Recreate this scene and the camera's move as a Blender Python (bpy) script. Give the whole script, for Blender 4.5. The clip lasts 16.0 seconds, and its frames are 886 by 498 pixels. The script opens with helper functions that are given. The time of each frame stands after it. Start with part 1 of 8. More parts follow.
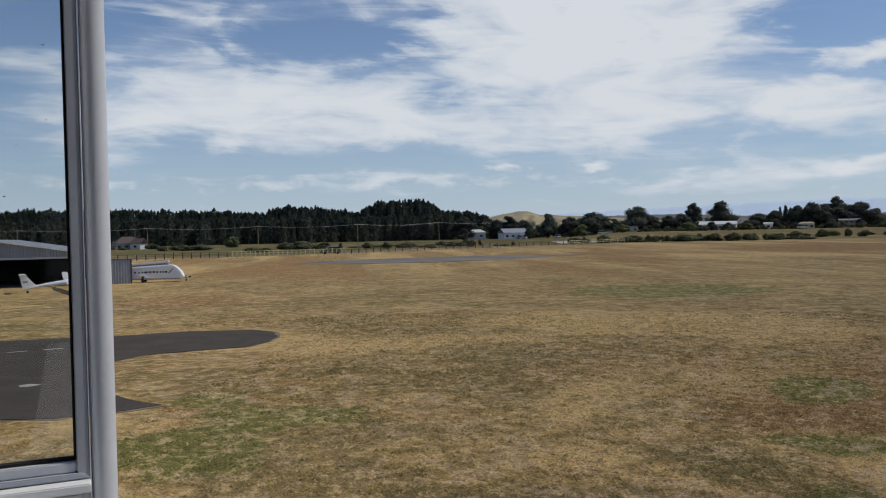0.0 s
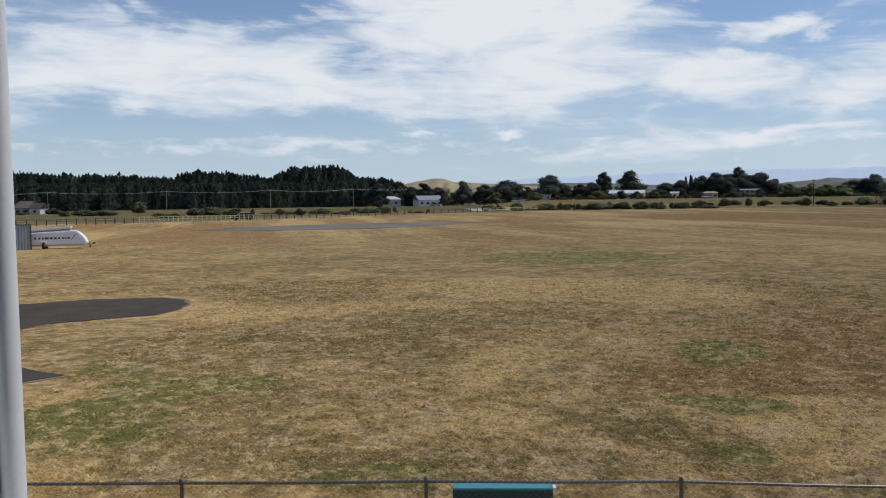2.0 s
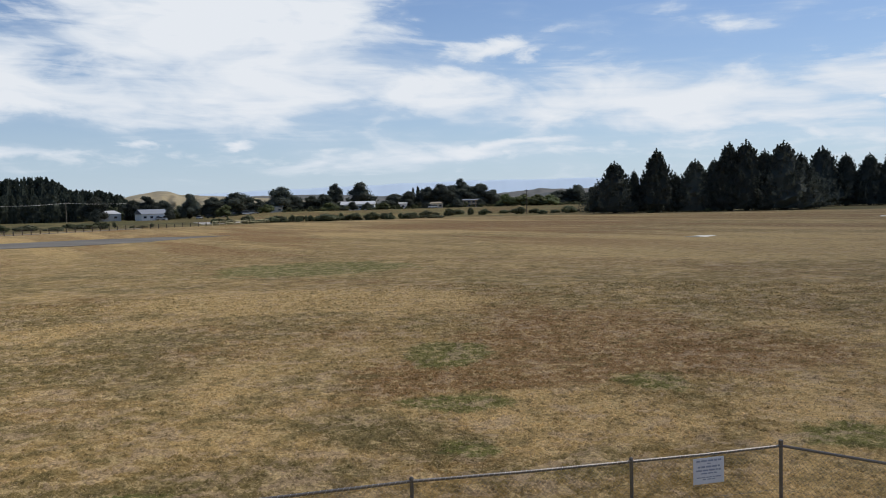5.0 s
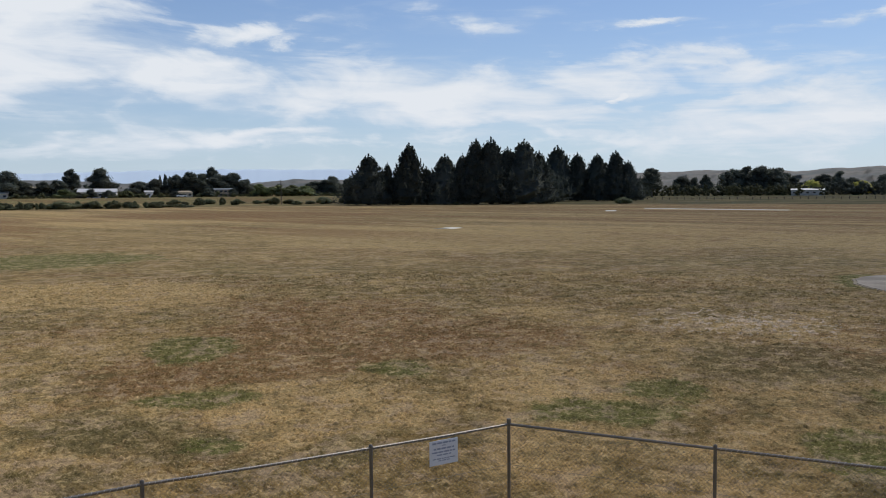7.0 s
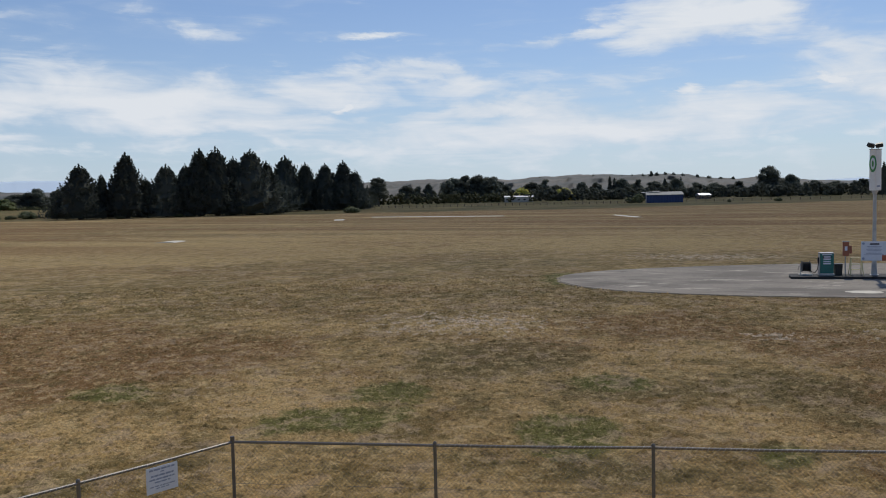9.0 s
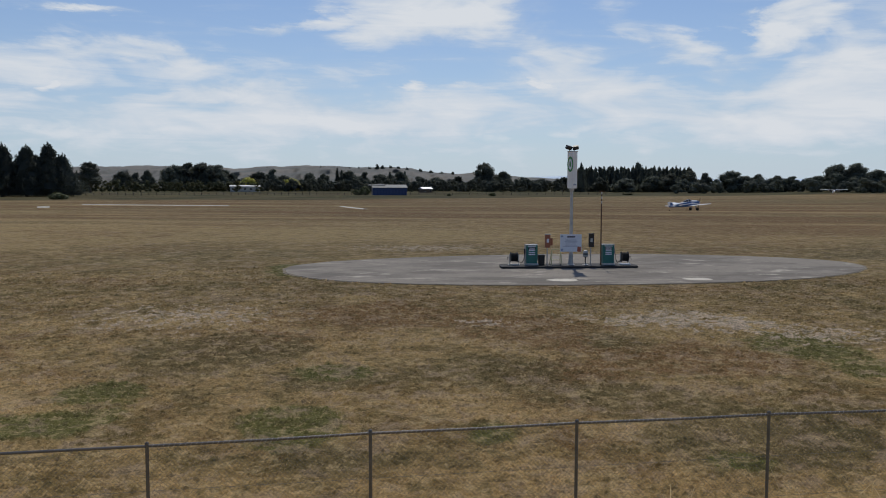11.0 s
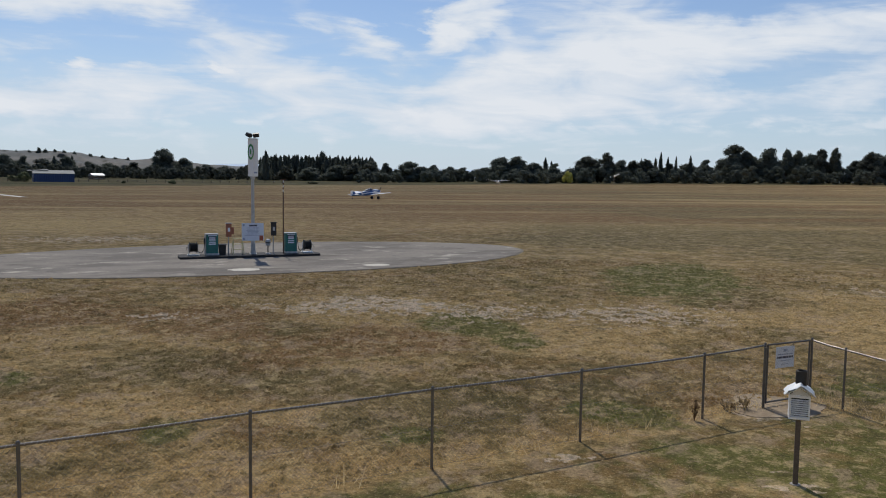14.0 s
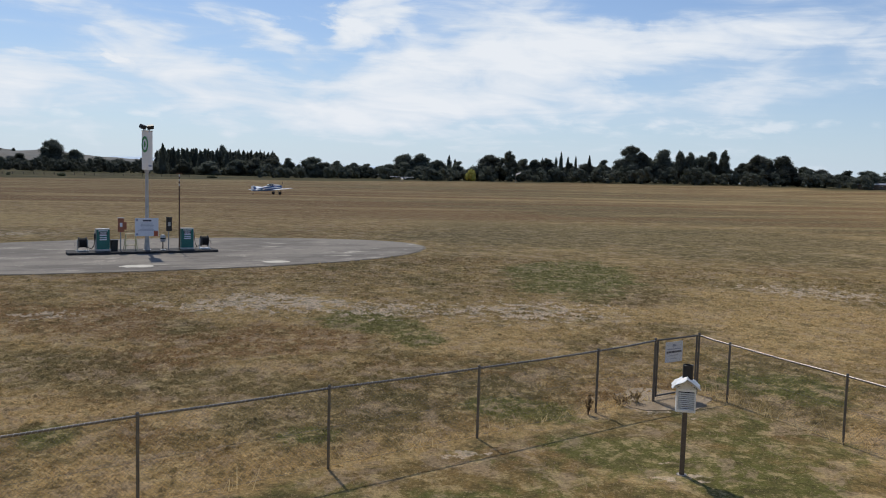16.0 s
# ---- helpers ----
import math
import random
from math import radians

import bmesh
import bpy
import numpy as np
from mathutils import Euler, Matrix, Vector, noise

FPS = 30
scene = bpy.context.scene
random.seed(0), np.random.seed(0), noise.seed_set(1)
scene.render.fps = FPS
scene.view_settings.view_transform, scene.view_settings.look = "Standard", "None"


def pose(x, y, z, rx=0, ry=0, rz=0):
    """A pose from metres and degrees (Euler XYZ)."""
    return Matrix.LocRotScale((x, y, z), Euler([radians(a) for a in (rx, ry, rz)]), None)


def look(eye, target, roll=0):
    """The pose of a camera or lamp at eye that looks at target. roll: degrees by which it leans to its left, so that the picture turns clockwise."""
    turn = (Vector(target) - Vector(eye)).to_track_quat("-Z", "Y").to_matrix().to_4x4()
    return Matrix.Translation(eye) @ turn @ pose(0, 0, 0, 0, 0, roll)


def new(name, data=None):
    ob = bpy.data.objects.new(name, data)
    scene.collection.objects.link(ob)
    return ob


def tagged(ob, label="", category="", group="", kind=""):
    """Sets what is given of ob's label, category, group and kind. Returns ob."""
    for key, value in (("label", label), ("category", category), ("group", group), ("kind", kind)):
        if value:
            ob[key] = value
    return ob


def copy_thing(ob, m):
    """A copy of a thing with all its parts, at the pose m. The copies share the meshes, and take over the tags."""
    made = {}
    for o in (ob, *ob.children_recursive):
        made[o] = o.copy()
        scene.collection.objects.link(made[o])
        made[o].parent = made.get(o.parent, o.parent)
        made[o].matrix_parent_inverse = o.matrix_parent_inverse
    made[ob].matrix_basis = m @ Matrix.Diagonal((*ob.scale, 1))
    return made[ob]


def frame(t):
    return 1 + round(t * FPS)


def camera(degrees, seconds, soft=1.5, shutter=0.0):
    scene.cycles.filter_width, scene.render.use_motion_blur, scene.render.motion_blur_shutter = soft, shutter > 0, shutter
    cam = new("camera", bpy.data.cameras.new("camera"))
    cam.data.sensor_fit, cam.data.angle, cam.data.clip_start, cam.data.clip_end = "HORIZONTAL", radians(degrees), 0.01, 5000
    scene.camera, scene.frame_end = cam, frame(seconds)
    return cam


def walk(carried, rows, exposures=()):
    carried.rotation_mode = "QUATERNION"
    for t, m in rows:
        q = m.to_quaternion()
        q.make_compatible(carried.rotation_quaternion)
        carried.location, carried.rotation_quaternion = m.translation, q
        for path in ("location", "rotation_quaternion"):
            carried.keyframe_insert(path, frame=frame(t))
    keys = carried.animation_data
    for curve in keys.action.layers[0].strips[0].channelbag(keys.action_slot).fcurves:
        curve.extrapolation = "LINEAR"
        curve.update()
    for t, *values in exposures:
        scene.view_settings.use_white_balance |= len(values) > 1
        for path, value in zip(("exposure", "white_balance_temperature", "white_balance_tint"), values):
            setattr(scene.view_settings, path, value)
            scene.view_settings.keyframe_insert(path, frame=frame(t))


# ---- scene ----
# ---- camera -----------------------------------------------------------------
cam = camera(55.03, 16.0, soft=1.05)
PATH = [
    (0, pose(-0.025, 0.043, 4.404, 88.853, 1.264, 4.028)),
    (0.5, pose(-0.014, 0.033, 4.389, 86.891, 1.360, 2.915)),
    (1, pose(-0.000, 0.001, 4.416, 86.190, 1.025, 1.366)),
    (1.5, pose(-0.011, 0.012, 4.420, 86.384, 0.733, -0.227)),
    (2, pose(-0.022, 0.014, 4.406, 86.526, 0.829, -1.696)),
    (2.5, pose(-0.003, 0.002, 4.405, 86.529, 0.691, -4.096)),
    (3, pose(0.004, -0.002, 4.407, 86.969, 0.542, -7.340)),
    (5.5, pose(0.097, 0.004, 4.387, 87.111, 1.167, -23.136)),
    (6, pose(0.146, -0.014, 4.385, 87.282, 0.476, -27.371)),
    (6.5, pose(0.163, -0.065, 4.388, 86.442, 0.324, -32.213)),
    (7, pose(0.208, -0.079, 4.387, 86.072, 0.494, -35.916)),
    (7.5, pose(0.221, -0.115, 4.388, 86.204, 0.557, -39.531)),
    (8, pose(0.290, -0.128, 4.379, 86.398, 0.526, -44.259)),
    (8.5, pose(0.283, -0.165, 4.382, 86.417, 0.910, -49.505)),
    (9, pose(0.322, -0.180, 4.383, 86.463, 1.267, -53.983)),
    (9.5, pose(0.321, -0.200, 4.384, 86.216, 1.185, -58.614)),
    (12, pose(0.308, -0.361, 4.402, 85.652, -0.680, -80.015)),
    (12.5, pose(0.328, -0.384, 4.398, 85.613, -0.572, -83.613)),
    (13, pose(0.335, -0.391, 4.401, 85.496, -0.431, -87.530)),
    (13.5, pose(0.334, -0.431, 4.399, 85.531, -0.631, -91.304)),
    (14, pose(0.334, -0.503, 4.396, 85.075, -0.827, -93.014)),
    (14.5, pose(0.316, -0.568, 4.402, 85.044, -1.323, -92.904)),
    (15, pose(0.326, -0.595, 4.406, 85.094, -1.935, -94.951)),
    (15.5, pose(0.360, -0.592, 4.408, 84.965, -1.723, -97.405)),
    (16, pose(0.381, -0.592, 4.404, 84.993, -1.627, -99.452)),
]
EXPOSURES = ((0.0, -0.16), (1.5, 0.02), (5.5, 0.08), (9.0, -0.02), (12.0, -0.15), (12.5, -0.11), (14.0, 0.02), (16.0, 0.12))
walk(cam, PATH, EXPOSURES)

# ---- world, sun -------------------------------------------------------------
SUN_BEARING, SUN_HEIGHT = 75.0, 53.0      # degrees, clockwise from +y; above the horizon

# clouds of the day: bearing, height, half width, half height (degrees), tilt for streaks and gaps, strength
CLOUD_BANKS = (
    (-16.3, 9.3, 17.1, 4, 0.85), (6.6, 11.4, 19.2, 7.7, 1), (4.5, 16.9, 17.1, 6.8, 0.7), (-7.1, 7.1, 32.1, 1.9, 0.45), (19.2, 3.3, 17.6, 1.8, 0.22), (34, 6.7, 19.2, 2.5, 0.9),
    (40.7, 5, 13.5, 0.9, 0.45), (23.9, 5.9, 8.3, 1.1, 0.35), (23.8, 3.5, 21.8, 1.8, 0.20), (45.8, 3.7, 21.8, 1.6, 0.28), (64.2, 3.7, 19.7, 3, 0.38), (104.5, 9.4, 13.5, 6, 0.62),
    (90.2, 4.6, 29, 2.2, 0.36), (96.2, 3.6, 20.8, 1.6, 0.3),
)
CLOUD_PUFFS = (
    (22.6, 9.9, 3.6, 0.8, 0.6), (-9.4, 3.5, 6.2, 0.7, 0.5), (-24.1, 4.8, 5.2, 1.1, 0.3), (0.3, 4.2, 1.3, 0.4, 0.6), (7, 4, 1.3, 0.4, 0.55), (-4.9, 3.5, 3.1, 0.6, 0.35),
    (22.2, 9.9, 3.9, 1.1, 0.75), (18.8, 7.8, 3.6, 1.1, 0.5), (22, 3.6, 2.6, 0.6, 0.6), (25.9, 4.1, 3.6, 0.4, 0.4), (34.7, 5.9, 1.8, 0.5, 0.5), (47.1, 6.1, 0.7, 0.4, 1),
    (6.7, 3.9, 1.8, 0.4, 0.45), (70.6, 6.2, 1.1, 0.5, 0.95), (73.8, 6.3, 1.6, 0.4, 0.45), (78, 6.3, 1.1, 0.5, 0.95),
)
CLOUD_STREAKS = (
    (-18, 13.7, 12, 1.8, 12, 0.42), (19.6, 7.6, 5.2, 1.2, 8, 0.55), (30.4, 11.7, 8.8, 1, 12, 0.32), (48.8, 8.2, 4.4, 0.8, 4, 0.6), (52.5, 8, 3.1, 0.7, -8, 0.35), (37.4, 11, 2.2, 0.8, -10, 0.55),
    (42.5, 11.7, 5.7, 1.1, 22, 0.3), (48.2, 10.6, 4.4, 0.4, 2, 0.5), (56.6, 5.4, 8.8, 0.5, 3, 0.45), (49.2, 10.6, 3.9, 0.5, -8, 0.5), (61.9, 10.1, 5.2, 0.5, 11, 0.7), (71.6, 11.2, 8.8, 2.4, 6, 0.9),
)
CLOUD_VEILS = (
    (66, 9.9, 4.1, 0.7, 20, 0.35), (78.8, 8.5, 10.9, 2.4, -24, 0.43), (80.3, 5.7, 5.4, 1.5, -14, 0.3), (59.3, 6, 12, 0.8, 9, 0.38), (53.4, 8, 4.7, 0.8, -14, 0.4), (87.1, 9.2, 8.0, 1.2, -28, 0.65),
    (93.4, 9.7, 6.0, 1.4, 38, 0.61), (100.2, 6.8, 14.3, 2.4, 14, 0.45), (60.9, 5.3, 14.5, 1.8, -12, 0.42), (119.8, 8.9, 16.7, 4.6, 10, 0.4), (119.4, 5.4, 8.9, 2.4, 8, 0.32), (102.5, 5.1, 14.3, 1.6, 14, 0.3),
    (125.3, 6.5, 7.1, 1.5, 18, 0.32), (84, 7, 34, 7, 0, 0.08), (58, 5, 24, 4, 0, 0.1),
)
CLOUD_GAPS = (
    (-12.2, 12.3, 10.4, 1.8, 0, -0.6), (-4.2, 9.2, 3.9, 1.3, 0, -0.45), (-14.1, 7.8, 5.7, 0.7, 0, -0.5), (-5.4, 14.5, 4.1, 2.1, 30, -0.3), (19, 12.2, 5.7, 3.1, 0, -0.5), (89.3, 9.8, 3.6, 1.6, -28, -0.25),
    (111.8, 10.9, 7.3, 1.8, 0, -0.5), (112.8, 6.2, 5.7, 1.3, 0, -0.3),
)


def build_world():
    world = bpy.data.worlds.new("sky")
    scene.world = world
    world.use_nodes = True
    nt = world.node_tree
    nt.nodes.clear()
    n, l = nt.nodes.new, nt.links.new

    def val(sock, x):
        if isinstance(x, (int, float)):
            sock.default_value = x
        else:
            l(x, sock)

    def m(op, a, b=0.0, c=None, clamp=False):
        q = n("ShaderNodeMath")
        q.operation, q.use_clamp = op, clamp
        val(q.inputs[0], a)
        val(q.inputs[1], b)
        if c is not None:
            val(q.inputs[2], c)
        return q.outputs[0]

    sky = n("ShaderNodeTexSky")
    sky.sky_type = "NISHITA"
    sky.sun_disc = False
    sky.sun_elevation, sky.sun_rotation = radians(SUN_HEIGHT), radians(SUN_BEARING)
    sky.altitude, sky.air_density, sky.dust_density, sky.ozone_density = 20, 1.0, 0.6, 1.6
    co = n("ShaderNodeTexCoord")
    sp = n("ShaderNodeSeparateXYZ")
    l(co.outputs["Generated"], sp.inputs[0])
    x, y, z = sp.outputs
    brg = m("MULTIPLY", m("ARCTAN2", x, y), 57.29578)
    el = m("MULTIPLY", m("ARCSINE", z), 57.29578)

    def cloud_noise(sx, sy, scale, detail, rough, dist, seed):
        cb = n("ShaderNodeCombineXYZ")
        l(m("MULTIPLY", brg, sx), cb.inputs[0])
        l(m("ADD", m("MULTIPLY", el, sy), m("MULTIPLY", brg, sx * 0.12)), cb.inputs[1])
        cb.inputs[2].default_value = seed
        t = n("ShaderNodeTexNoise")
        t.inputs["Scale"].default_value = scale
        t.inputs["Detail"].default_value = detail
        t.inputs["Roughness"].default_value = rough
        t.inputs["Distortion"].default_value = dist
        l(cb.outputs[0], t.inputs["Vector"])
        return t.outputs["Fac"]

    # the edges of the clouds are drawn out and frayed
    fray_b = cloud_noise(0.12, 0.36, 1.2, 6, 0.60, 0.5, 41.0)
    fray_e = cloud_noise(0.12, 0.36, 1.2, 6, 0.60, 0.5, 57.0)
    frayed = n("ShaderNodeCombineXYZ")
    l(m("ADD", brg, m("MULTIPLY", m("SUBTRACT", fray_b, 0.5), 9.0)), frayed.inputs[0])
    l(m("ADD", el, m("MULTIPLY", m("SUBTRACT", fray_e, 0.5), 3.2)), frayed.inputs[1])

    def cloud_at(base, b0, e0, wb, we, tilt, amp):
        mp, gr = n("ShaderNodeMapping"), n("ShaderNodeTexGradient")
        mp.vector_type, gr.gradient_type = "TEXTURE", "SPHERICAL"
        mp.inputs["Location"].default_value = (b0, e0, 0)
        mp.inputs["Rotation"].default_value[2] = radians(tilt)
        mp.inputs["Scale"].default_value = (wb, we, 1)
        l(frayed.outputs[0], mp.inputs[0])
        l(mp.outputs[0], gr.inputs[0])
        return m("MULTIPLY_ADD", gr.outputs["Fac"], amp * (1.35 if we > 1.2 else 0.95), base)

    big = cloud_noise(0.05, 0.18, 1.5, 5, 0.50, 0.4, 3.1)
    fine = cloud_noise(0.14, 0.42, 1.3, 6, 0.50, 0.6, 7.7)
    wisp = cloud_noise(0.10, 0.9, 1.0, 6, 0.6, 1.6, 12.4)
    total = m("ADD", m("MULTIPLY", m("SUBTRACT", big, 0.5), 0.55), m("MULTIPLY", m("SUBTRACT", fine, 0.5), 0.75))
    total = m("ADD", total, m("MULTIPLY", m("SUBTRACT", wisp, 0.5), 0.45))
    for b0, e0, wb, we, amp in CLOUD_BANKS + CLOUD_PUFFS:
        total = cloud_at(total, b0, e0, wb, we, 0.0, amp)
    for row in CLOUD_STREAKS + CLOUD_VEILS + CLOUD_GAPS:
        total = cloud_at(total, *row)
    total = m("ADD", m("MULTIPLY", total, m("ADD", 0.5, m("MULTIPLY", fine, 1.0))), m("MULTIPLY", m("SUBTRACT", wisp, 0.5), 0.35))
    cover = n("ShaderNodeMapRange")
    cover.interpolation_type = "SMOOTHSTEP"
    for i, q in enumerate((total, -0.05, 0.95, 0.0, 1.0)):
        val(cover.inputs[i], q)
    # small cumulus low over the horizon
    puff = cloud_noise(0.30, 0.85, 1.3, 6, 0.55, 0.3, 21.0)
    band = m("POWER", 2.71828, m("MULTIPLY", m("POWER", m("DIVIDE", m("SUBTRACT", el, 3.4), 1.3), 2.0), -1.0))
    low = n("ShaderNodeMapRange")
    low.interpolation_type = "SMOOTHSTEP"
    for i, q in enumerate((m("MULTIPLY", puff, band), 0.44, 0.68, 0.0, 0.55)):
        val(low.inputs[i], q)
    # haze towards the horizon
    haze = m("MULTIPLY", m("POWER", 2.71828, m("MULTIPLY", m("MAXIMUM", el, 0.0), -0.14)), 0.72)
    gain = n("ShaderNodeMix")
    gain.data_type, gain.blend_type = "RGBA", "MULTIPLY"
    gain.inputs[0].default_value = 1.0
    l(sky.outputs[0], gain.inputs[6])
    gain.inputs[7].default_value = (SKY_GAIN[0], SKY_GAIN[1], SKY_GAIN[2], 1)

    def over(base, colour, fac):
        q = n("ShaderNodeMix")
        q.data_type = "RGBA"
        l(fac, q.inputs[0])
        l(base, q.inputs[6])
        q.inputs[7].default_value = (*colour, 1)
        return q.outputs[2]

    c = over(gain.outputs[2], HAZE, haze)
    c = over(c, CLOUD_SHADE, m("MULTIPLY", cover.outputs[0], 0.88))
    bright = n("ShaderNodeMapRange")
    for i, q in enumerate((m("ADD", total, m("MULTIPLY", m("SUBTRACT", fine, 0.5), 1.2)), 0.25, 1.15, 0.0, 0.95)):
        val(bright.inputs[i], q)
    c = over(c, CLOUD_LIGHT, bright.outputs[0])
    c = over(c, CLOUD_LIGHT, low.outputs[0])
    bg = n("ShaderNodeBackground")
    l(c, bg.inputs[0])
    bg.inputs[1].default_value = 1.0
    out = n("ShaderNodeOutputWorld")
    l(bg.outputs[0], out.inputs[0])


SKY_GAIN = (0.057, 0.069, 0.088)
HAZE = (0.575, 0.695, 0.84)
CLOUD_SHADE = (0.58, 0.66, 0.76)
CLOUD_LIGHT = (0.745, 0.78, 0.83)
build_world()

sun_data = bpy.data.lights.new("sun", "SUN")
sun_data.energy, sun_data.angle, sun_data.color = 3.0, radians(0.6), (1.0, 0.94, 0.84)
sun = new("sun", sun_data)
_sb, _sh = radians(SUN_BEARING), radians(SUN_HEIGHT)
sun.matrix_world = look((60 * math.sin(_sb), 60 * math.cos(_sb), 80), (60 * math.sin(_sb) - math.sin(_sb) * math.cos(_sh), 60 * math.cos(_sb) - math.cos(_sb) * math.cos(_sh), 80 - math.sin(_sh)))


# ---- materials --------------------------------------------------------------
def mat(name, colour, rough=0.7, metal=0.0, var=0.18, scale=3.0, bump=0.15, fine=40.0, second=None, alpha=None, spec=0.4, by_part=0.0):
    """A surface with two scales of colour variation and fine relief; second: a colour for stains and wear."""
    ma = bpy.data.materials.new(name)
    ma.use_nodes = True
    nt = ma.node_tree
    n, l = nt.nodes.new, nt.links.new
    p = nt.nodes["Principled BSDF"]
    p.inputs["Roughness"].default_value, p.inputs["Metallic"].default_value = rough, metal
    p.inputs["Specular IOR Level"].default_value = spec
    co = n("ShaderNodeTexCoord")

    def noise_at(s, d=4):
        t = n("ShaderNodeTexNoise")
        t.inputs["Scale"].default_value, t.inputs["Detail"].default_value = s, d
        t.inputs["Roughness"].default_value = 0.6
        l(co.outputs["Object"], t.inputs["Vector"])
        return t.outputs["Fac"]

    a, b = noise_at(scale), noise_at(fine)
    ramp = n("ShaderNodeMapRange")
    l(a, ramp.inputs[0])
    for i, q in enumerate((0.30, 0.72, 0.0, 1.0)):
        ramp.inputs[i + 1].default_value = q
    mix = n("ShaderNodeMix")
    mix.data_type = "RGBA"
    l(ramp.outputs[0], mix.inputs[0])
    lo = second or tuple(c * (1 - var) for c in colour)
    mix.inputs[6].default_value, mix.inputs[7].default_value = (*lo, 1), (*colour, 1)
    hsv = n("ShaderNodeHueSaturation")
    l(mix.outputs[2], hsv.inputs["Color"])
    mr = n("ShaderNodeMapRange")
    l(b, mr.inputs[0])
    for i, q in enumerate((0.25, 0.75, 1 - var, 1 + var)):
        mr.inputs[i + 1].default_value = q
    if by_part:
        oi = n("ShaderNodeObjectInfo")
        k = n("ShaderNodeMath")
        k.operation = "MULTIPLY_ADD"
        l(oi.outputs["Random"], k.inputs[0])
        k.inputs[1].default_value, k.inputs[2].default_value = by_part, 1 - by_part / 2
        k2 = n("ShaderNodeMath")
        k2.operation = "MULTIPLY"
        l(k.outputs[0], k2.inputs[0])
        l(mr.outputs[0], k2.inputs[1])
        l(k2.outputs[0], hsv.inputs["Value"])
    else:
        l(mr.outputs[0], hsv.inputs["Value"])
    l(hsv.outputs[0], p.inputs["Base Color"])
    if bump:
        bp = n("ShaderNodeBump")
        bp.inputs["Strength"].default_value, bp.inputs["Distance"].default_value = bump, 0.01
        l(b, bp.inputs["Height"])
        l(bp.outputs[0], p.inputs["Normal"])
    if alpha is not None:
        p.inputs["Alpha"].default_value = alpha
    return ma


def foliage(name, dark, light, glow=0.25):
    """Leaves: colour differs from clump to clump, and a part of the light comes through."""
    ma = bpy.data.materials.new(name)
    ma.use_nodes = True
    nt = ma.node_tree
    n, l = nt.nodes.new, nt.links.new
    p = nt.nodes["Principled BSDF"]
    p.inputs["Roughness"].default_value = 0.75
    p.inputs["Specular IOR Level"].default_value = 0.2
    geo, oi = n("ShaderNodeNewGeometry"), n("ShaderNodeObjectInfo")
    mix = n("ShaderNodeMix")
    mix.data_type = "RGBA"
    l(geo.outputs["Random Per Island"], mix.inputs[0])
    mix.inputs[6].default_value, mix.inputs[7].default_value = (*dark, 1), (*light, 1)
    hsv = n("ShaderNodeHueSaturation")
    k = n("ShaderNodeMapRange")
    l(oi.outputs["Random"], k.inputs[0])
    k.inputs[3].default_value, k.inputs[4].default_value = 0.72, 1.3
    l(k.outputs[0], hsv.inputs["Value"])
    k2 = n("ShaderNodeMapRange")
    l(oi.outputs["Random"], k2.inputs[0])
    k2.inputs[3].default_value, k2.inputs[4].default_value = 0.485, 0.515
    l(k2.outputs[0], hsv.inputs["Hue"])
    l(mix.outputs[2], hsv.inputs["Color"])
    l(hsv.outputs[0], p.inputs["Base Color"])
    tr = n("ShaderNodeBsdfTranslucent")
    l(hsv.outputs[0], tr.inputs["Color"])
    sh = n("ShaderNodeMixShader")
    sh.inputs[0].default_value = glow
    l(p.outputs[0], sh.inputs[1])
    l(tr.outputs[0], sh.inputs[2])
    l(sh.outputs[0], nt.nodes["Material Output"].inputs[0])
    return ma


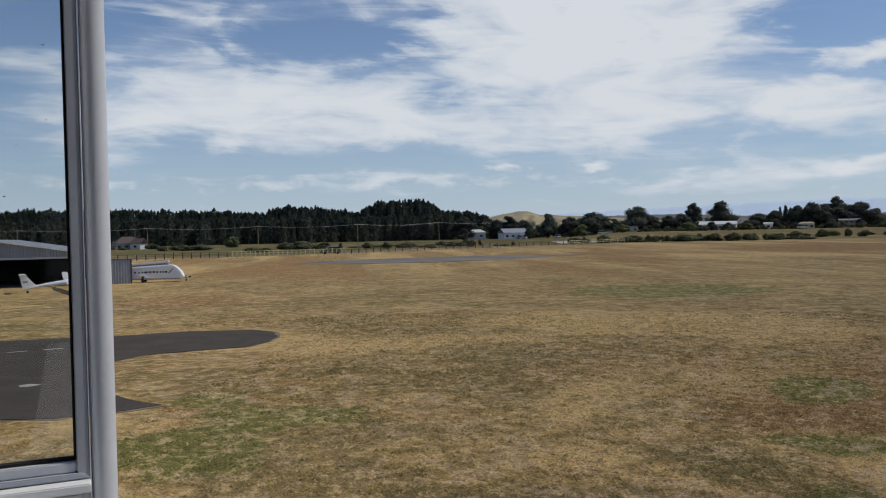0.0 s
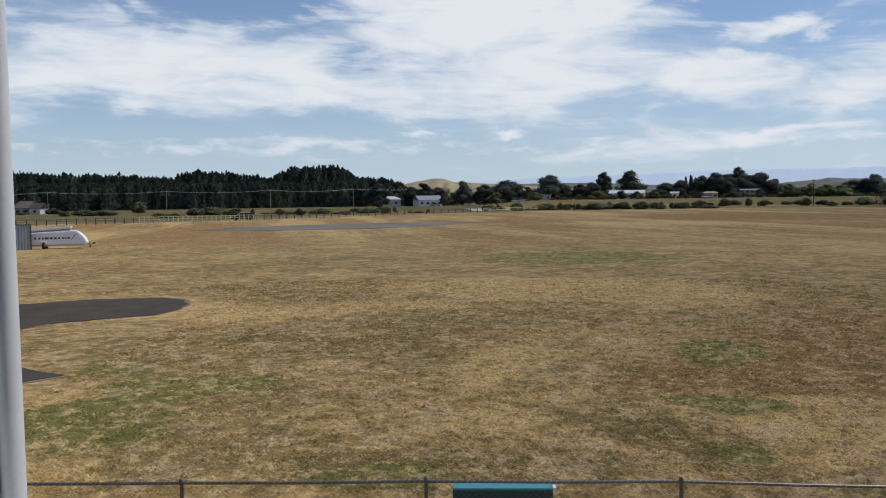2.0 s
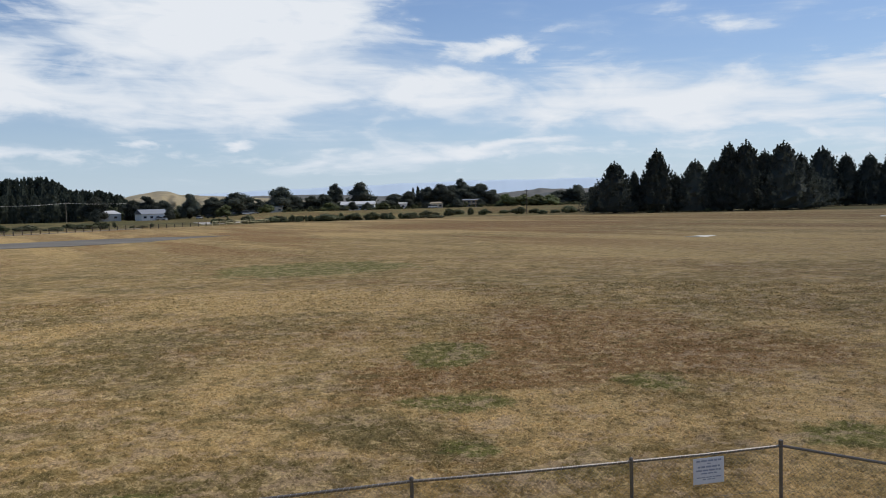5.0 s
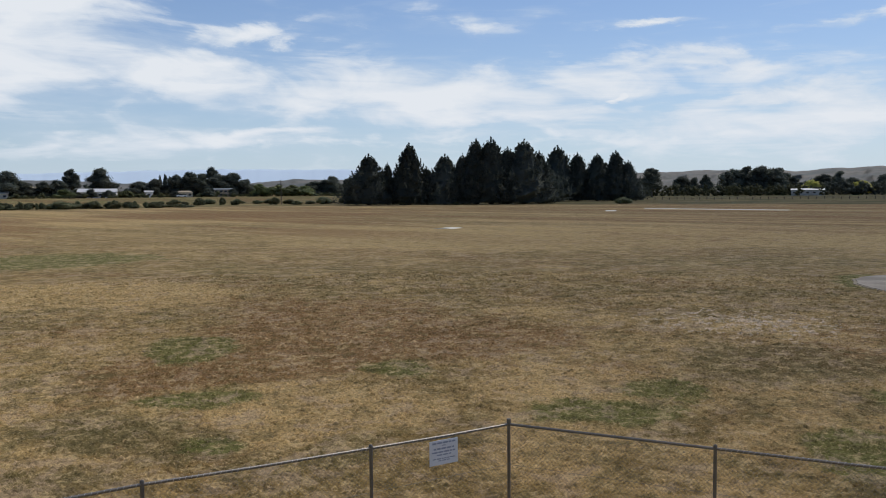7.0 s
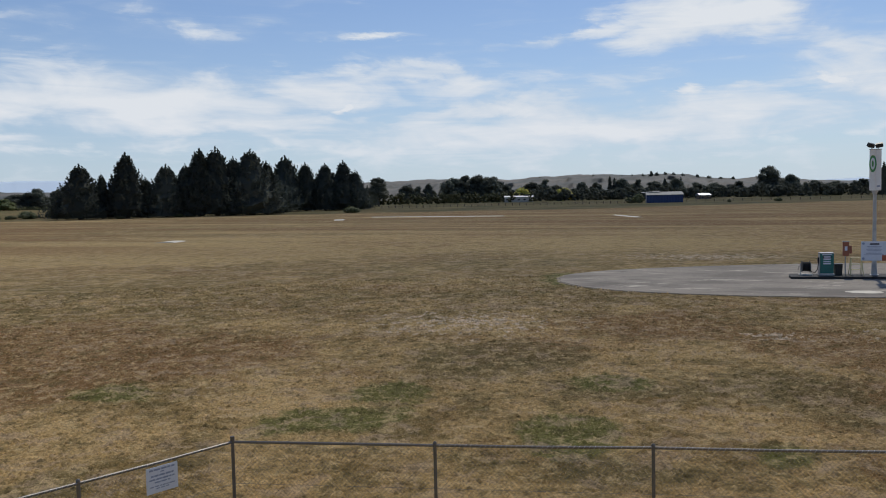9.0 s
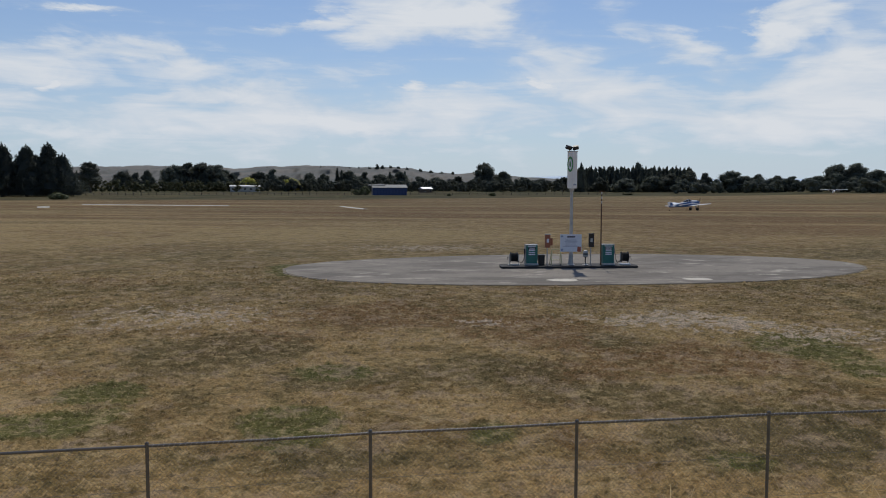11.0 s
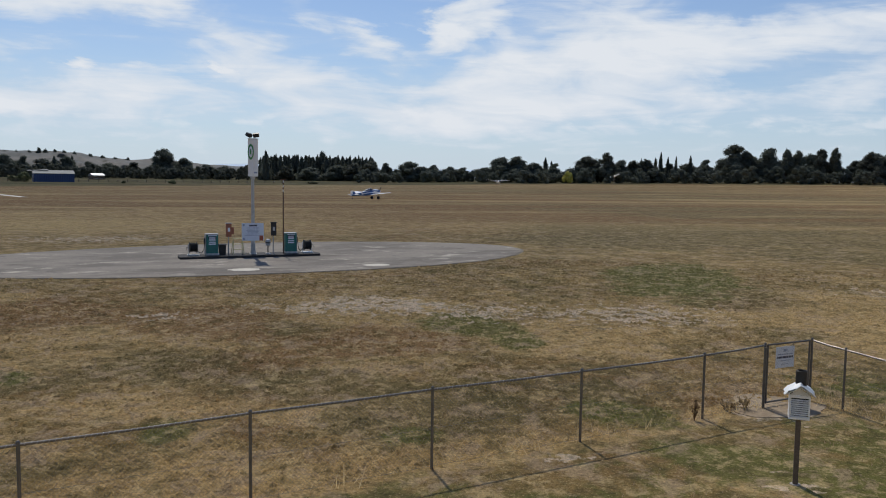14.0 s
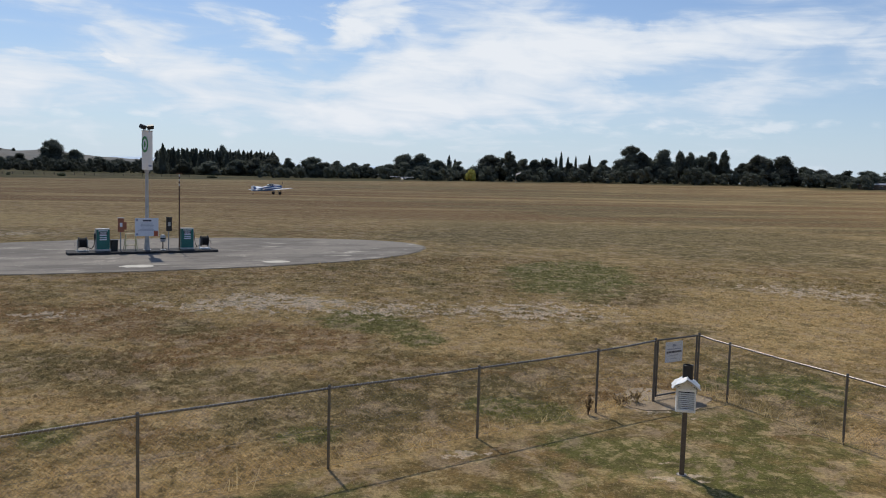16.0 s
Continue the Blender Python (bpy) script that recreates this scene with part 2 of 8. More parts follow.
def grass_material():
    """Summer-dry turf. The sheet carries how green, bleached, brown and bare it is; grain, tufts and the shade between
    them are noise.
    """
    ma = bpy.data.materials.new("dry_grass")
    ma.use_nodes = True
    nt = ma.node_tree
    n, l = nt.nodes.new, nt.links.new
    p = nt.nodes["Principled BSDF"]
    p.inputs["Roughness"].default_value = 0.95
    p.inputs["Diffuse Roughness"].default_value = 1.0
    p.inputs["Specular IOR Level"].default_value = 0.05
    co = n("ShaderNodeTexCoord")

    def noise_at(s, d=5, r=0.6, dist=0.0, stretch=None, shift=0.0):
        t = n("ShaderNodeTexNoise")
        t.inputs["Scale"].default_value, t.inputs["Detail"].default_value = s, d
        t.inputs["Roughness"].default_value, t.inputs["Distortion"].default_value = r, dist
        v = co.outputs["Object"]
        if stretch or shift:
            mp = n("ShaderNodeMapping")
            mp.inputs["Location"].default_value = (shift, shift * 0.7, shift * 0.4)
            if stretch:
                mp.vector_type = "TEXTURE"
                mp.inputs["Rotation"].default_value[2] = stretch[1]
                mp.inputs["Scale"].default_value[0] = stretch[0]
            l(v, mp.inputs[0])
            v = mp.outputs[0]
        l(v, t.inputs["Vector"])
        return t.outputs["Fac"]

    def rng(v, a, b, c, d, smooth=True):
        q = n("ShaderNodeMapRange")
        if smooth:
            q.interpolation_type = "SMOOTHSTEP"
        l(v, q.inputs[0])
        for i, k in enumerate((a, b, c, d)):
            q.inputs[i + 1].default_value = k
        return q.outputs[0]

    def math2(op, a, b):
        q = n("ShaderNodeMath")
        q.operation = op
        for s, v in zip(q.inputs, (a, b)):
            if isinstance(v, (int, float)):
                s.default_value = v
            else:
                l(v, s)
        return q.outputs[0]

    def blend(base, colour, fac):
        q = n("ShaderNodeMix")
        q.data_type = "RGBA"
        l(fac, q.inputs[0])
        if isinstance(base, tuple):
            q.inputs[6].default_value = (*base, 1)
        else:
            l(base, q.inputs[6])
        q.inputs[7].default_value = (*colour, 1)
        return q.outputs[2]

    def attr(name):
        q = n("ShaderNodeAttribute")
        q.attribute_name = name
        return q.outputs["Fac"]

    m0, m3 = noise_at(0.075, 4, 0.55, 0.6), noise_at(6.5, 5, 0.65, 0.3)
    m4, m5 = noise_at(17.0, 4, 0.75), noise_at(24.0, 2, 0.5, 0.0, None, 5.0)
    streak = noise_at(0.080, 8, 0.68, 0.3, (4.0, radians(-66)))
    pa, pb = noise_at(0.30, 9, 0.70, 0.5, None, 13.0), noise_at(0.22, 9, 0.70, 0.5, None, 41.0)
    pc, pd = noise_at(0.42, 9, 0.70, 0.4, None, 87.0), noise_at(0.16, 9, 0.68, 0.5, None, 151.0)
    far = noise_at(0.035, 8, 0.68, 0.4, None, 211.0)
    c = blend(TURF_BASE, TURF_STRAW, rng(pa, 0.49, 0.62, 0.0, 0.80))
    c = blend(c, TURF_STRAW, rng(far, 0.50, 0.62, 0.0, 0.40))
    c = blend(c, TURF_BROWN, rng(math2("ADD", math2("MULTIPLY", streak, 0.5), math2("MULTIPLY", pb, 0.5)), 0.485, 0.60, 0.0, 0.62))
    c = blend(c, TURF_OLIVE, rng(math2("ADD", math2("MULTIPLY", m0, 0.35), math2("MULTIPLY", pc, 0.65)), 0.505, 0.61, 0.0, 0.62))
    c = blend(c, TURF_GREEN, rng(pd, 0.60, 0.72, 0.0, 0.55))
    pale = noise_at(0.85, 9, 0.72, 0.5, None, 401.0)
    c = blend(c, TURF_PALE, rng(pale, 0.52, 0.64, 0.0, 0.62))
    c = blend(c, TURF_DULL, rng(pale, 0.47, 0.36, 0.0, 0.50))
    edge = math2("MULTIPLY", math2("SUBTRACT", noise_at(0.55, 9, 0.74, 0.3, None, 301.0), 0.5), 3.2)
    for nm, colour, top in (("bleached", TURF_STRAW, 0.68), ("browned", TURF_BROWN, 0.70), ("dull", TURF_DULL, 0.64), ("green", TURF_GREEN, 0.85), ("bare", TURF_BARE, 0.95)):
        if nm == "bare":
            chips = math2("ADD", math2("MULTIPLY", math2("SUBTRACT", noise_at(2.3, 3, 0.6, 0.5), 0.5), 2.8), math2("MULTIPLY", math2("SUBTRACT", m3, 0.5), 0.8))
            f = rng(math2("ADD", math2("MULTIPLY", attr(nm), 0.60), chips), 0.48, 0.62, 0.0, top)
        else:
            f = rng(math2("ADD", math2("MULTIPLY", attr(nm), 1.25), math2("MULTIPLY", edge, 0.9)), 0.30, 0.72, 0.0, top)
        f = math2("MULTIPLY", f, rng(attr(nm), 0.02, 0.3, 0.0, 1.0))
        c = blend(c, colour, f)
    # tufts and dead stalks
    mottle = noise_at(1.25, 8, 0.72, 0.5, None, 501.0)
    c = blend(c, TURF_PALE, rng(mottle, 0.51, 0.61, 0.0, 0.66))
    c = blend(c, TURF_DULL, rng(mottle, 0.485, 0.39, 0.0, 0.52))
    # mowing and wheel lanes along the strip
    lane = noise_at(0.10, 8, 0.66, 0.2, (9.0, radians(-80)), 19.0)
    open_strip = attr("open_strip")
    c = blend(c, TURF_BROWN, math2("MULTIPLY", open_strip, rng(lane, 0.505, 0.57, 0.0, 0.72)))
    c = blend(c, TURF_STRAW, math2("MULTIPLY", open_strip, rng(lane, 0.48, 0.41, 0.0, 0.60)))
    clump = noise_at(2.9, 8, 0.72, 0.3, None, 77.0)
    c = blend(c, TURF_STALK, rng(clump, 0.49, 0.39, 0.0, 0.55))
    # shade in the gaps between tussocks, painted as dark noise
    c = blend(c, TURF_GAP_SHADE, rng(clump, 0.53, 0.64, 0.0, 0.52))
    c = blend(c, TURF_GAP_SHADE, rng(m3, 0.54, 0.64, 0.0, 0.42))
    c = blend(c, TURF_STALK, rng(m5, 0.60, 0.68, 0.0, 0.45))
    # rank grass beyond the mown field
    c = blend(c, RANK_DARK, math2("MULTIPLY", attr("rank"), 0.95))
    c = blend(c, RANK_LIGHT, math2("MULTIPLY", attr("rank"), rng(math2("ADD", math2("MULTIPLY", m0, 0.6), math2("MULTIPLY", pb, 0.4)), 0.50, 0.64, 0.0, 0.8)))
    hsv = n("ShaderNodeHueSaturation")
    l(c, hsv.inputs["Color"])
    l(rng(m4, 0.33, 0.67, 0.70, 1.30, False), hsv.inputs["Value"])
    l(hsv.outputs[0], p.inputs["Base Color"])
    hgt = math2("ADD", math2("MULTIPLY", clump, 1.4), math2("ADD", math2("MULTIPLY", m3, 0.8), math2("MULTIPLY", m4, 0.4)))
    bp = n("ShaderNodeBump")
    bp.inputs["Strength"].default_value, bp.inputs["Distance"].default_value = 0.9, 0.055
    l(hgt, bp.inputs["Height"])
    l(bp.outputs[0], p.inputs["Normal"])
    return ma


TURF_BASE = (0.345, 0.230, 0.084)
TURF_STRAW = (0.66, 0.445, 0.185)
TURF_BROWN = (0.290, 0.151, 0.060)
TURF_OLIVE = (0.184, 0.146, 0.052)
TURF_GREEN = (0.165, 0.172, 0.044)
TURF_BARE = (0.80, 0.635, 0.44)
TURF_PALE = (0.55, 0.395, 0.235)
TURF_GAP_SHADE = (0.099, 0.077, 0.035)
TURF_DULL = (0.162, 0.131, 0.052)
TURF_STALK = (0.75, 0.55, 0.27)
RANK_DARK = (0.095, 0.090, 0.038)
RANK_LIGHT = (0.265, 0.225, 0.085)

GRASS = grass_material()
BLADE_DRY = foliage("dry_blades", (0.52, 0.39, 0.20), (0.74, 0.58, 0.34), 0.5)
BLADE_DEAD = foliage("dead_weed_stalks", (0.20, 0.14, 0.075), (0.40, 0.29, 0.15), 0.3)
PINE_LEAF = foliage("conifer_needles", (0.048, 0.059, 0.052), (0.064, 0.076, 0.064), 0.42)
FOREST_LEAF = foliage("plantation_needles", (0.042, 0.053, 0.042), (0.058, 0.070, 0.052), 0.42)
FRONT_LEAF = foliage("young_pine_needles", (0.058, 0.070, 0.054), (0.082, 0.095, 0.070), 0.42)
# leaf colour raised and blued: haze on the far trees is put in
GUM_LEAF = foliage("hazed_leaves", (0.090, 0.103, 0.084), (0.112, 0.124, 0.098), 0.48)
OLIVE_LEAF = foliage("olive_leaves", (0.085, 0.105, 0.045), (0.19, 0.205, 0.09), 0.35)
SHRUB_LEAF = foliage("shrub_leaves", (0.060, 0.072, 0.038), (0.15, 0.155, 0.08), 0.3)
YELLOW_LEAF = foliage("yellow_leaves", (0.34, 0.32, 0.07), (0.52, 0.49, 0.15), 0.4)
BARK = mat("bark", (0.11, 0.085, 0.06), 0.95, var=0.35, scale=2.0, bump=0.5, fine=18)
GALV = mat("galvanised_steel", (0.15, 0.138, 0.125), 0.5, 0.35, var=0.15, scale=6, bump=0.08, fine=60, second=(0.10, 0.095, 0.09))
GALV_TOP = mat("galvanised_rail", (0.20, 0.182, 0.163), 0.46, 0.8, var=0.15, scale=5, bump=0.06, fine=50, second=(0.15, 0.137, 0.123))
WIRE_BRIGHT = mat("bright_tie_wire", (0.52, 0.52, 0.51), 0.45, 0.5, var=0.1, bump=0)
WIRE = mat("fence_wire", (0.24, 0.235, 0.22), 0.55, 0.5, var=0.1, bump=0)
WHITE = mat("white_paint", (0.78, 0.79, 0.79), 0.45, var=0.05, scale=2, bump=0.04, second=(0.66, 0.67, 0.66))
WHITE_DULL = mat("weathered_white_paint", (0.66, 0.65, 0.61), 0.7, var=0.12, scale=4, bump=0.1, second=(0.50, 0.48, 0.44))
ALU_WHITE = mat("powder_coated_aluminium", (0.62, 0.64, 0.67), 0.34, var=0.03, scale=9, bump=0.02, fine=120, second=(0.56, 0.58, 0.61))
ALU_GREY = mat("grey_window_frame", (0.42, 0.44, 0.48), 0.42, var=0.05, scale=12, bump=0.03, fine=120, second=(0.36, 0.38, 0.42))
SIGN_WHITE = mat("sign_face", (0.66, 0.70, 0.78), 0.5, var=0.06, scale=6, bump=0.02)
INK = mat("sign_ink", (0.06, 0.06, 0.09), 0.6, var=0.1, bump=0)
INK_BLUE = mat("sign_ink_blue", (0.28, 0.33, 0.45), 0.6, var=0.1, bump=0)
BLACK = mat("black_plastic", (0.018, 0.018, 0.02), 0.5, var=0.2, bump=0.05)
RUBBER = mat("black_rubber", (0.022, 0.021, 0.02), 0.85, var=0.25, scale=10, bump=0.2)
TEAL = mat("teal_paint", (0.020, 0.165, 0.145), 0.4, var=0.1, scale=5, bump=0.03, second=(0.016, 0.13, 0.115))
# the bench's one teal in two tones: sun and shade put into the colours
TEAL_SUNLIT = mat("sunlit_teal_board", (0.05, 0.27, 0.33), 0.5, var=0.12, scale=8, bump=0.08)
TEAL_SHADED = mat("shaded_teal_board", (0.012, 0.06, 0.075), 0.6, var=0.2, scale=6, bump=0.1)
RED = mat("red_paint", (0.33, 0.115, 0.065), 0.5, var=0.15, scale=6, bump=0.05)
ORANGE_RED = mat("orange_red_sign", (0.42, 0.10, 0.05), 0.5, var=0.1, bump=0)
GREEN_LOGO = mat("green_emblem", (0.05, 0.24, 0.09), 0.4, var=0.06, bump=0)
YELLOW = mat("pale_yellow_paint", (0.58, 0.52, 0.28), 0.5, var=0.12, scale=8, bump=0.05)
STEEL = mat("grey_painted_steel", (0.52, 0.50, 0.47), 0.45, 0.1, var=0.1, scale=3, bump=0.05, second=(0.28, 0.30, 0.32))
RUST = mat("rusty_pole", (0.15, 0.085, 0.055), 0.8, 0.2, var=0.3, scale=4, bump=0.3)
WOOD = mat("weathered_timber", (0.13, 0.105, 0.085), 0.85, var=0.25, scale=5, bump=0.4, fine=30, second=(0.085, 0.068, 0.055))
PALE_WOOD = mat("pale_timber", (0.34, 0.28, 0.20), 0.85, var=0.2, scale=4, bump=0.2)
KERB = mat("tarred_kerb", (0.040, 0.038, 0.038), 0.9, var=0.3, scale=3, bump=0.4, fine=25)
ASPHALT = mat("asphalt", (0.088, 0.074, 0.062), 0.95, var=0.28, scale=0.6, bump=0.5, fine=38, second=(0.056, 0.048, 0.042), spec=0.08)
ASPHALT_OLD = mat("worn_runway_seal", (0.21, 0.195, 0.17), 0.95, var=0.2, scale=0.12, bump=0.3, fine=12, second=(0.13, 0.12, 0.105), spec=0.08)
ASPHALT_EDGE = mat("loose_chip_edge", (0.22, 0.185, 0.13), 0.95, var=0.3, scale=3, bump=0.5, fine=30, second=(0.14, 0.115, 0.075))
CONCRETE = mat("oil_stained_concrete", (0.29, 0.265, 0.235), 0.88, var=0.22, scale=0.55, bump=0.25, fine=14, second=(0.115, 0.112, 0.108), spec=0.08)
CONCRETE_PALE = mat("pale_concrete", (0.43, 0.40, 0.35), 0.88, var=0.15, scale=1.2, bump=0.25, fine=14, second=(0.33, 0.30, 0.26))
DIRT = mat("trodden_dirt", (0.36, 0.29, 0.205), 0.95, var=0.25, scale=2.0, bump=0.3, fine=20, second=(0.25, 0.185, 0.115), spec=0.1)
LIME = mat("white_ground_paint", (0.56, 0.52, 0.44), 0.9, var=0.2, scale=1.2, bump=0.1, second=(0.46, 0.43, 0.36))
CORRUGATED = mat("grey_corrugated_iron", (0.33, 0.36, 0.40), 0.5, 0.3, var=0.12, scale=1.2, bump=0.05, second=(0.25, 0.27, 0.30))
ROOF_GREY = mat("grey_iron_roof", (0.26, 0.28, 0.31), 0.5, 0.2, var=0.12, scale=1.0, bump=0.05)
ROOF_WHITE = mat("white_iron_roof", (0.58, 0.58, 0.58), 0.5, 0.0, var=0.06, scale=1.0, bump=0.03)
ROOF_BROWN = mat("brown_tile_roof", (0.10, 0.075, 0.065), 0.8, var=0.2, scale=1.5, bump=0.2)
CREAM = mat("cream_weatherboard", (0.58, 0.53, 0.42), 0.7, var=0.08, scale=1.0, bump=0.05)
ROOF_DULL = mat("weathered_iron_roof", (0.17, 0.18, 0.18), 0.75, 0.1, var=0.2, scale=0.6, bump=0.1)
BLUE_STEEL = mat("blue_steel_cladding", (0.014, 0.042, 0.14), 0.5, 0.1, var=0.12, scale=0.8, bump=0.04)
# shade of open interiors put into a near-black colour
INSIDE_SHADE = mat("shade_toned_interior", (0.035, 0.037, 0.04), 0.9, var=0.3, scale=0.8, bump=0)
WINDOW_DARK = mat("dark_window_pane", (0.03, 0.035, 0.045), 0.08, var=0.1, bump=0, spec=0.6)
PLANE_BLUE = mat("aircraft_blue_paint", (0.045, 0.110, 0.28), 0.3, var=0.06, bump=0)
PLANE_WHITE = mat("aircraft_white_paint", (0.78, 0.79, 0.80), 0.3, var=0.04, bump=0)
GEL_WHITE = mat("white_gelcoat", (0.80, 0.81, 0.82), 0.25, var=0.04, scale=1, bump=0)
CAR_DARK = mat("dark_green_car_paint", (0.035, 0.05, 0.035), 0.3, var=0.1, bump=0)
CAR_PALE = mat("silver_car_paint", (0.42, 0.43, 0.44), 0.3, 0.2, var=0.06, bump=0)
HILL_DRY = mat("dry_hill_grass", (0.34, 0.27, 0.15), 0.95, var=0.25, scale=0.012, bump=0, fine=0.05, second=(0.20, 0.18, 0.12))
HILL_MID = mat("hazy_hill_pasture", (0.140, 0.126, 0.106), 0.95, var=0.32, scale=0.009, bump=0, fine=0.03, second=(0.070, 0.080, 0.078))
# haze of the far distance is put into this base colour
HILL_FAR = mat("haze_toned_range", (0.47, 0.575, 0.69), 1.0, var=0.012, scale=0.001, bump=0, fine=0.004)
ROUGH_GRASS = mat("rank_grass", (0.20, 0.18, 0.085), 0.95, var=0.3, scale=0.05, bump=0.3, fine=1.5, second=(0.11, 0.12, 0.05))
WALL_PAINT = mat("painted_board_wall", (0.60, 0.60, 0.57), 0.7, var=0.06, scale=1, bump=0.05)
CARPET = mat("grey_carpet", (0.035, 0.035, 0.04), 0.95, var=0.2, scale=20, bump=0.2)
GREY_BOX = mat("blue_grey_plastic", (0.20, 0.25, 0.33), 0.45, var=0.05, scale=6, bump=0.03)


def glass_material():
    ma = bpy.data.materials.new("window_glass")
    ma.use_nodes = True
    p = ma.node_tree.nodes["Principled BSDF"]
    p.inputs["Base Color"].default_value = (0.93, 0.95, 0.95, 1)
    p.inputs["Roughness"].default_value = 0.0
    p.inputs["Transmission Weight"].default_value = 1.0
    p.inputs["IOR"].default_value = 1.45
    return ma


GLASS = glass_material()


def pad_material():
    """Concrete with white efflorescence drawn out along the pad, oil and tyre stains."""
    ma = bpy.data.materials.new("streaked_concrete")
    ma.use_nodes = True
    nt = ma.node_tree
    n, l = nt.nodes.new, nt.links.new
    p = nt.nodes["Principled BSDF"]
    p.inputs["Roughness"].default_value, p.inputs["Specular IOR Level"].default_value = 0.92, 0.06
    co = n("ShaderNodeTexCoord")

    def noise_at(scale, detail, rough, stretch, dist=0.3, shift=0.0):
        mp = n("ShaderNodeMapping")
        mp.vector_type = "TEXTURE"
        mp.inputs["Location"].default_value = (shift, shift, 0)
        mp.inputs["Rotation"].default_value[2] = radians(-68)
        mp.inputs["Scale"].default_value = (stretch, 1, 1)
        l(co.outputs["Object"], mp.inputs[0])
        t = n("ShaderNodeTexNoise")
        for k, v in (("Scale", scale), ("Detail", detail), ("Roughness", rough), ("Distortion", dist)):
            t.inputs[k].default_value = v
        l(mp.outputs[0], t.inputs["Vector"])
        return t.outputs["Fac"]

    def over(base, colour, v, a, b, top):
        q, r = n("ShaderNodeMix"), n("ShaderNodeMapRange")
        q.data_type = "RGBA"
        r.interpolation_type = "SMOOTHSTEP"
        l(v, r.inputs[0])
        for i, k in enumerate((a, b, 0.0, top)):
            r.inputs[i + 1].default_value = k
        l(r.outputs[0], q.inputs[0])
        if isinstance(base, tuple):
            q.inputs[6].default_value = (*base, 1)
        else:
            l(base, q.inputs[6])
        q.inputs[7].default_value = (*colour, 1)
        return q.outputs[2]

    fine = noise_at(5.0, 5, 0.7, 1.6)
    c = over((0.235, 0.212, 0.182), (0.150, 0.136, 0.119), noise_at(0.30, 8, 0.68, 2.2), 0.44, 0.60, 0.9)
    c = over(c, (0.27, 0.245, 0.21), noise_at(0.45, 8, 0.70, 2.4, 0.6, 7.0), 0.50, 0.66, 0.70)
    c = over(c, (0.50, 0.46, 0.39), noise_at(0.8, 8, 0.74, 2.4, 0.9, 31.0), 0.555, 0.68, 0.75)
    c = over(c, (0.085, 0.082, 0.078), noise_at(1.3, 4, 0.6, 1.5, 0.5, 63.0), 0.60, 0.70, 0.6)
    c = over(c, (0.12, 0.115, 0.11), fine, 0.52, 0.66, 0.45)
    l(c, p.inputs["Base Color"])
    bp = n("ShaderNodeBump")
    bp.inputs["Strength"].default_value, bp.inputs["Distance"].default_value = 0.3, 0.01
    l(fine, bp.inputs["Height"])
    l(bp.outputs[0], p.inputs["Normal"])
    return ma


PAD_CONCRETE = pad_material()


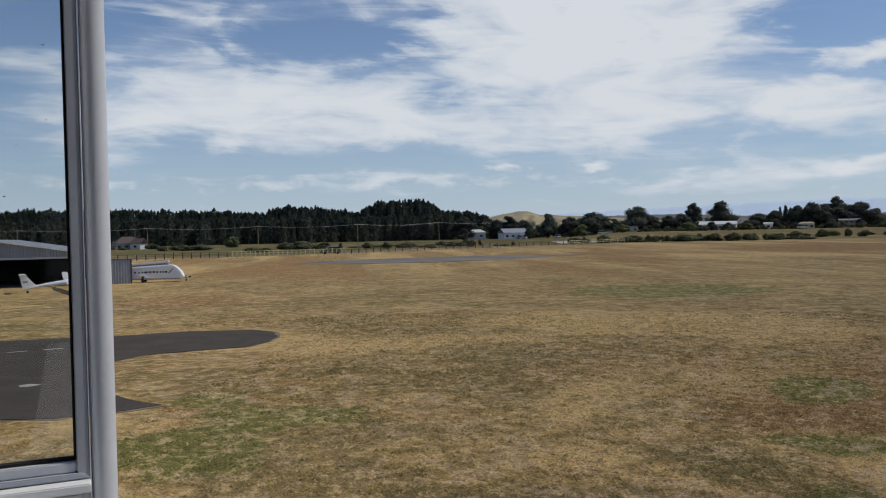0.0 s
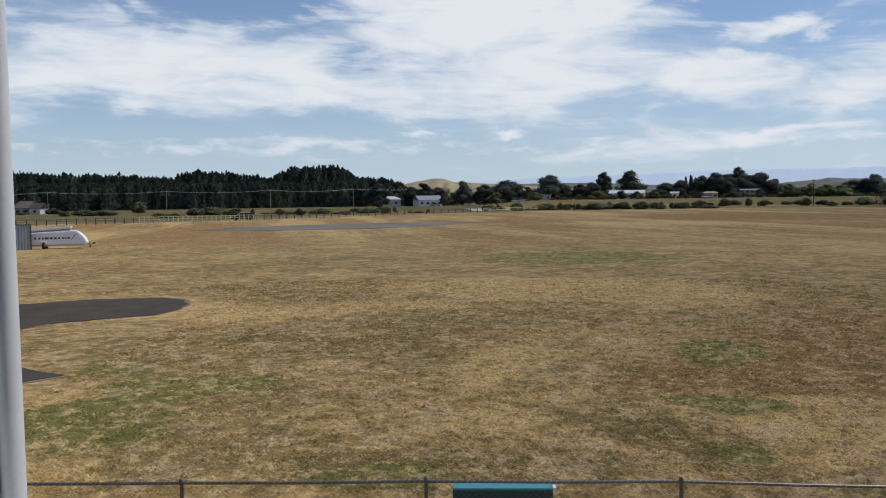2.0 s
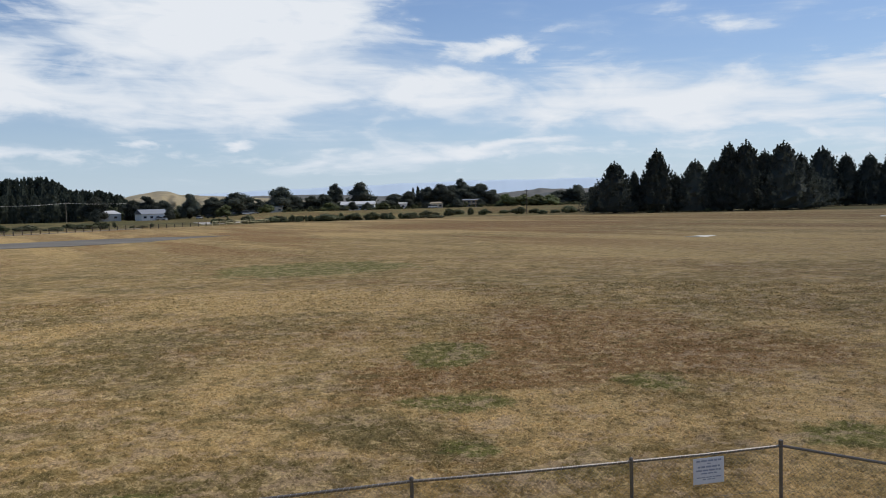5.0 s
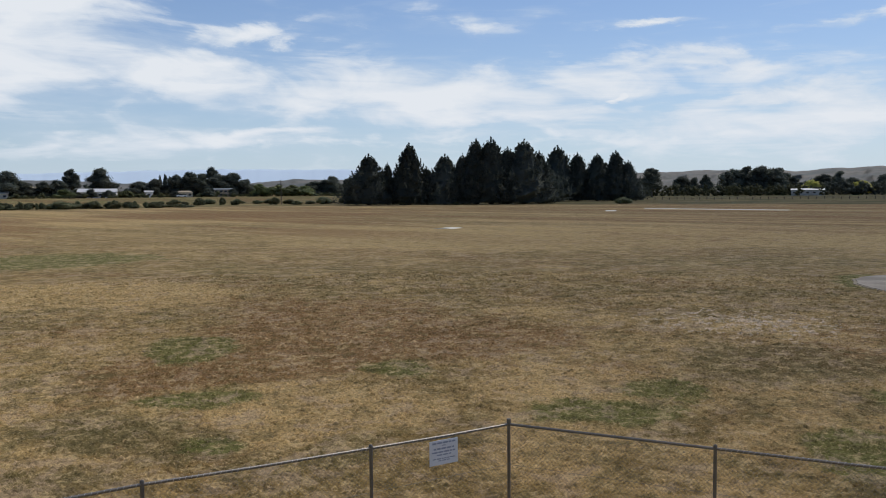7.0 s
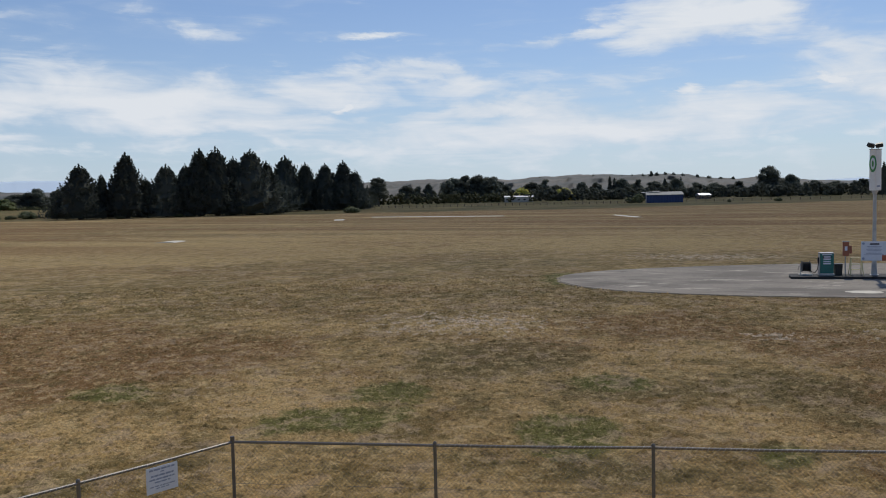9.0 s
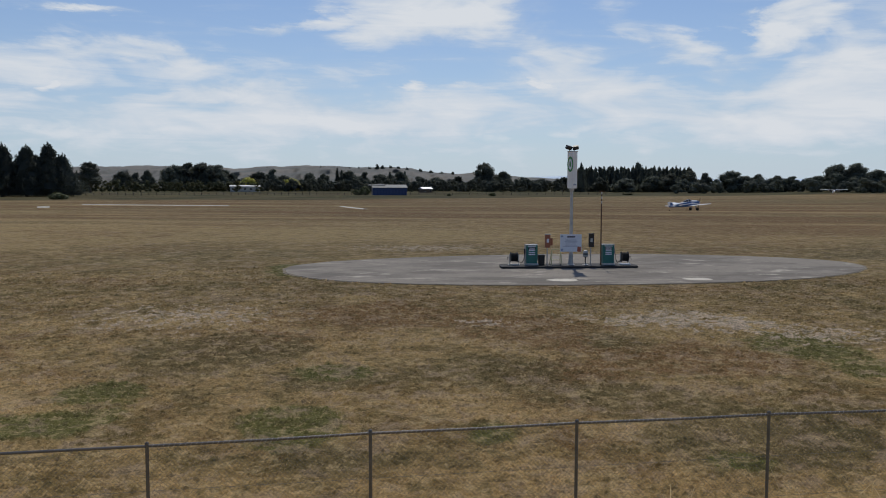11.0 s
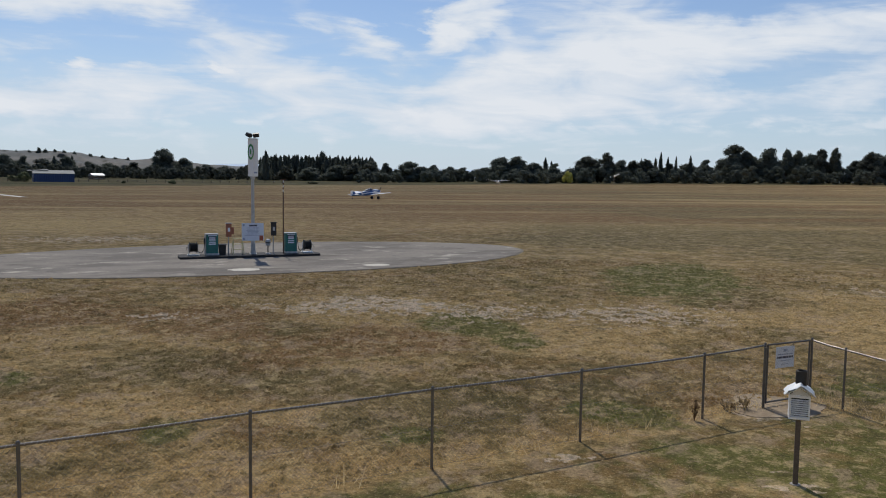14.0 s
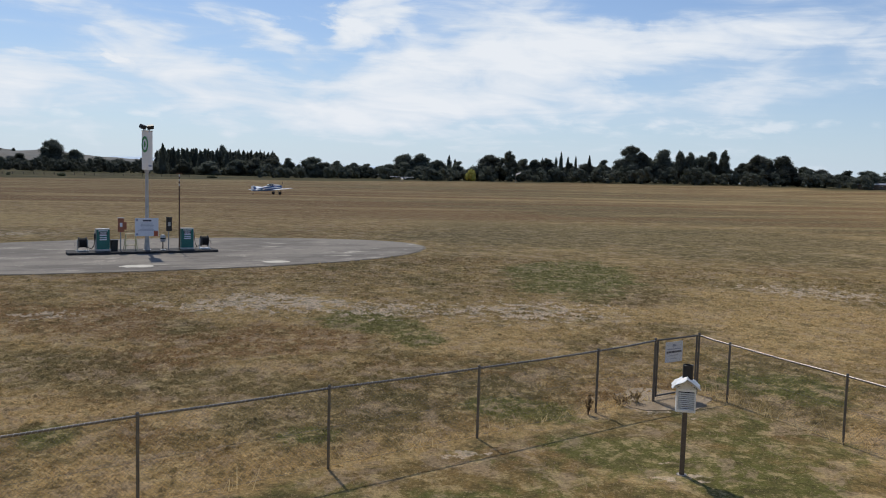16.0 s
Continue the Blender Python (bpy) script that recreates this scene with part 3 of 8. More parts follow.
# ---- mesh tools -------------------------------------------------------------
class Shape:
    """Collects vertices and faces of one mesh."""

    def __init__(self):
        self.v, self.f = [], []

    def add(self, v, f, m=None):
        k = len(self.v)
        self.v += [tuple(m @ Vector(p)) for p in v] if m else [tuple(p) for p in v]
        self.f += [tuple(i + k for i in q) for q in f]
        return self

    def box(self, x0, x1, y0, y1, z0, z1, m=None):
        v = [(x, y, z) for z in (z0, z1) for y in (y0, y1) for x in (x0, x1)]
        return self.add(v, [(0, 2, 3, 1), (4, 5, 7, 6), (0, 1, 5, 4), (2, 6, 7, 3), (0, 4, 6, 2), (1, 3, 7, 5)], m)

    def loft(self, rings, caps=True, m=None):
        n = len(rings[0])
        v = [p for r in rings for p in r]
        f = [(i * n + j, i * n + (j + 1) % n, (i + 1) * n + (j + 1) % n, (i + 1) * n + j) for i in range(len(rings) - 1) for j in range(n)]
        if caps:
            f += [tuple(range(n))[::-1], tuple(range((len(rings) - 1) * n, len(rings) * n))]
        return self.add(v, f, m)

    def tube(self, points, radii, n=8, caps=True, m=None):
        pts = [Vector(p) for p in points]
        if isinstance(radii, (int, float)):
            radii = [radii] * len(pts)
        rings = []
        for i, p in enumerate(pts):
            d = (pts[min(i + 1, len(pts) - 1)] - pts[max(i - 1, 0)]).normalized()
            a = d.orthogonal().normalized() if abs(d.z) < 0.99 else Vector((1, 0, 0))
            if abs(d.z) < 0.99:
                a = Vector((0, 0, 1)).cross(d).normalized()
            b = d.cross(a)
            rings.append([p + (a * math.cos(2 * math.pi * j / n) + b * math.sin(2 * math.pi * j / n)) * radii[i] for j in range(n)])
        return self.loft(rings, caps, m)

    def lathe(self, profile, n=16, m=None):
        return self.loft([[(r * math.cos(2 * math.pi * j / n), r * math.sin(2 * math.pi * j / n), z) for j in range(n)] for r, z in profile], True, m)

    def prism(self, outline, y0, y1, m=None):
        """An outline in x and z, drawn out from y0 to y1."""
        return self.loft([[(x, y0, z) for x, z in outline], [(x, y1, z) for x, z in outline]], True, m)

    def slab(self, outline, z0, z1, m=None):
        return self.loft([[(x, y, z0) for x, y in outline], [(x, y, z1) for x, y in outline]], True, m)

    def mesh(self, name, material, smooth=False, bevel=0.0, angle=0.6):
        me = bpy.data.meshes.new(name)
        me.from_pydata(self.v, [], self.f)
        if bevel:
            bm = bmesh.new()
            bm.from_mesh(me)
            bmesh.ops.recalc_face_normals(bm, faces=bm.faces)
            es = [e for e in bm.edges if len(e.link_faces) == 2 and e.calc_face_angle(0) > 0.6]
            bmesh.ops.bevel(bm, geom=es, offset=bevel, segments=2, affect="EDGES", clamp_overlap=True)
            bm.to_mesh(me)
            bm.free()
        else:
            bm = bmesh.new()
            bm.from_mesh(me)
            bmesh.ops.recalc_face_normals(bm, faces=bm.faces)
            bm.to_mesh(me)
            bm.free()
        if smooth:
            me.polygons.foreach_set("use_smooth", [True] * len(me.polygons))
            me.set_sharp_from_angle(angle=angle)
        me.materials.append(material)
        return me


def part(name, shape, material, parent, label="", smooth=False, bevel=0.0):
    ob = new(name, shape.mesh(name, material, smooth, bevel))
    ob.parent = parent
    return tagged(ob, label) if label else ob


def thing(name, label, category, m=None, group="", kind=""):
    ob = new(name)
    ob.empty_display_size = 0.2
    if m:
        ob.matrix_world = m
    return tagged(ob, label, category, group, kind)


def solid(name, shape, material, label, category="", m=None, group="", kind="", smooth=False, bevel=0.0):
    ob = new(name, shape.mesh(name, material, smooth, bevel))
    if m:
        ob.matrix_world = m
    return tagged(ob, label, category, group, kind)


def smoothstep(a, b, x):
    t = np.clip((x - a) / (b - a), 0, 1)
    return t * t * (3 - 2 * t)


def ground_height(x, y):
    """The field is level but for a slow rise in the south-east and beyond the north road."""
    r, b = np.hypot(x, y), np.degrees(np.arctan2(x, y))
    north = 2.3 * smoothstep(288, 425, r) * smoothstep(3, 9, b) * smoothstep(35, 28, b)
    return north + smoothstep(350, 480, r) * (1.3 * smoothstep(84, 98, b) + 2.0 * smoothstep(98, 118, b)) * smoothstep(178, 150, b)


def polar(bearing, dist, turn=0.0, lift=0.0, scale=1.0):
    """A pose on the ground; its y axis points away from the clubhouse."""
    x, y = dist * math.sin(radians(bearing)), dist * math.cos(radians(bearing))
    return pose(x, y, float(ground_height(x, y)) + lift, 0, 0, turn - bearing) @ Matrix.Diagonal((scale, scale, scale, 1))


def raw_mesh(name, verts, quads, material, smooth=False):
    """A mesh from arrays: verts (n, 3), faces (m, k)."""
    me = bpy.data.meshes.new(name)
    verts, quads = np.asarray(verts, np.float32), np.asarray(quads, np.int32)
    k = quads.shape[1]
    me.vertices.add(len(verts))
    me.vertices.foreach_set("co", verts.ravel())
    me.loops.add(quads.size)
    me.loops.foreach_set("vertex_index", quads.ravel())
    me.polygons.add(len(quads))
    me.polygons.foreach_set("loop_start", np.arange(0, quads.size, k, dtype=np.int32))
    me.polygons.foreach_set("loop_total", np.full(len(quads), k, np.int32))
    if smooth:
        me.polygons.foreach_set("use_smooth", np.ones(len(quads), bool))
    me.update(calc_edges=True)
    me.materials.append(material)
    return me


def numbered_noise(x, y, seed):
    """Smooth value noise on arrays."""
    rs = np.random.RandomState(seed)
    table = rs.rand(64, 64)
    xi, yi = np.floor(x).astype(int), np.floor(y).astype(int)
    fx, fy = x - xi, y - yi
    fx, fy = fx * fx * (3 - 2 * fx), fy * fy * (3 - 2 * fy)
    g = lambda i, j: table[(xi + i) % 64, (yi + j) % 64]
    return (g(0, 0) * (1 - fx) + g(1, 0) * fx) * (1 - fy) + (g(0, 1) * (1 - fx) + g(1, 1) * fx) * fy


# ---- the ground -------------------------------------------------------------
# patches of the turf: x, y, half width across and along the view from the clubhouse
GREEN_NEAR = ((-4.6, 20.3, 1.0, 0.6), (-0.6, 13.2, 0.9, 0.5), (-8.2, 22.5, 1.0, 0.8), (-5.6, 20.2, 0.9, 0.8), (-7.3, 17.0, 0.9, 1.5), (12.2, 61.1, 4.6, 4.5), (17.2, -10.9, 1.7, 1.1), (13.4, -5.8, 1.2, 0.7),
              (11.4, -7.4, 1.2, 0.8), (10.5, -3.0, 1.5, 1.2), (39.4, 20.6, 1.0, 2.6), (12.3, 11.5, 1.3, 0.8), (14.9, 11.9, 0.8, 0.8),
              (8.3, 23.3, 0.8, 1.8), (11.5, 17.4, 0.8, 0.9), (13.8, 7.0, 0.6, 1.4))
GREEN_WIDE = ((6.5, 17.3, 1.0, 0.7), (25.4, -2.6, 1.4, 1.7), (22.7, -3.8, 0.6, 0.9), (14.2, 7.1, 0.6, 0.6), (15.8, -4.9, 0.9, 0.6), (18.2, 8.2, 0.8, 0.8),
              (14.6, 3.4, 0.5, 0.6), (37.1, -12.8, 2.2, 5.6), (38.4, -12.7, 1.6, 2.7), (14.4, -0.8, 0.5, 0.4), (-5.9, 20.2, 1.3, 1.1), (8.4, 23.2, 0.9, 1.2),
              (-5.7, 16.9, 0.7, 1.3), (10.9, 59.5, 4.8, 4.4), (5.4, 14.0, 0.6, 0.5))
GREEN_PATCHES = GREEN_NEAR + GREEN_WIDE
BROWN_PATCHES = ((83, 166, 30, 16), (120, 52, 28, 12), (151, 35.6, 28, 18), (215, -7.4, 40, 28), (160, -22, 24, 16), (-23.0, 56.9, 5.3, 5.5), (114.5, 3.5, 26.6, 11.9), (14.0, -9.1, 0.7, 0.4), (98.6, 80.1, 21.1, 9.8), (31.3, 155.6, 47.5, 14.8), (30.8, -12.8, 1.2, 2.2),
                 (11.9, 23.5, 2.6, 2.9), (15.8, 20.3, 2.7, 3.0), (15.4, 28.4, 2.8, 2.2), (7.7, 19.7, 1.4, 0.9), (26.8, 10.6, 2.9, 2.5), (20.7, 11.9, 1.6, 1.7),
                 (22.7, -0.4, 2.1, 1.7), (25.7, 4.8, 1.6, 2.3), (19.8, 3.0, 1.2, 1.1), (13.1, 22.7, 2.3, 3.7), (6.0, 20.5, 1.4, 1.7), (9.9, 21.5, 2.0, 2.4))
STRAW_NEAR = ((4.3, 41.8, 3.6, 4.5), (-4.3, 33.3, 4.2, 3.4), (-11.3, 35.8, 2.0, 2.7), (26.3, -14.8, 4.0, 3.2), (72.8, 11.8, 24.5, 8.3), (46.7, 56.0, 14.5, 9.5),
              (27.9, -15.2, 2.6, 2.8), (21.7, -14.7, 1.0, 2.2), (12.1, -6.3, 0.5, 0.5), (14.8, 14.1, 0.9, 0.9), (12.7, 14.2, 1.0, 0.8), (6.6, 14.4, 1.6, 1.4),
              (11.9, 36.3, 2.0, 2.9))
STRAW_WIDE = ((20.9, 22.7, 1.4, 1.3), (9.5, 14.0, 1.0, 0.8), (21.5, 9.8, 1.7, 2.2), (16.2, 4.5, 1.1, 0.9), (20.1, 6.8, 1.3, 0.9), (22.4, 11.2, 2.3, 1.1),
              (22.0, -4.9, 2.1, 1.2), (24.3, -5.4, 2.0, 1.6), (15.7, 1.2, 0.8, 0.7), (28.7, -15.9, 3.3, 3.9), (1.9, 21.8, 1.2, 2.6), (1.2, 16.5, 1.0, 0.8),
              (6.9, 38.0, 5.4, 4.0), (8.3, 16.3, 1.7, 1.4))
STRAW_FAR = ((52.4, 78.5, 16, 13), (66.7, 58.3, 17, 11), (76, 40, 15, 10), (87, 19, 17, 12), (101, -3.8, 19, 10), (47.1, 130, 20, 11), (23.5, 15.9, 2.0, 1.5), (17.1, 9.7, 1.4, 1.0), (13.6, 8.4, 1.1, 0.6), (19.5, 14.6, 1.3, 1.0))
STRAW_PATCHES = STRAW_NEAR + STRAW_WIDE + STRAW_FAR
BARE_PATCHES = ((12.1, -6.35, 0.42, 0.40), (31.8, -21.5, 3.3, 2.0), (56.1, 19.1, 4.9, 2.6), (15.6, -7.4, 0.7, 0.5), (28.4, 2.1, 2.0, 1.4), (29.2, -0.4, 1.5, 0.8), (30.4, 0.5, 1.2, 0.8), (26.2, 6.5, 1.1, 0.8),
                (27.5, -3.3, 3.3, 1.5), (27.1, -8.8, 2.1, 2.0), (24.4, 16.5, 2.9, 2.6), (13.2, -3.3, 0.5, 0.2))
DULL_PATCHES = ((62, -35, 11, 8), (78, -62, 14, 10), (47, -29, 6, 4), (72, -22, 10, 6), (120, -45.3, 26, 16), (95.3, -49.6, 15, 11), (59.2, -14.5, 7, 5), (254, -60, 55, 40), (210, -94, 40, 30), (-4.0, 14.2, 1.4, 1.0), (-6.5, 18.5, 1.3, 1.1), (1.8, 13.6, 1.2, 0.8), (4.2, 16.3, 1.3, 1.2), (11.9, 60.8, 4.7, 3.8), (23.8, -11.7, 1.1, 0.9), (17.3, -11.0, 1.5, 2.3), (19.2, 12.0, 2.3, 2.5), (17.6, 7.6, 1.2, 0.8), (5.2, 14.0, 0.8, 0.9), (7.1, 12.4, 0.6, 0.9), (19.8, 4.8, 1.4, 1.4), (18.1, 1.4, 1.7, 1.1),
                (16.3, -1.8, 1.5, 1.5), (12.4, 5.6, 1.0, 0.7), (15.3, -0.4, 1.1, 1.3), (17.2, -4.9, 0.7, 0.9), (15.1, -9.9, 0.7, 1.4), (32.0, -13.0, 2.3, 3.2),
                (-0.2, 30.9, 2.7, 2.6), (-3.1, 18.6, 1.1, 1.1), (-5.0, 16.2, 1.0, 1.2))


def patch_cover(x, y, patches):
    total = np.zeros_like(x)
    for px, py, across, along in patches:
        r = math.hypot(px, py)
        ux, uy = px / r, py / r
        dx, dy = x - px, y - py
        q = ((dx * uy - dy * ux) / across) ** 2 + ((dx * ux + dy * uy) / along) ** 2
        total += np.exp(-q * 0.7)
    return np.minimum(total, 1.2)


def turf_state(me, x, y):
    """How green, browned, bleached, bare, dull or rank the turf is at each point of a mesh."""
    r = np.hypot(x, y)
    for name, patches in (("green", GREEN_PATCHES), ("browned", BROWN_PATCHES), ("bleached", STRAW_PATCHES), ("bare", BARE_PATCHES), ("dull", DULL_PATCHES), ("rank", ()), ("open_strip", ())):
        cover = patch_cover(x, y, patches)
        if name == "green":
            lawn = smoothstep(0.4, -0.4, (x - 7.7) * 0.887 + (y - 8.6) * 0.462) * smoothstep(-0.4, 0.6, y + 9.4 - 0.3 * (x - 16)) * smoothstep(0.3, -0.3, y - 9.31 + 0.076 * x)
            cover = np.maximum(cover, lawn * 0.36)
            brg = np.degrees(np.arctan2(x, y))
            cover = np.maximum(cover, 0.55 * smoothstep(272, 300, r) * smoothstep(460, 420, r) * smoothstep(3, 7, brg) * smoothstep(31, 26, brg))
        if name == "open_strip":
            cover = smoothstep(58, 110, r)
        if name == "rank":
            edge = np.interp(np.degrees(np.arctan2(x, y)), (-60, -20, 4, 15, 30, 48, 63, 76, 88, 100, 130), (176, 188, 236, 262, 262, 246, 240, 285, 350, 430, 430))
            cover = smoothstep(-6, 18, r - edge + 24 * (numbered_noise(x / 17, y / 17, 77) - 0.5)) * (0.60 + 0.5 * numbered_noise(x / 13, y / 13, 79)).clip(0, 1)
            brg = np.degrees(np.arctan2(x, y))
            cover *= 1 - 0.6 * smoothstep(272, 300, r) * smoothstep(3, 7, brg) * smoothstep(31, 26, brg)
        if name == "browned":
            brg = np.degrees(np.arctan2(x, y))
            # darkens the far turf of the eastern sector towards brown
            cover = np.maximum(cover, smoothstep(30, 60, brg) * smoothstep(150, 120, brg) * smoothstep(35, 70, r) * (0.02 + 0.62 * numbered_noise(x / 31 + 9, y / 31, 78)))
        if name == "dull":
            brg = np.degrees(np.arctan2(x, y))
            # darkens the near turf of the northern sector in noisy patches
            cover = np.maximum(cover, 0.60 * smoothstep(-60, -40, brg) * smoothstep(24, 12, brg) * smoothstep(95, 70, r) * smoothstep(10, 14, r) * (numbered_noise(x / 4.2, y / 4.2, 93) - 0.25).clip(0, 1) * 1.5)
        if name == "bleached":
            brg = np.degrees(np.arctan2(x, y))
            # lightens the near turf between north-east and east
            cover = np.maximum(cover, 0.62 * smoothstep(34, 44, brg) * smoothstep(103, 92, brg) * smoothstep(36, 26, r) * smoothstep(10, 13, r) * (0.35 + 0.9 * numbered_noise(x / 2.6, y / 2.6, 91)))
            line = np.abs((x - 7.7) * 0.887 + (y - 8.6) * 0.462)
            cover = np.maximum(cover, np.exp(-(line / 0.42) ** 2) * (0.75 + 0.5 * smoothstep(2, -6, y)) * (r < 21) * (y > -9.3) * (y < 8.6))
            line = np.abs((x - 16.7) * 0.25 - (y + 8.8) * 0.968)
            cover = np.maximum(cover, np.exp(-(line / 0.35) ** 2) * 0.9 * (r < 21) * (x < 17.2) * (x > 5))
        at = me.attributes.new(name, "FLOAT", "POINT")
        at.data.foreach_set("value", cover.astype(np.float32))


def build_ground():
    radii = np.concatenate([[0.0], np.geomspace(1.5, 4600, 400)])
    seg = 540
    a = np.arange(seg) * 2 * np.pi / seg
    x, y = (radii[1:, None] * np.sin(a)).ravel(), (radii[1:, None] * np.cos(a)).ravel()
    x, y = np.concatenate([[0.0], x]), np.concatenate([[0.0], y])
    r = np.hypot(x, y)
    z = ground_height(x, y) + 0.05 * (numbered_noise(x / 9, y / 9, 5) - 0.5) * smoothstep(55, 90, r)
    z -= smoothstep(900, 4600, r) * 12
    i = np.arange(len(radii) - 2)[:, None] * seg + 1
    j = np.arange(seg)[None, :]
    jn = (j + 1) % seg
    quads = np.stack([i + j, i + seg + j, i + seg + jn, i + jn], -1).reshape(-1, 4)
    me = raw_mesh("ground", np.stack([x, y, z], 1), quads, GRASS, True)
    bm = bmesh.new()
    bm.from_mesh(me)
    bm.verts.ensure_lookup_table()
    for k in range(seg):
        bm.faces.new((bm.verts[0], bm.verts[1 + k], bm.verts[1 + (k + 1) % seg]))
    bmesh.ops.recalc_face_normals(bm, faces=bm.faces)
    bm.to_mesh(me)
    bm.free()
    me.polygons.foreach_set("use_smooth", [True] * len(me.polygons))
    turf_state(me, x, y)
    return tagged(new("ground", me), "summer-dry airfield turf with green and bleached patches", "ground", kind="structure")


ground = build_ground()


# ---- sealed areas -----------------------------------------------------------
def wobble(outline, step, amount, seed):
    """An outline walked in short steps with an uneven edge."""
    rs, out = random.Random(seed), []
    n = len(outline)
    for i in range(n):
        a, b = Vector(outline[i]), Vector(outline[(i + 1) % n])
        k = max(1, int((b - a).length / step))
        for j in range(k):
            p = a.lerp(b, j / k)
            out.append((p.x + rs.uniform(-amount, amount), p.y + rs.uniform(-amount, amount)))
    return out


APRON = ((-12.5, 20.1), (-11.1, 20.2), (-9.8, 21.1), (-9.1, 21.8), (-10.3, 22.5), (-11.6, 23.6), (-13.4, 26.4), (-14.1, 29.5), (-13.6, 31.2), (-12.0, 32.2),
         (-10.3, 33.1), (-9.8, 34.6), (-9.9, 36.4), (-10.5, 38.0), (-11.6, 39.0), (-14.8, 38.7), (-17.5, 37.3), (-22.2, 36.0), (-46, 27), (-46, 6), (-20, 17))
cx, cy = -18.0, 29.0
solid("apron_verge", Shape().slab([(cx + (x - cx) * 1.012, cy + (y - cy) * 1.012) for x, y in wobble(APRON, 0.5, 0.10, 3)], -0.05, 0.012), ASPHALT_EDGE, "loose pale chip along the edge of the seal", "ground", kind="structure")
apron = solid("apron", Shape().slab(wobble(APRON, 0.6, 0.05, 4), -0.05, 0.03), ASPHALT, "dark asphalt apron with ragged edges on the turf", "pavement", kind="structure")
dash = Shape()
for i in range(9):
    a = Vector((-27.0 + i * 1.1, 27.6 + i * 0.68, 0))
    dash.box(-0.35, 0.35, -0.06, 0.06, 0.031, 0.036, Matrix.Translation(a) @ pose(0, 0, 0, 0, 0, 32))
solid("taxi_line", dash, LIME, "worn white dashes painted on the asphalt apron", "road marking", kind="structure")
stain = Shape().slab(wobble(((-14.8, 24.65), (-14.3, 24.5), (-14.1, 24.85), (-14.6, 25.05)), 0.2, 0.08, 6), 0.031, 0.035)
solid("cement_spill", stain, CONCRETE_PALE, "pale cement spill dried on the asphalt apron", "stain", kind="structure")

RUNWAY_END = ((-34, 128), (-22, 122.5), (-8, 124), (0, 129), (6, 137), (14, 146), (4, 150), (-8, 151), (-20, 146), (-30, 138))
solid("runway_seal", Shape().slab(wobble(RUNWAY_END, 2.0, 0.5, 8), -0.05, 0.035), ASPHALT_OLD, "grey worn sealed end of the runway in turf", "runway", kind="structure")


def pad_outline(grow=1.0, n=120):
    out, rs = [], random.Random(11)
    for i in range(n):
        a = 2 * math.pi * i / n
        u, v = math.cos(a), math.sin(a)
        k = (abs(u) ** 2.08 + abs(v) ** 2.08) ** (-1 / 2.08) * grow
        w = 1 + rs.uniform(-0.004, 0.004) + 0.012 * math.sin(a * 5 + 1)
        pu, pv = 15.75 * u * k * w, 8.15 * v * k * w
        out.append((45.8 + 0.46 * pu + 0.888 * pv, 6.6 - 0.888 * pu + 0.46 * pv))
    return out


solid("pad_edge", Shape().slab(pad_outline(1.010), -0.05, 0.018), ASPHALT_EDGE, "pale gravel rim round the fuel pad", "ground", kind="structure")
pad = solid("fuel_pad", Shape().slab(pad_outline(), -0.05, 0.035), PAD_CONCRETE, "oval oil-stained concrete fuel pad in dry turf", "pavement", kind="structure")
for x, y, a, b, s in ((39.0, 6.4, 0.72, 0.32, 1), (41.5, 0.5, 0.66, 0.30, 2)):
    ring = [(x + 0.38 * a * math.cos(t) + 0.925 * b * 1.6 * math.sin(t), y - 0.925 * a * math.cos(t) + 0.38 * b * 1.6 * math.sin(t)) for t in [i * math.pi / 8 for i in range(16)]]
    solid("pale_patch", Shape().slab(wobble(ring, 0.2, 0.05, s), 0.036, 0.040), LIME if s < 3 else CONCRETE_PALE, "pale worn patch on the concrete fuel pad", "stain", kind="structure")

gate_path = Shape().slab(wobble(((15.5, -7.15), (16.1, -6.9), (16.7, -7.0), (17.25, -7.8), (16.9, -8.4), (16.35, -8.9), (15.75, -8.6), (15.35, -8.0)), 0.22, 0.09, 9), -0.03, 0.012)
solid("gate_ground", gate_path, DIRT, "pale bare trodden dirt under the gate", "ground", kind="structure")


def marker(x0, y0, x1, y1, w, tall=0.07, name="runway_marker", label="weathered white runway marker lying on dry turf"):
    a, b = Vector((x0, y0, 0)), Vector((x1, y1, 0))
    d = b - a
    s = Shape().loft([[(x, -w / 2, 0), (x, w / 2, 0), (x, w * 0.2, tall), (x, -w * 0.2, tall)] for x in (-d.length / 2, d.length / 2)])
    z = float(ground_height((x0 + x1) / 2, (y0 + y1) / 2))
    return solid(name, s, LIME, label, "runway marker", Matrix.Translation((a + b) / 2 + Vector((0, 0, z))) @ pose(0, 0, 0, 0, 0, math.degrees(math.atan2(d.y, d.x))), group="runway markers", bevel=0.015)


marker(57.2, 78.8, 60.2, 80.6, 2.6)
marker(146.9, 126.2, 150.6, 93.6, 1.3, 0.12)
marker(126.6, 118.9, 127.8, 117.3, 2.4, 0.2)
marker(139.9, 59.2, 154.5, 70.5, 1.1, 0.10)


# ---- the clubhouse: an upper corner room with an open window ----------------
CORNER = pose(-0.70, 1.445, 0, 0, 0, 28)


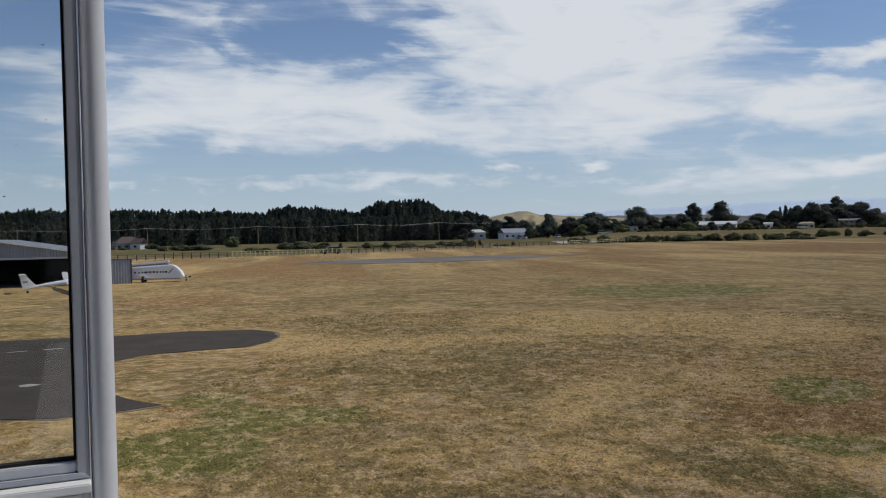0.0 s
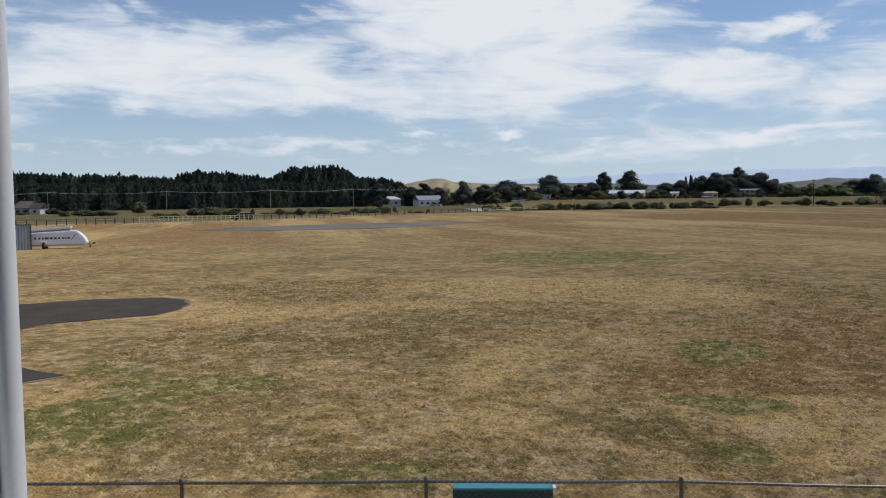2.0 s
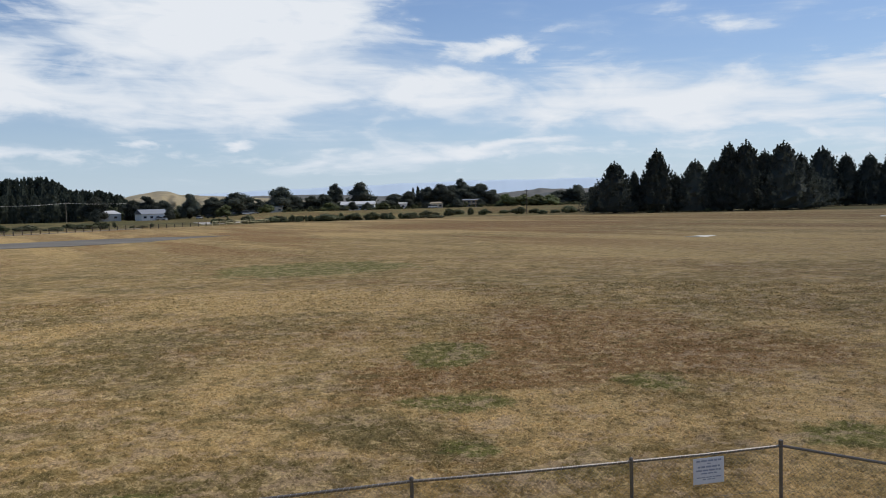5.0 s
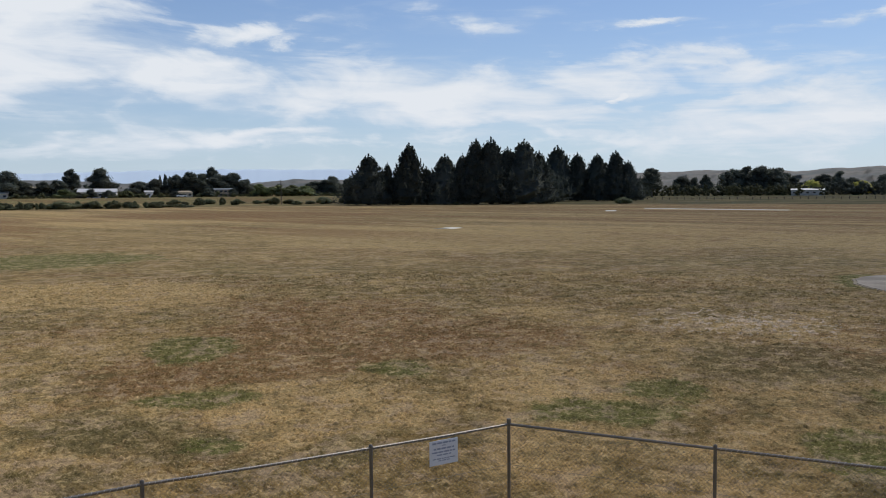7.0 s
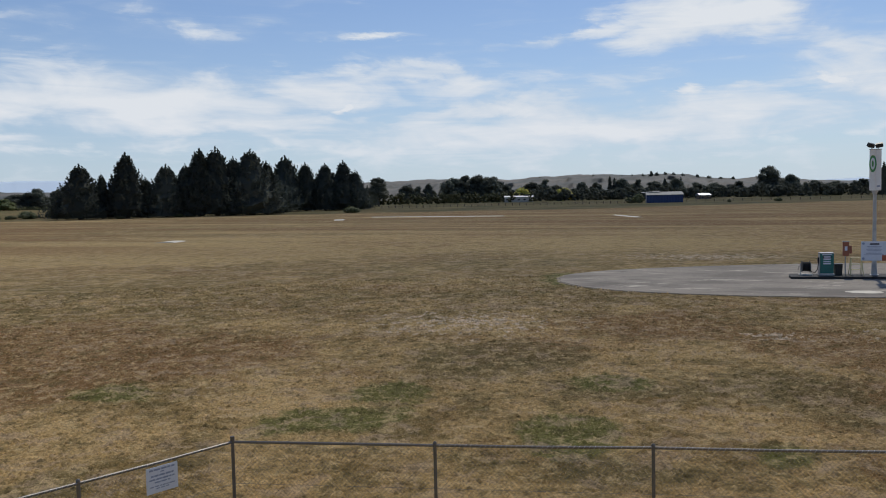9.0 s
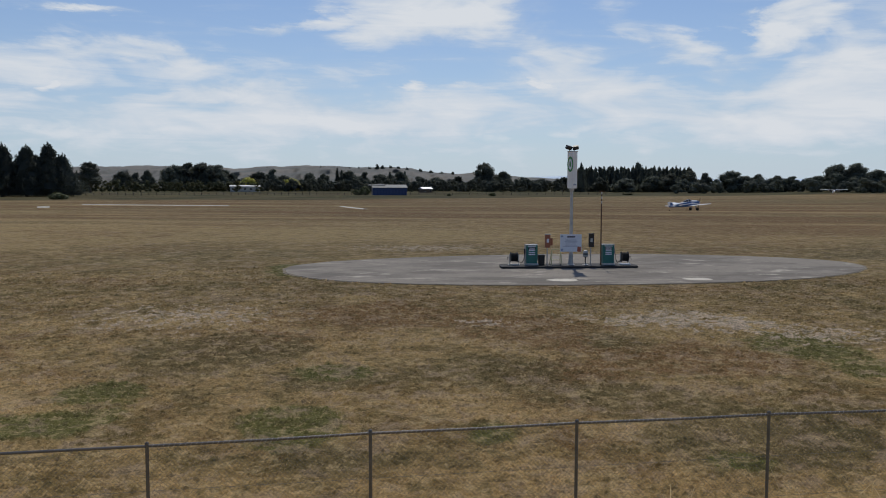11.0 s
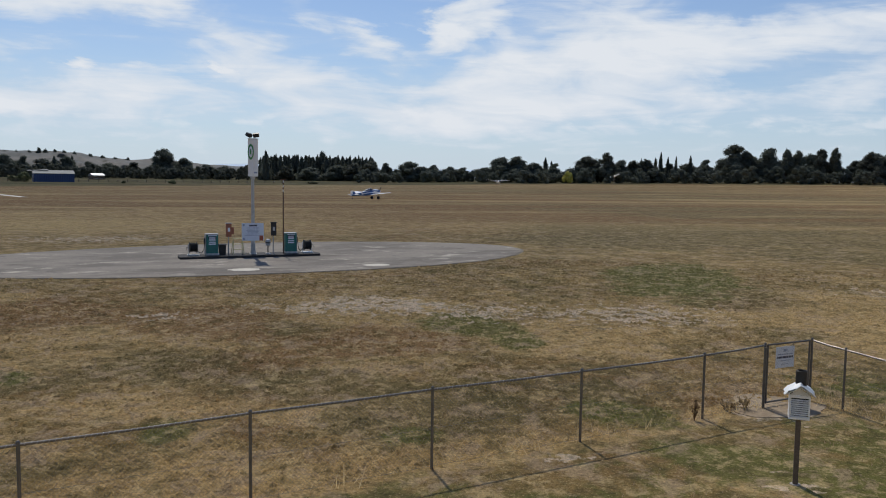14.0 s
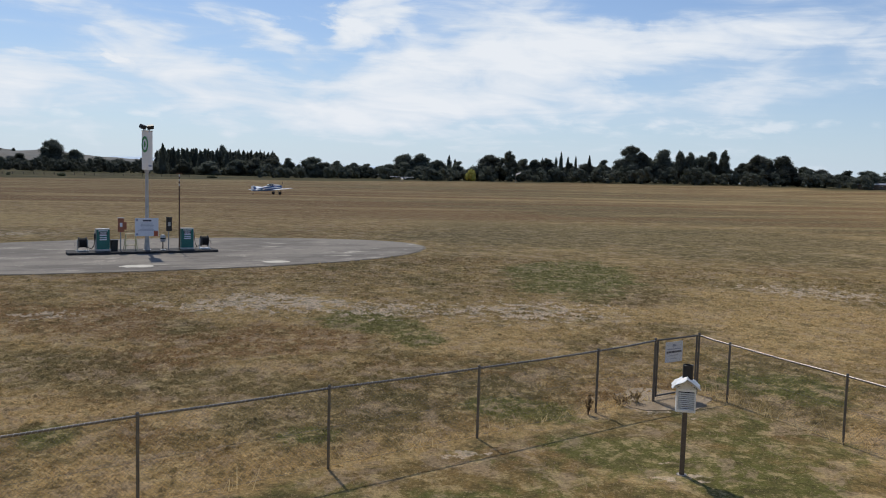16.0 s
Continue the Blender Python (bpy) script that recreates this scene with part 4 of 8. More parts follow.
def build_clubhouse():
    w = Shape()                                    # wall that the camera leans out of
    w.box(-0.16, 0.0, -3.4, -0.06, 0.0, 3.86).box(-0.16, 0.0, -3.4, -0.06, 5.4, 5.9)
    w.box(-0.16, 0.0, -9.0, -3.4, 0.0, 5.9)
    solid("wall_east", w, WALL_PAINT, "painted board wall with an open window", "wall", CORNER, kind="structure")
    w = Shape()
    w.box(-9.0, -0.06, -0.16, 0.0, 0.0, 3.966).box(-9.0, -0.06, -0.16, 0.0, 5.4, 5.9).box(-9.0, -1.42, -0.16, 0.0, 3.966, 5.4)
    solid("wall_north", w, WALL_PAINT, "painted board wall round a fixed window", "wall", CORNER, kind="structure")
    solid("wall_south", Shape().box(-9.0, -0.16, -9.0, -8.84, 0, 5.9), WALL_PAINT, "painted board back wall", "wall", CORNER, kind="structure")
    solid("wall_west", Shape().box(-9.0, -8.84, -8.84, -0.16, 0, 5.9), WALL_PAINT, "painted board side wall", "wall", CORNER, kind="structure")
    solid("floor", Shape().box(-8.84, -0.16, -8.84, -0.16, 2.75, 2.9), CARPET, "grey carpeted upper floor", "floor", CORNER, kind="structure")
    solid("ceiling", Shape().box(-8.84, -0.16, -8.84, -0.16, 5.6, 5.7), WALL_PAINT, "plain pale ceiling of the upper room", "ceiling", CORNER, kind="structure")
    solid("roof", Shape().box(-9.1, 0.08, -9.1, 0.08, 5.9, 6.02), ROOF_GREY, "flat grey iron roof over the clubhouse", "roof", CORNER, kind="structure")
    # corner window
    win = thing("window_1", "fixed window with grey frame beside a rounded corner post", "window", CORNER, kind="structure")
    post = Shape()
    ring = []
    for i in range(28):
        a = 2 * math.pi * i / 28
        ring.append((-0.0115 + 0.0205 * math.cos(a), 0.0205 * math.sin(a)))
    post.slab(ring, 0.0, 5.9)
    part("corner_post", post, ALU_WHITE, win, "rounded white corner post", smooth=True)
    part("stile", Shape().box(-0.0545, -0.0348, -0.024, 0.02, 3.80, 5.42), ALU_GREY, win, bevel=0.0015)
    part("lower_stile", Shape().box(-0.0595, -0.0465, -0.030, 0.010, 3.70, 3.9665), ALU_GREY, win, bevel=0.002)
    part("bright_joint", Shape().box(-0.0346, -0.0330, -0.0255, 0.0, 3.80, 5.42), ALU_WHITE, win, "thin bright joint strip")
    part("bottom_rail", Shape().prism([(-1.40, 4.0085), (-0.034, 4.0085), (-0.046, 4.018), (-1.40, 4.018)], -0.030, 0.018), ALU_GREY, win, bevel=0.002)
    part("sloped_bead", Shape().box(-1.40, -0.0550, -0.020, 0.013, 4.0185, 4.036), ALU_WHITE, win, bevel=0.002)
    part("sill_strip", Shape().box(-1.40, -0.034, -0.060, 0.02, 3.992, 4.007), WHITE, win, "bright white sill strip", bevel=0.002)
    gk = Shape().box(-0.0590, -0.0546, -0.009, 0.007, 4.037, 5.38).box(-1.40, -0.0590, -0.009, 0.007, 4.0365, 4.0415)
    part("gasket", gk, RUBBER, win, "black rubber glazing gasket")
    pane = part("pane", Shape().box(-1.40, -0.0570, -0.003, 0.003, 4.038, 5.39), GLASS, win, "clear pane with small specks")
    pane.visible_shadow = False
    part("sill_bracket", Shape().box(-1.40, -0.048, -0.050, 0.01, 3.967, 3.9915), WHITE_DULL, win, "weathered sill bracket", bevel=0.004)
    rings = []
    for z, g in ((3.70, 0.0), (3.94, 0.0), (3.970, 0.002), (3.988, 0.008), (3.999, 0.018), (4.005, 0.030), (4.008, 0.045)):
        ring = []
        for i in range(40):
            c, d = math.cos(2 * math.pi * i / 40), math.sin(2 * math.pi * i / 40)
            ring.append((-0.195 + (0.145 - g) * math.copysign(abs(c) ** 0.35, c), -0.230 + (0.055 - g) * math.copysign(abs(d) ** 0.45, d), z))
        rings.append(ring)
    desk = thing("control_box", "blue-grey rounded plastic box on a shelf under the window", "box", CORNER)
    part("case", Shape().loft(rings), GREY_BOX, desk, smooth=True)
    part("stalk", Shape().tube([(-0.085, -0.22, 4.000), (-0.085, -0.21, 4.022)], 0.0035, 8), BLACK, desk)
    part("wall_shelf", Shape().box(-0.45, -0.03, -0.32, -0.161, 3.65, 3.70), WALL_PAINT, desk, "plain pale shelf", bevel=0.004)
    fly = Shape()
    rs = random.Random(2)
    for i in range(12):
        x, z, r = rs.uniform(-0.20, -0.085), rs.uniform(4.3, 4.75), rs.uniform(0.0006, 0.0014)
        fly.box(x - r, x + r, -0.0042, -0.0034, z - r, z + r)
    part("dirt_specks", fly, INK, win, "small dark specks of dirt")


build_clubhouse()


# ---- chain-link fences ------------------------------------------------------
def build_fence(posts, heights, label, gate=None):
    """posts: places of the posts; heights: their tops; the wire net hangs on the far side under the rail."""
    f = thing("chain_link_fence", label, "fence", group="fences round the lawn")
    base = posts[0]
    f.location = (*base, 0)
    rel = [Vector((x - base[0], y - base[1], 0)) for x, y in posts]
    for p, h in zip(rel, heights):
        part("post", Shape().tube([p + Vector((0, 0, -0.15)), p + Vector((0, 0, h - 0.01))], 0.0225, 10), GALV, f, smooth=True)
        part("cap", Shape().lathe(((0.026, 0), (0.026, 0.02), (0.016, 0.035), (0.004, 0.04)), 10, Matrix.Translation(p + Vector((0, 0, h - 0.015)))), GALV, f, smooth=True)
    for i in range(len(rel) - 1):
        if gate == i:
            continue
        a, b = rel[i] + Vector((0, 0, heights[i] - 0.03)), rel[i + 1] + Vector((0, 0, heights[i + 1] - 0.03))
        mid = (a + b) / 2 - Vector((0, 0, 0.008))
        part("top_rail", Shape().tube([a, mid, b], 0.018, 10), GALV_TOP, f, smooth=True)
        part("lacing_wire", lacing(a, mid, b), WIRE_BRIGHT, f, "bright lacing wire wound round the rail")
        part("wire_net", net(rel[i], rel[i + 1], heights[i] - 0.05, heights[i + 1] - 0.05), WIRE, f, "chain-link wire net")
    return f


def lacing(a, mid, b, pitch=0.065, r=0.0205):
    """A thin wire wound round a top rail, which ties the net to it."""
    pts = []
    turns = max(2, int((b - a).length / pitch))
    side = (b - a).normalized().cross(Vector((0, 0, 1)))
    for i in range(turns * 8 + 1):
        t, w = i / (turns * 8), i * math.pi / 4
        base = a.lerp(mid, t * 2) if t < 0.5 else mid.lerp(b, t * 2 - 1)
        pts.append(base + side * (r * math.cos(w)) + Vector((0, 0, r * math.sin(w))))
    return Shape().tube(pts, 0.0018, 3)


def net(a, b, ha, hb, step=0.062, r=0.00065):
    s = Shape()
    d = (b - a)
    length, u = d.length, d.normalized()
    h = min(ha, hb) - 0.03
    side = Vector((-u.y, u.x, 0))
    n = int((length + h) / step)
    for k in range(n):
        for lean in (1, -1):
            t0 = k * step - h if lean > 0 else k * step
            lo, hi = 0.0, h
            x0, x1 = (t0, t0 + h) if lean > 0 else (t0, t0 - h)
            if lean > 0:
                if x0 < 0:
                    lo = -x0
                if x1 > length:
                    hi = h - (x1 - length)
            else:
                if x0 > length:
                    lo = x0 - length
                if x1 < 0:
                    hi = h + x1
            if hi - lo < 0.02:
                continue
            p = a + u * (x0 + lean * lo) + Vector((0, 0, 0.03 + lo)) + side * (0.024 + 0.002 * lean)
            q = a + u * (x0 + lean * hi) + Vector((0, 0, 0.03 + hi)) + side * (0.024 + 0.002 * lean)
            w = side * r
            e = Vector((0, 0, r)) - u * r * lean
            s.add([p + w, p - w + e, p - w - e, q + w, q - w + e, q - w - e], [(0, 1, 4, 3), (1, 2, 5, 4), (2, 0, 3, 5)])
    for z in (0.04, 0.62):
        s.tube([a + Vector((0, 0, z)) + side * 0.026, b + Vector((0, 0, z)) + side * 0.026], 0.002, 4)
    return s


FENCE_NORTH = ((-8.30, 9.94), (-5.52, 9.73), (-2.74, 9.52), (0.02, 9.31), (2.82, 9.10), (5.56, 8.89), (7.63, 8.68))
FENCE_EAST = ((7.63, 8.68), (8.91, 6.28), (10.19, 3.86), (11.48, 1.42), (12.77, -1.05), (14.07, -3.58), (15.42, -6.15), (16.16, -7.61))
FENCE_SOUTH = ((16.69, -8.80), (15.96, -9.10), (13.25, -9.80), (10.55, -10.5), (7.85, -11.2))
build_fence(FENCE_NORTH, (1.25, 1.25, 1.26, 1.285, 1.285, 1.22, 1.22), "grey galvanised chain-link fence with a pipe rail")
build_fence(FENCE_EAST[1:], (1.225, 1.25, 1.255, 1.25, 1.225, 1.215, 1.26), "grey galvanised chain-link fence beside the gate")
build_fence(FENCE_SOUTH, (1.26, 1.21, 1.21, 1.21, 1.21), "grey galvanised chain-link fence behind the weather box")
link = thing("corner_bay", "corner bay of the galvanised chain-link fence", "fence", pose(*FENCE_EAST[0], 0), "fences round the lawn")
_a, _b = Vector((0, 0, 0)), Vector((FENCE_EAST[1][0] - FENCE_EAST[0][0], FENCE_EAST[1][1] - FENCE_EAST[0][1], 0))
part("top_rail", Shape().tube([_a + Vector((0, 0, 1.19)), _b + Vector((0, 0, 1.195))], 0.018, 10), GALV_TOP, link, smooth=True)
part("wire_net", net(_a, _b, 1.19, 1.175), WIRE, link, "chain-link wire net")
part("post_tip", Shape().tube([_a + Vector((0, 0, 1.18)), _a + Vector((0, 0, 1.265))], 0.029, 10), GALV, link, smooth=True)


def build_gate():
    a, b = Vector((*FENCE_EAST[-1], 0)), Vector((*FENCE_SOUTH[0], 0))
    g = thing("gate", "galvanised pipe gate with chain-link net and a white sign", "gate", Matrix.Translation(a))
    d = b - a
    u = d.normalized()
    p, q = u * 0.07, u * (d.length - 0.07)
    for e in (p, q):
        part("upright", Shape().tube([e + Vector((0, 0, 0.08)), e + Vector((0, 0, 1.24))], 0.02, 10), GALV, g, smooth=True)
    for z in (0.10, 1.23):
        part("crossbar", Shape().tube([p + Vector((0, 0, z)), q + Vector((0, 0, z))], 0.018, 10), GALV, g, smooth=True)
    part("wire_net", net(p, q, 1.22, 1.22), WIRE, g, "chain-link wire net")
    part("hinge", Shape().tube([Vector((0, 0, 1.0)), p + Vector((0, 0, 1.0))], 0.014, 8), GALV, g)
    part("latch", Shape().tube([q + Vector((0, 0, 0.85)), d + Vector((0, 0, 0.85))], 0.012, 8), GALV, g)
    part("second_post", Shape().tube([Vector((-0.07, 0.02, -0.1)), Vector((-0.07, 0.02, 1.2))], 0.024, 10), GALV, g, smooth=True)


build_gate()


def build_sign(name, m, w, h, lines, label):
    """A small sign that hangs on a fence; lines: height from its top, length, thickness of each row of unreadable writing."""
    s = thing(name, label, "sign", m)
    part("plate", Shape().box(-w / 2, w / 2, -0.004, 0.004, -h, 0), SIGN_WHITE, s, bevel=0.002)
    for z, k, t, ink in lines:
        b = Shape()
        x, rs = -k * w / 2, random.Random(int(z * 1000))
        while x < k * w / 2 - 0.01:
            e = min(x + rs.uniform(0.03, 0.09) * w / 0.45, k * w / 2)
            b.box(x, e, -0.0065, -0.0045, -z - t, -z)
            x = e + 0.012
        part("writing", b, INK if ink else INK_BLUE, s)
    for x in (-w / 2 + 0.02, w / 2 - 0.02):
        part("tie", Shape().tube([(x, 0, -0.02), (x, 0.015, 0.05)], 0.003, 6), GALV, s)
    return s


rows = ((0.025, 0.8, 0.022, 0), (0.065, 0.12, 0.012, 0), (0.10, 0.72, 0.022, 0), (0.145, 0.82, 0.020, 0), (0.185, 0.5, 0.016, 0), (0.235, 0.78, 0.014, 0), (0.262, 0.4, 0.012, 0))
build_sign("fence_sign", pose(6.55, 8.71, 1.165, 0, 0, -4.5), 0.43, 0.325, rows, "pale warning sign with unreadable rows on the fence")
build_sign("gate_sign", pose(16.49, -8.12, 1.15, 0, 0, -67) @ pose(0, -0.05, 0), 0.50, 0.42, ((0.05, 0.2, 0.05, 0), (0.14, 0.8, 0.02, 0), (0.19, 0.86, 0.04, 1), (0.27, 0.5, 0.014, 0), (0.34, 0.4, 0.014, 0)), "white notice with dark rows hung on the gate")


def build_bench():
    """A slatted teal seat that stands with its back to the fence."""
    b = thing("bench", "teal painted timber bench beyond the fence", "bench", pose(0.98, 10.42, 0.0, 0, 0, -4.3) @ Matrix.Diagonal((1.04, 1, 1.045, 1)))
    part("top_board", Shape().box(-0.60, 0.60, -0.03, 0.19, 0.715, 0.74), TEAL_SUNLIT, b, "teal top board with sunlight put into its colour", bevel=0.006)
    for i, z in enumerate((0.612, 0.51, 0.408, 0.306)):
        part("back_slat", Shape().box(-0.60, 0.60, -0.02, 0.005, z, z + 0.100), TEAL_SHADED, b, bevel=0.003)
    for i in range(4):
        part("seat_slat", Shape().box(-0.60, 0.60, 0.06 + 0.11 * i, 0.155 + 0.11 * i, 0.42, 0.45), TEAL_SUNLIT, b, bevel=0.005)
    for x in (-0.52, 0.52):
        part("leg", Shape().box(x - 0.03, x + 0.03, 0.0065, 0.055, 0, 0.714), TEAL_SHADED, b, bevel=0.004)
        part("front_leg", Shape().box(x - 0.03, x + 0.03, 0.43, 0.48, 0, 0.415), TEAL_SHADED, b, bevel=0.004)
        part("arm", Shape().box(x - 0.03, x + 0.03, 0.06, 0.48, 0.37, 0.415), TEAL_SHADED, b, bevel=0.004)
    part("end_cap", Shape().box(0.602, 0.64, -0.035, 0.10, 0.69, 0.75), WHITE, b, "white end cap", bevel=0.005)


build_bench()


def build_weather_box():
    """A louvred instrument screen on a timber post."""
    w = thing("weather_screen", "white louvred weather box on a dark timber post", "weather box", pose(12.07, -6.31, 0, 0, 0, -112))
    part("post", Shape().box(-0.035, 0.035, -0.035, 0.035, -0.1, 1.0), WOOD, w, "dark weathered timber post", bevel=0.006)
    for x0, x1, z0, z1 in ((-0.14, 0.14, 0.99, 1.02), (-0.14, 0.14, 1.30, 1.34), (-0.14, -0.115, 1.02, 1.30), (0.115, 0.14, 1.02, 1.30)):
        part("frame_rail", Shape().box(x0, x1, -0.11, -0.10, z0, z1), WHITE, w)
    for name, x0, x1, y0, y1, z0, z1 in (("bottom_panel", -0.14, 0.14, -0.10, 0.12, 0.985, 1.0), ("side_panel", -0.14, -0.128, -0.10, 0.12, 1.0, 1.34), ("side_panel", 0.128, 0.14, -0.10, 0.12, 1.0, 1.34), ("back_panel", -0.128, 0.128, 0.108, 0.12, 1.0, 1.34)):
        part(name, Shape().box(x0, x1, y0, y1, z0, z1), WHITE, w)
    # added dark block in place of the shade behind the louvres
    part("lining", Shape().box(-0.127, 0.127, 0.0, 0.107, 1.001, 1.33), INSIDE_SHADE, w, "dark block that stands for the shade inside")
    for i in range(9):
        z = 1.030 + i * 0.030
        part("louvre", Shape().box(-0.114, 0.114, -0.012, 0.012, -0.003, 0.003, Matrix.Translation((0, -0.098, z)) @ pose(0, 0, 0, 38)), WHITE, w)
    roof = Shape().prism([(-0.19, 1.345), (0.0, 1.455), (0.19, 1.345), (0.19, 1.36), (0.0, 1.478), (-0.19, 1.36)], -0.16, 0.16)
    part("roof", roof, WHITE_DULL, w, "flaking white gabled roof", bevel=0.003)
    rr, sheet = random.Random(3), []
    for i in range(9):
        x = -0.205 + 0.41 * i / 8
        for j in range(7):
            y = -0.175 + 0.35 * j / 6
            sheet.append((x + rr.uniform(-0.012, 0.012), y + rr.uniform(-0.012, 0.012), 1.490 - 0.60 * abs(x) + rr.uniform(-0.004, 0.020) - (0.03 if i in (0, 8) else 0)))
    lower = [(x, y, z - 0.003) for x, y, z in sheet]
    quads = [(i * 7 + j, (i + 1) * 7 + j, (i + 1) * 7 + j + 1, i * 7 + j + 1) for i in range(8) for j in range(6)]
    part("cover_sheet", Shape().add(sheet, quads).add(lower, quads), WHITE, w, "crumpled white sheet tied over the roof")
    part("gable", Shape().prism([(-0.14, 1.342), (0.14, 1.342), (0.0, 1.44)], -0.105, -0.095), WHITE_DULL, w)
    part("vent_pipe", Shape().lathe(((0.078, 1.40), (0.078, 1.66), (0.072, 1.665), (0.066, 1.66), (0.066, 1.5)), 18, Matrix.Translation((0.02, 0.10, 0))), BLACK, w, "black plastic rain funnel", smooth=True)
    part("footing", Shape().slab([(0.075 * math.cos(a), 0.075 * math.sin(a)) for a in [i * math.pi / 5 for i in range(10)]], -0.05, 0.012), CONCRETE_PALE, w, "rough concrete footing")


build_weather_box()

# ---- the fuel island --------------------------------------------------------
ISLE = pose(45.15, 7.05, 0.034, 0, 0, -67.7)        # x along the island to the right, y away from the clubhouse


def on_isle(x, y=0.0, z=0.0, turn=0.0):
    return ISLE @ pose(x, y, z, 0, 0, turn)


kerb = thing("island_kerb", "low black tarred kerb island on the concrete pad", "kerb", ISLE)
part("base", Shape().slab(wobble(((-3.75, -0.55), (3.52, -0.55), (3.62, 0.0), (3.52, 1.1), (-3.65, 1.1), (-3.75, 0.3)), 0.5, 0.03, 21), 0.0, 0.11), KERB, kerb)
KERB_TOP = 0.11


def build_pump(x, flip):
    p = thing("fuel_pump", "teal fuel pump with a white display panel", "fuel pump", on_isle(x, 0.35, KERB_TOP) @ Matrix.Diagonal((0.96, 1, 0.95, 1)), "fuel pumps")
    part("plinth", Shape().box(-0.36, 0.36, -0.24, 0.24, 0, 0.10), WHITE_DULL, p, bevel=0.01)
    part("cabinet", Shape().box(-0.32, 0.32, -0.21, 0.21, 0.10, 1.12), TEAL, p, bevel=0.02)
    part("side_trim", Shape().box(-0.345 if not flip else 0.325, -0.325 if not flip else 0.345, -0.20, 0.20, 0.10, 1.10), STEEL, p, bevel=0.004)
    part("top", Shape().box(-0.345, 0.345, -0.235, 0.235, 1.12, 1.16), STEEL, p, bevel=0.012)
    part("display", Shape().box(-0.20, 0.20, -0.222, -0.212, 0.86, 1.02), BLACK, p, bevel=0.004)
    for z, h, k in ((1.04, 0.05, 0.46), (0.80, 0.07, 0.34), (0.68, 0.06, 0.34), (0.57, 0.07, 0.36)):
        part("panel", Shape().box(-k / 2, k / 2, -0.219, -0.2115, z, z + h), SIGN_WHITE, p, "pale panel with unreadable marks", bevel=0.003)
    for z in (0.885, 0.945):
        part("counter", Shape().box(-0.16, 0.16, -0.226, -0.2225, z, z + 0.035), SIGN_WHITE, p)
    s = -1 if not flip else 1
    part("nozzle_boot", Shape().box(s * 0.37 - 0.04, s * 0.37 + 0.04, -0.10, 0.06, 0.62, 0.92), BLACK, p, bevel=0.02)
    hose = [(s * 0.37, -0.12, 0.85), (s * 0.40, -0.16, 0.60), (s * 0.44, -0.15, 0.30), (s * 0.55, -0.08, 0.12), (s * 0.72, -0.02, 0.20), (s * 0.80, 0.02, 0.36)]
    part("hose", Shape().tube(hose, 0.02, 8), RUBBER, p, "black rubber hose", smooth=True)
    return p


def build_reel(x, s):
    r = thing("hose_reel", "black fuel hose wound on a steel reel", "hose reel", on_isle(x, 0.35, KERB_TOP) @ Matrix.Diagonal((0.85, 0.95, 0.95, 1)), "hose reels")
    part("stand", Shape().box(-0.34, 0.34, -0.18, 0.18, 0, 0.05).box(-0.30, -0.26, -0.03, 0.03, 0.05, 0.62).box(0.26, 0.30, -0.03, 0.03, 0.05, 0.62), WHITE_DULL if s < 0 else WHITE, r, bevel=0.006)
    turn = pose(0, 0, 0.44, 0, 90, 0)
    part("drum", Shape().lathe(((0.10, -0.20), (0.10, 0.20)), 14, turn), STEEL, r, smooth=True)
    for k in (-0.215, 0.19):
        part("flange", Shape().lathe(((0.29, k), (0.30, k + 0.012), (0.29, k + 0.025)), 20, turn), BLACK, r, smooth=True)
    for i in range(6):
        k = -0.16 + i * 0.064
        part("hose_turn", Shape().lathe(((0.12, k - 0.03), (0.235, k - 0.028), (0.25, k), (0.235, k + 0.028), (0.12, k + 0.03)), 18, turn), RUBBER, r, smooth=True)
    part("crank", Shape().tube([(s * 0.30, 0, 0.44), (s * 0.40, 0, 0.44), (s * 0.40, -0.05, 0.30), (s * 0.47, -0.05, 0.30)], 0.014, 8), BLACK, r)
    return r


build_pump(-2.05, False)
build_pump(2.08, True)
build_reel(-2.98, -1)
build_reel(3.02, 1)


def build_bin(x, y, w, h, name, material, label):
    b = thing(name, label, "bin", on_isle(x, y, KERB_TOP))
    part("tub", Shape().loft([[(sx * w * k / 2, sy * 0.20 * k, z) for sx, sy in ((-1, -1), (1, -1), (1, 1), (-1, 1))] for k, z in ((0.88, 0), (1, h - 0.05))]), material, b, bevel=0.012)
    part("lid", Shape().box(-w / 2 - 0.02, w / 2 + 0.02, -0.22, 0.22, h - 0.05, h), material, b, bevel=0.015)


build_bin(-1.52, 0.3, 0.33, 0.56, "rubbish_bin", BLACK, "black plastic rubbish bin beside the pump")


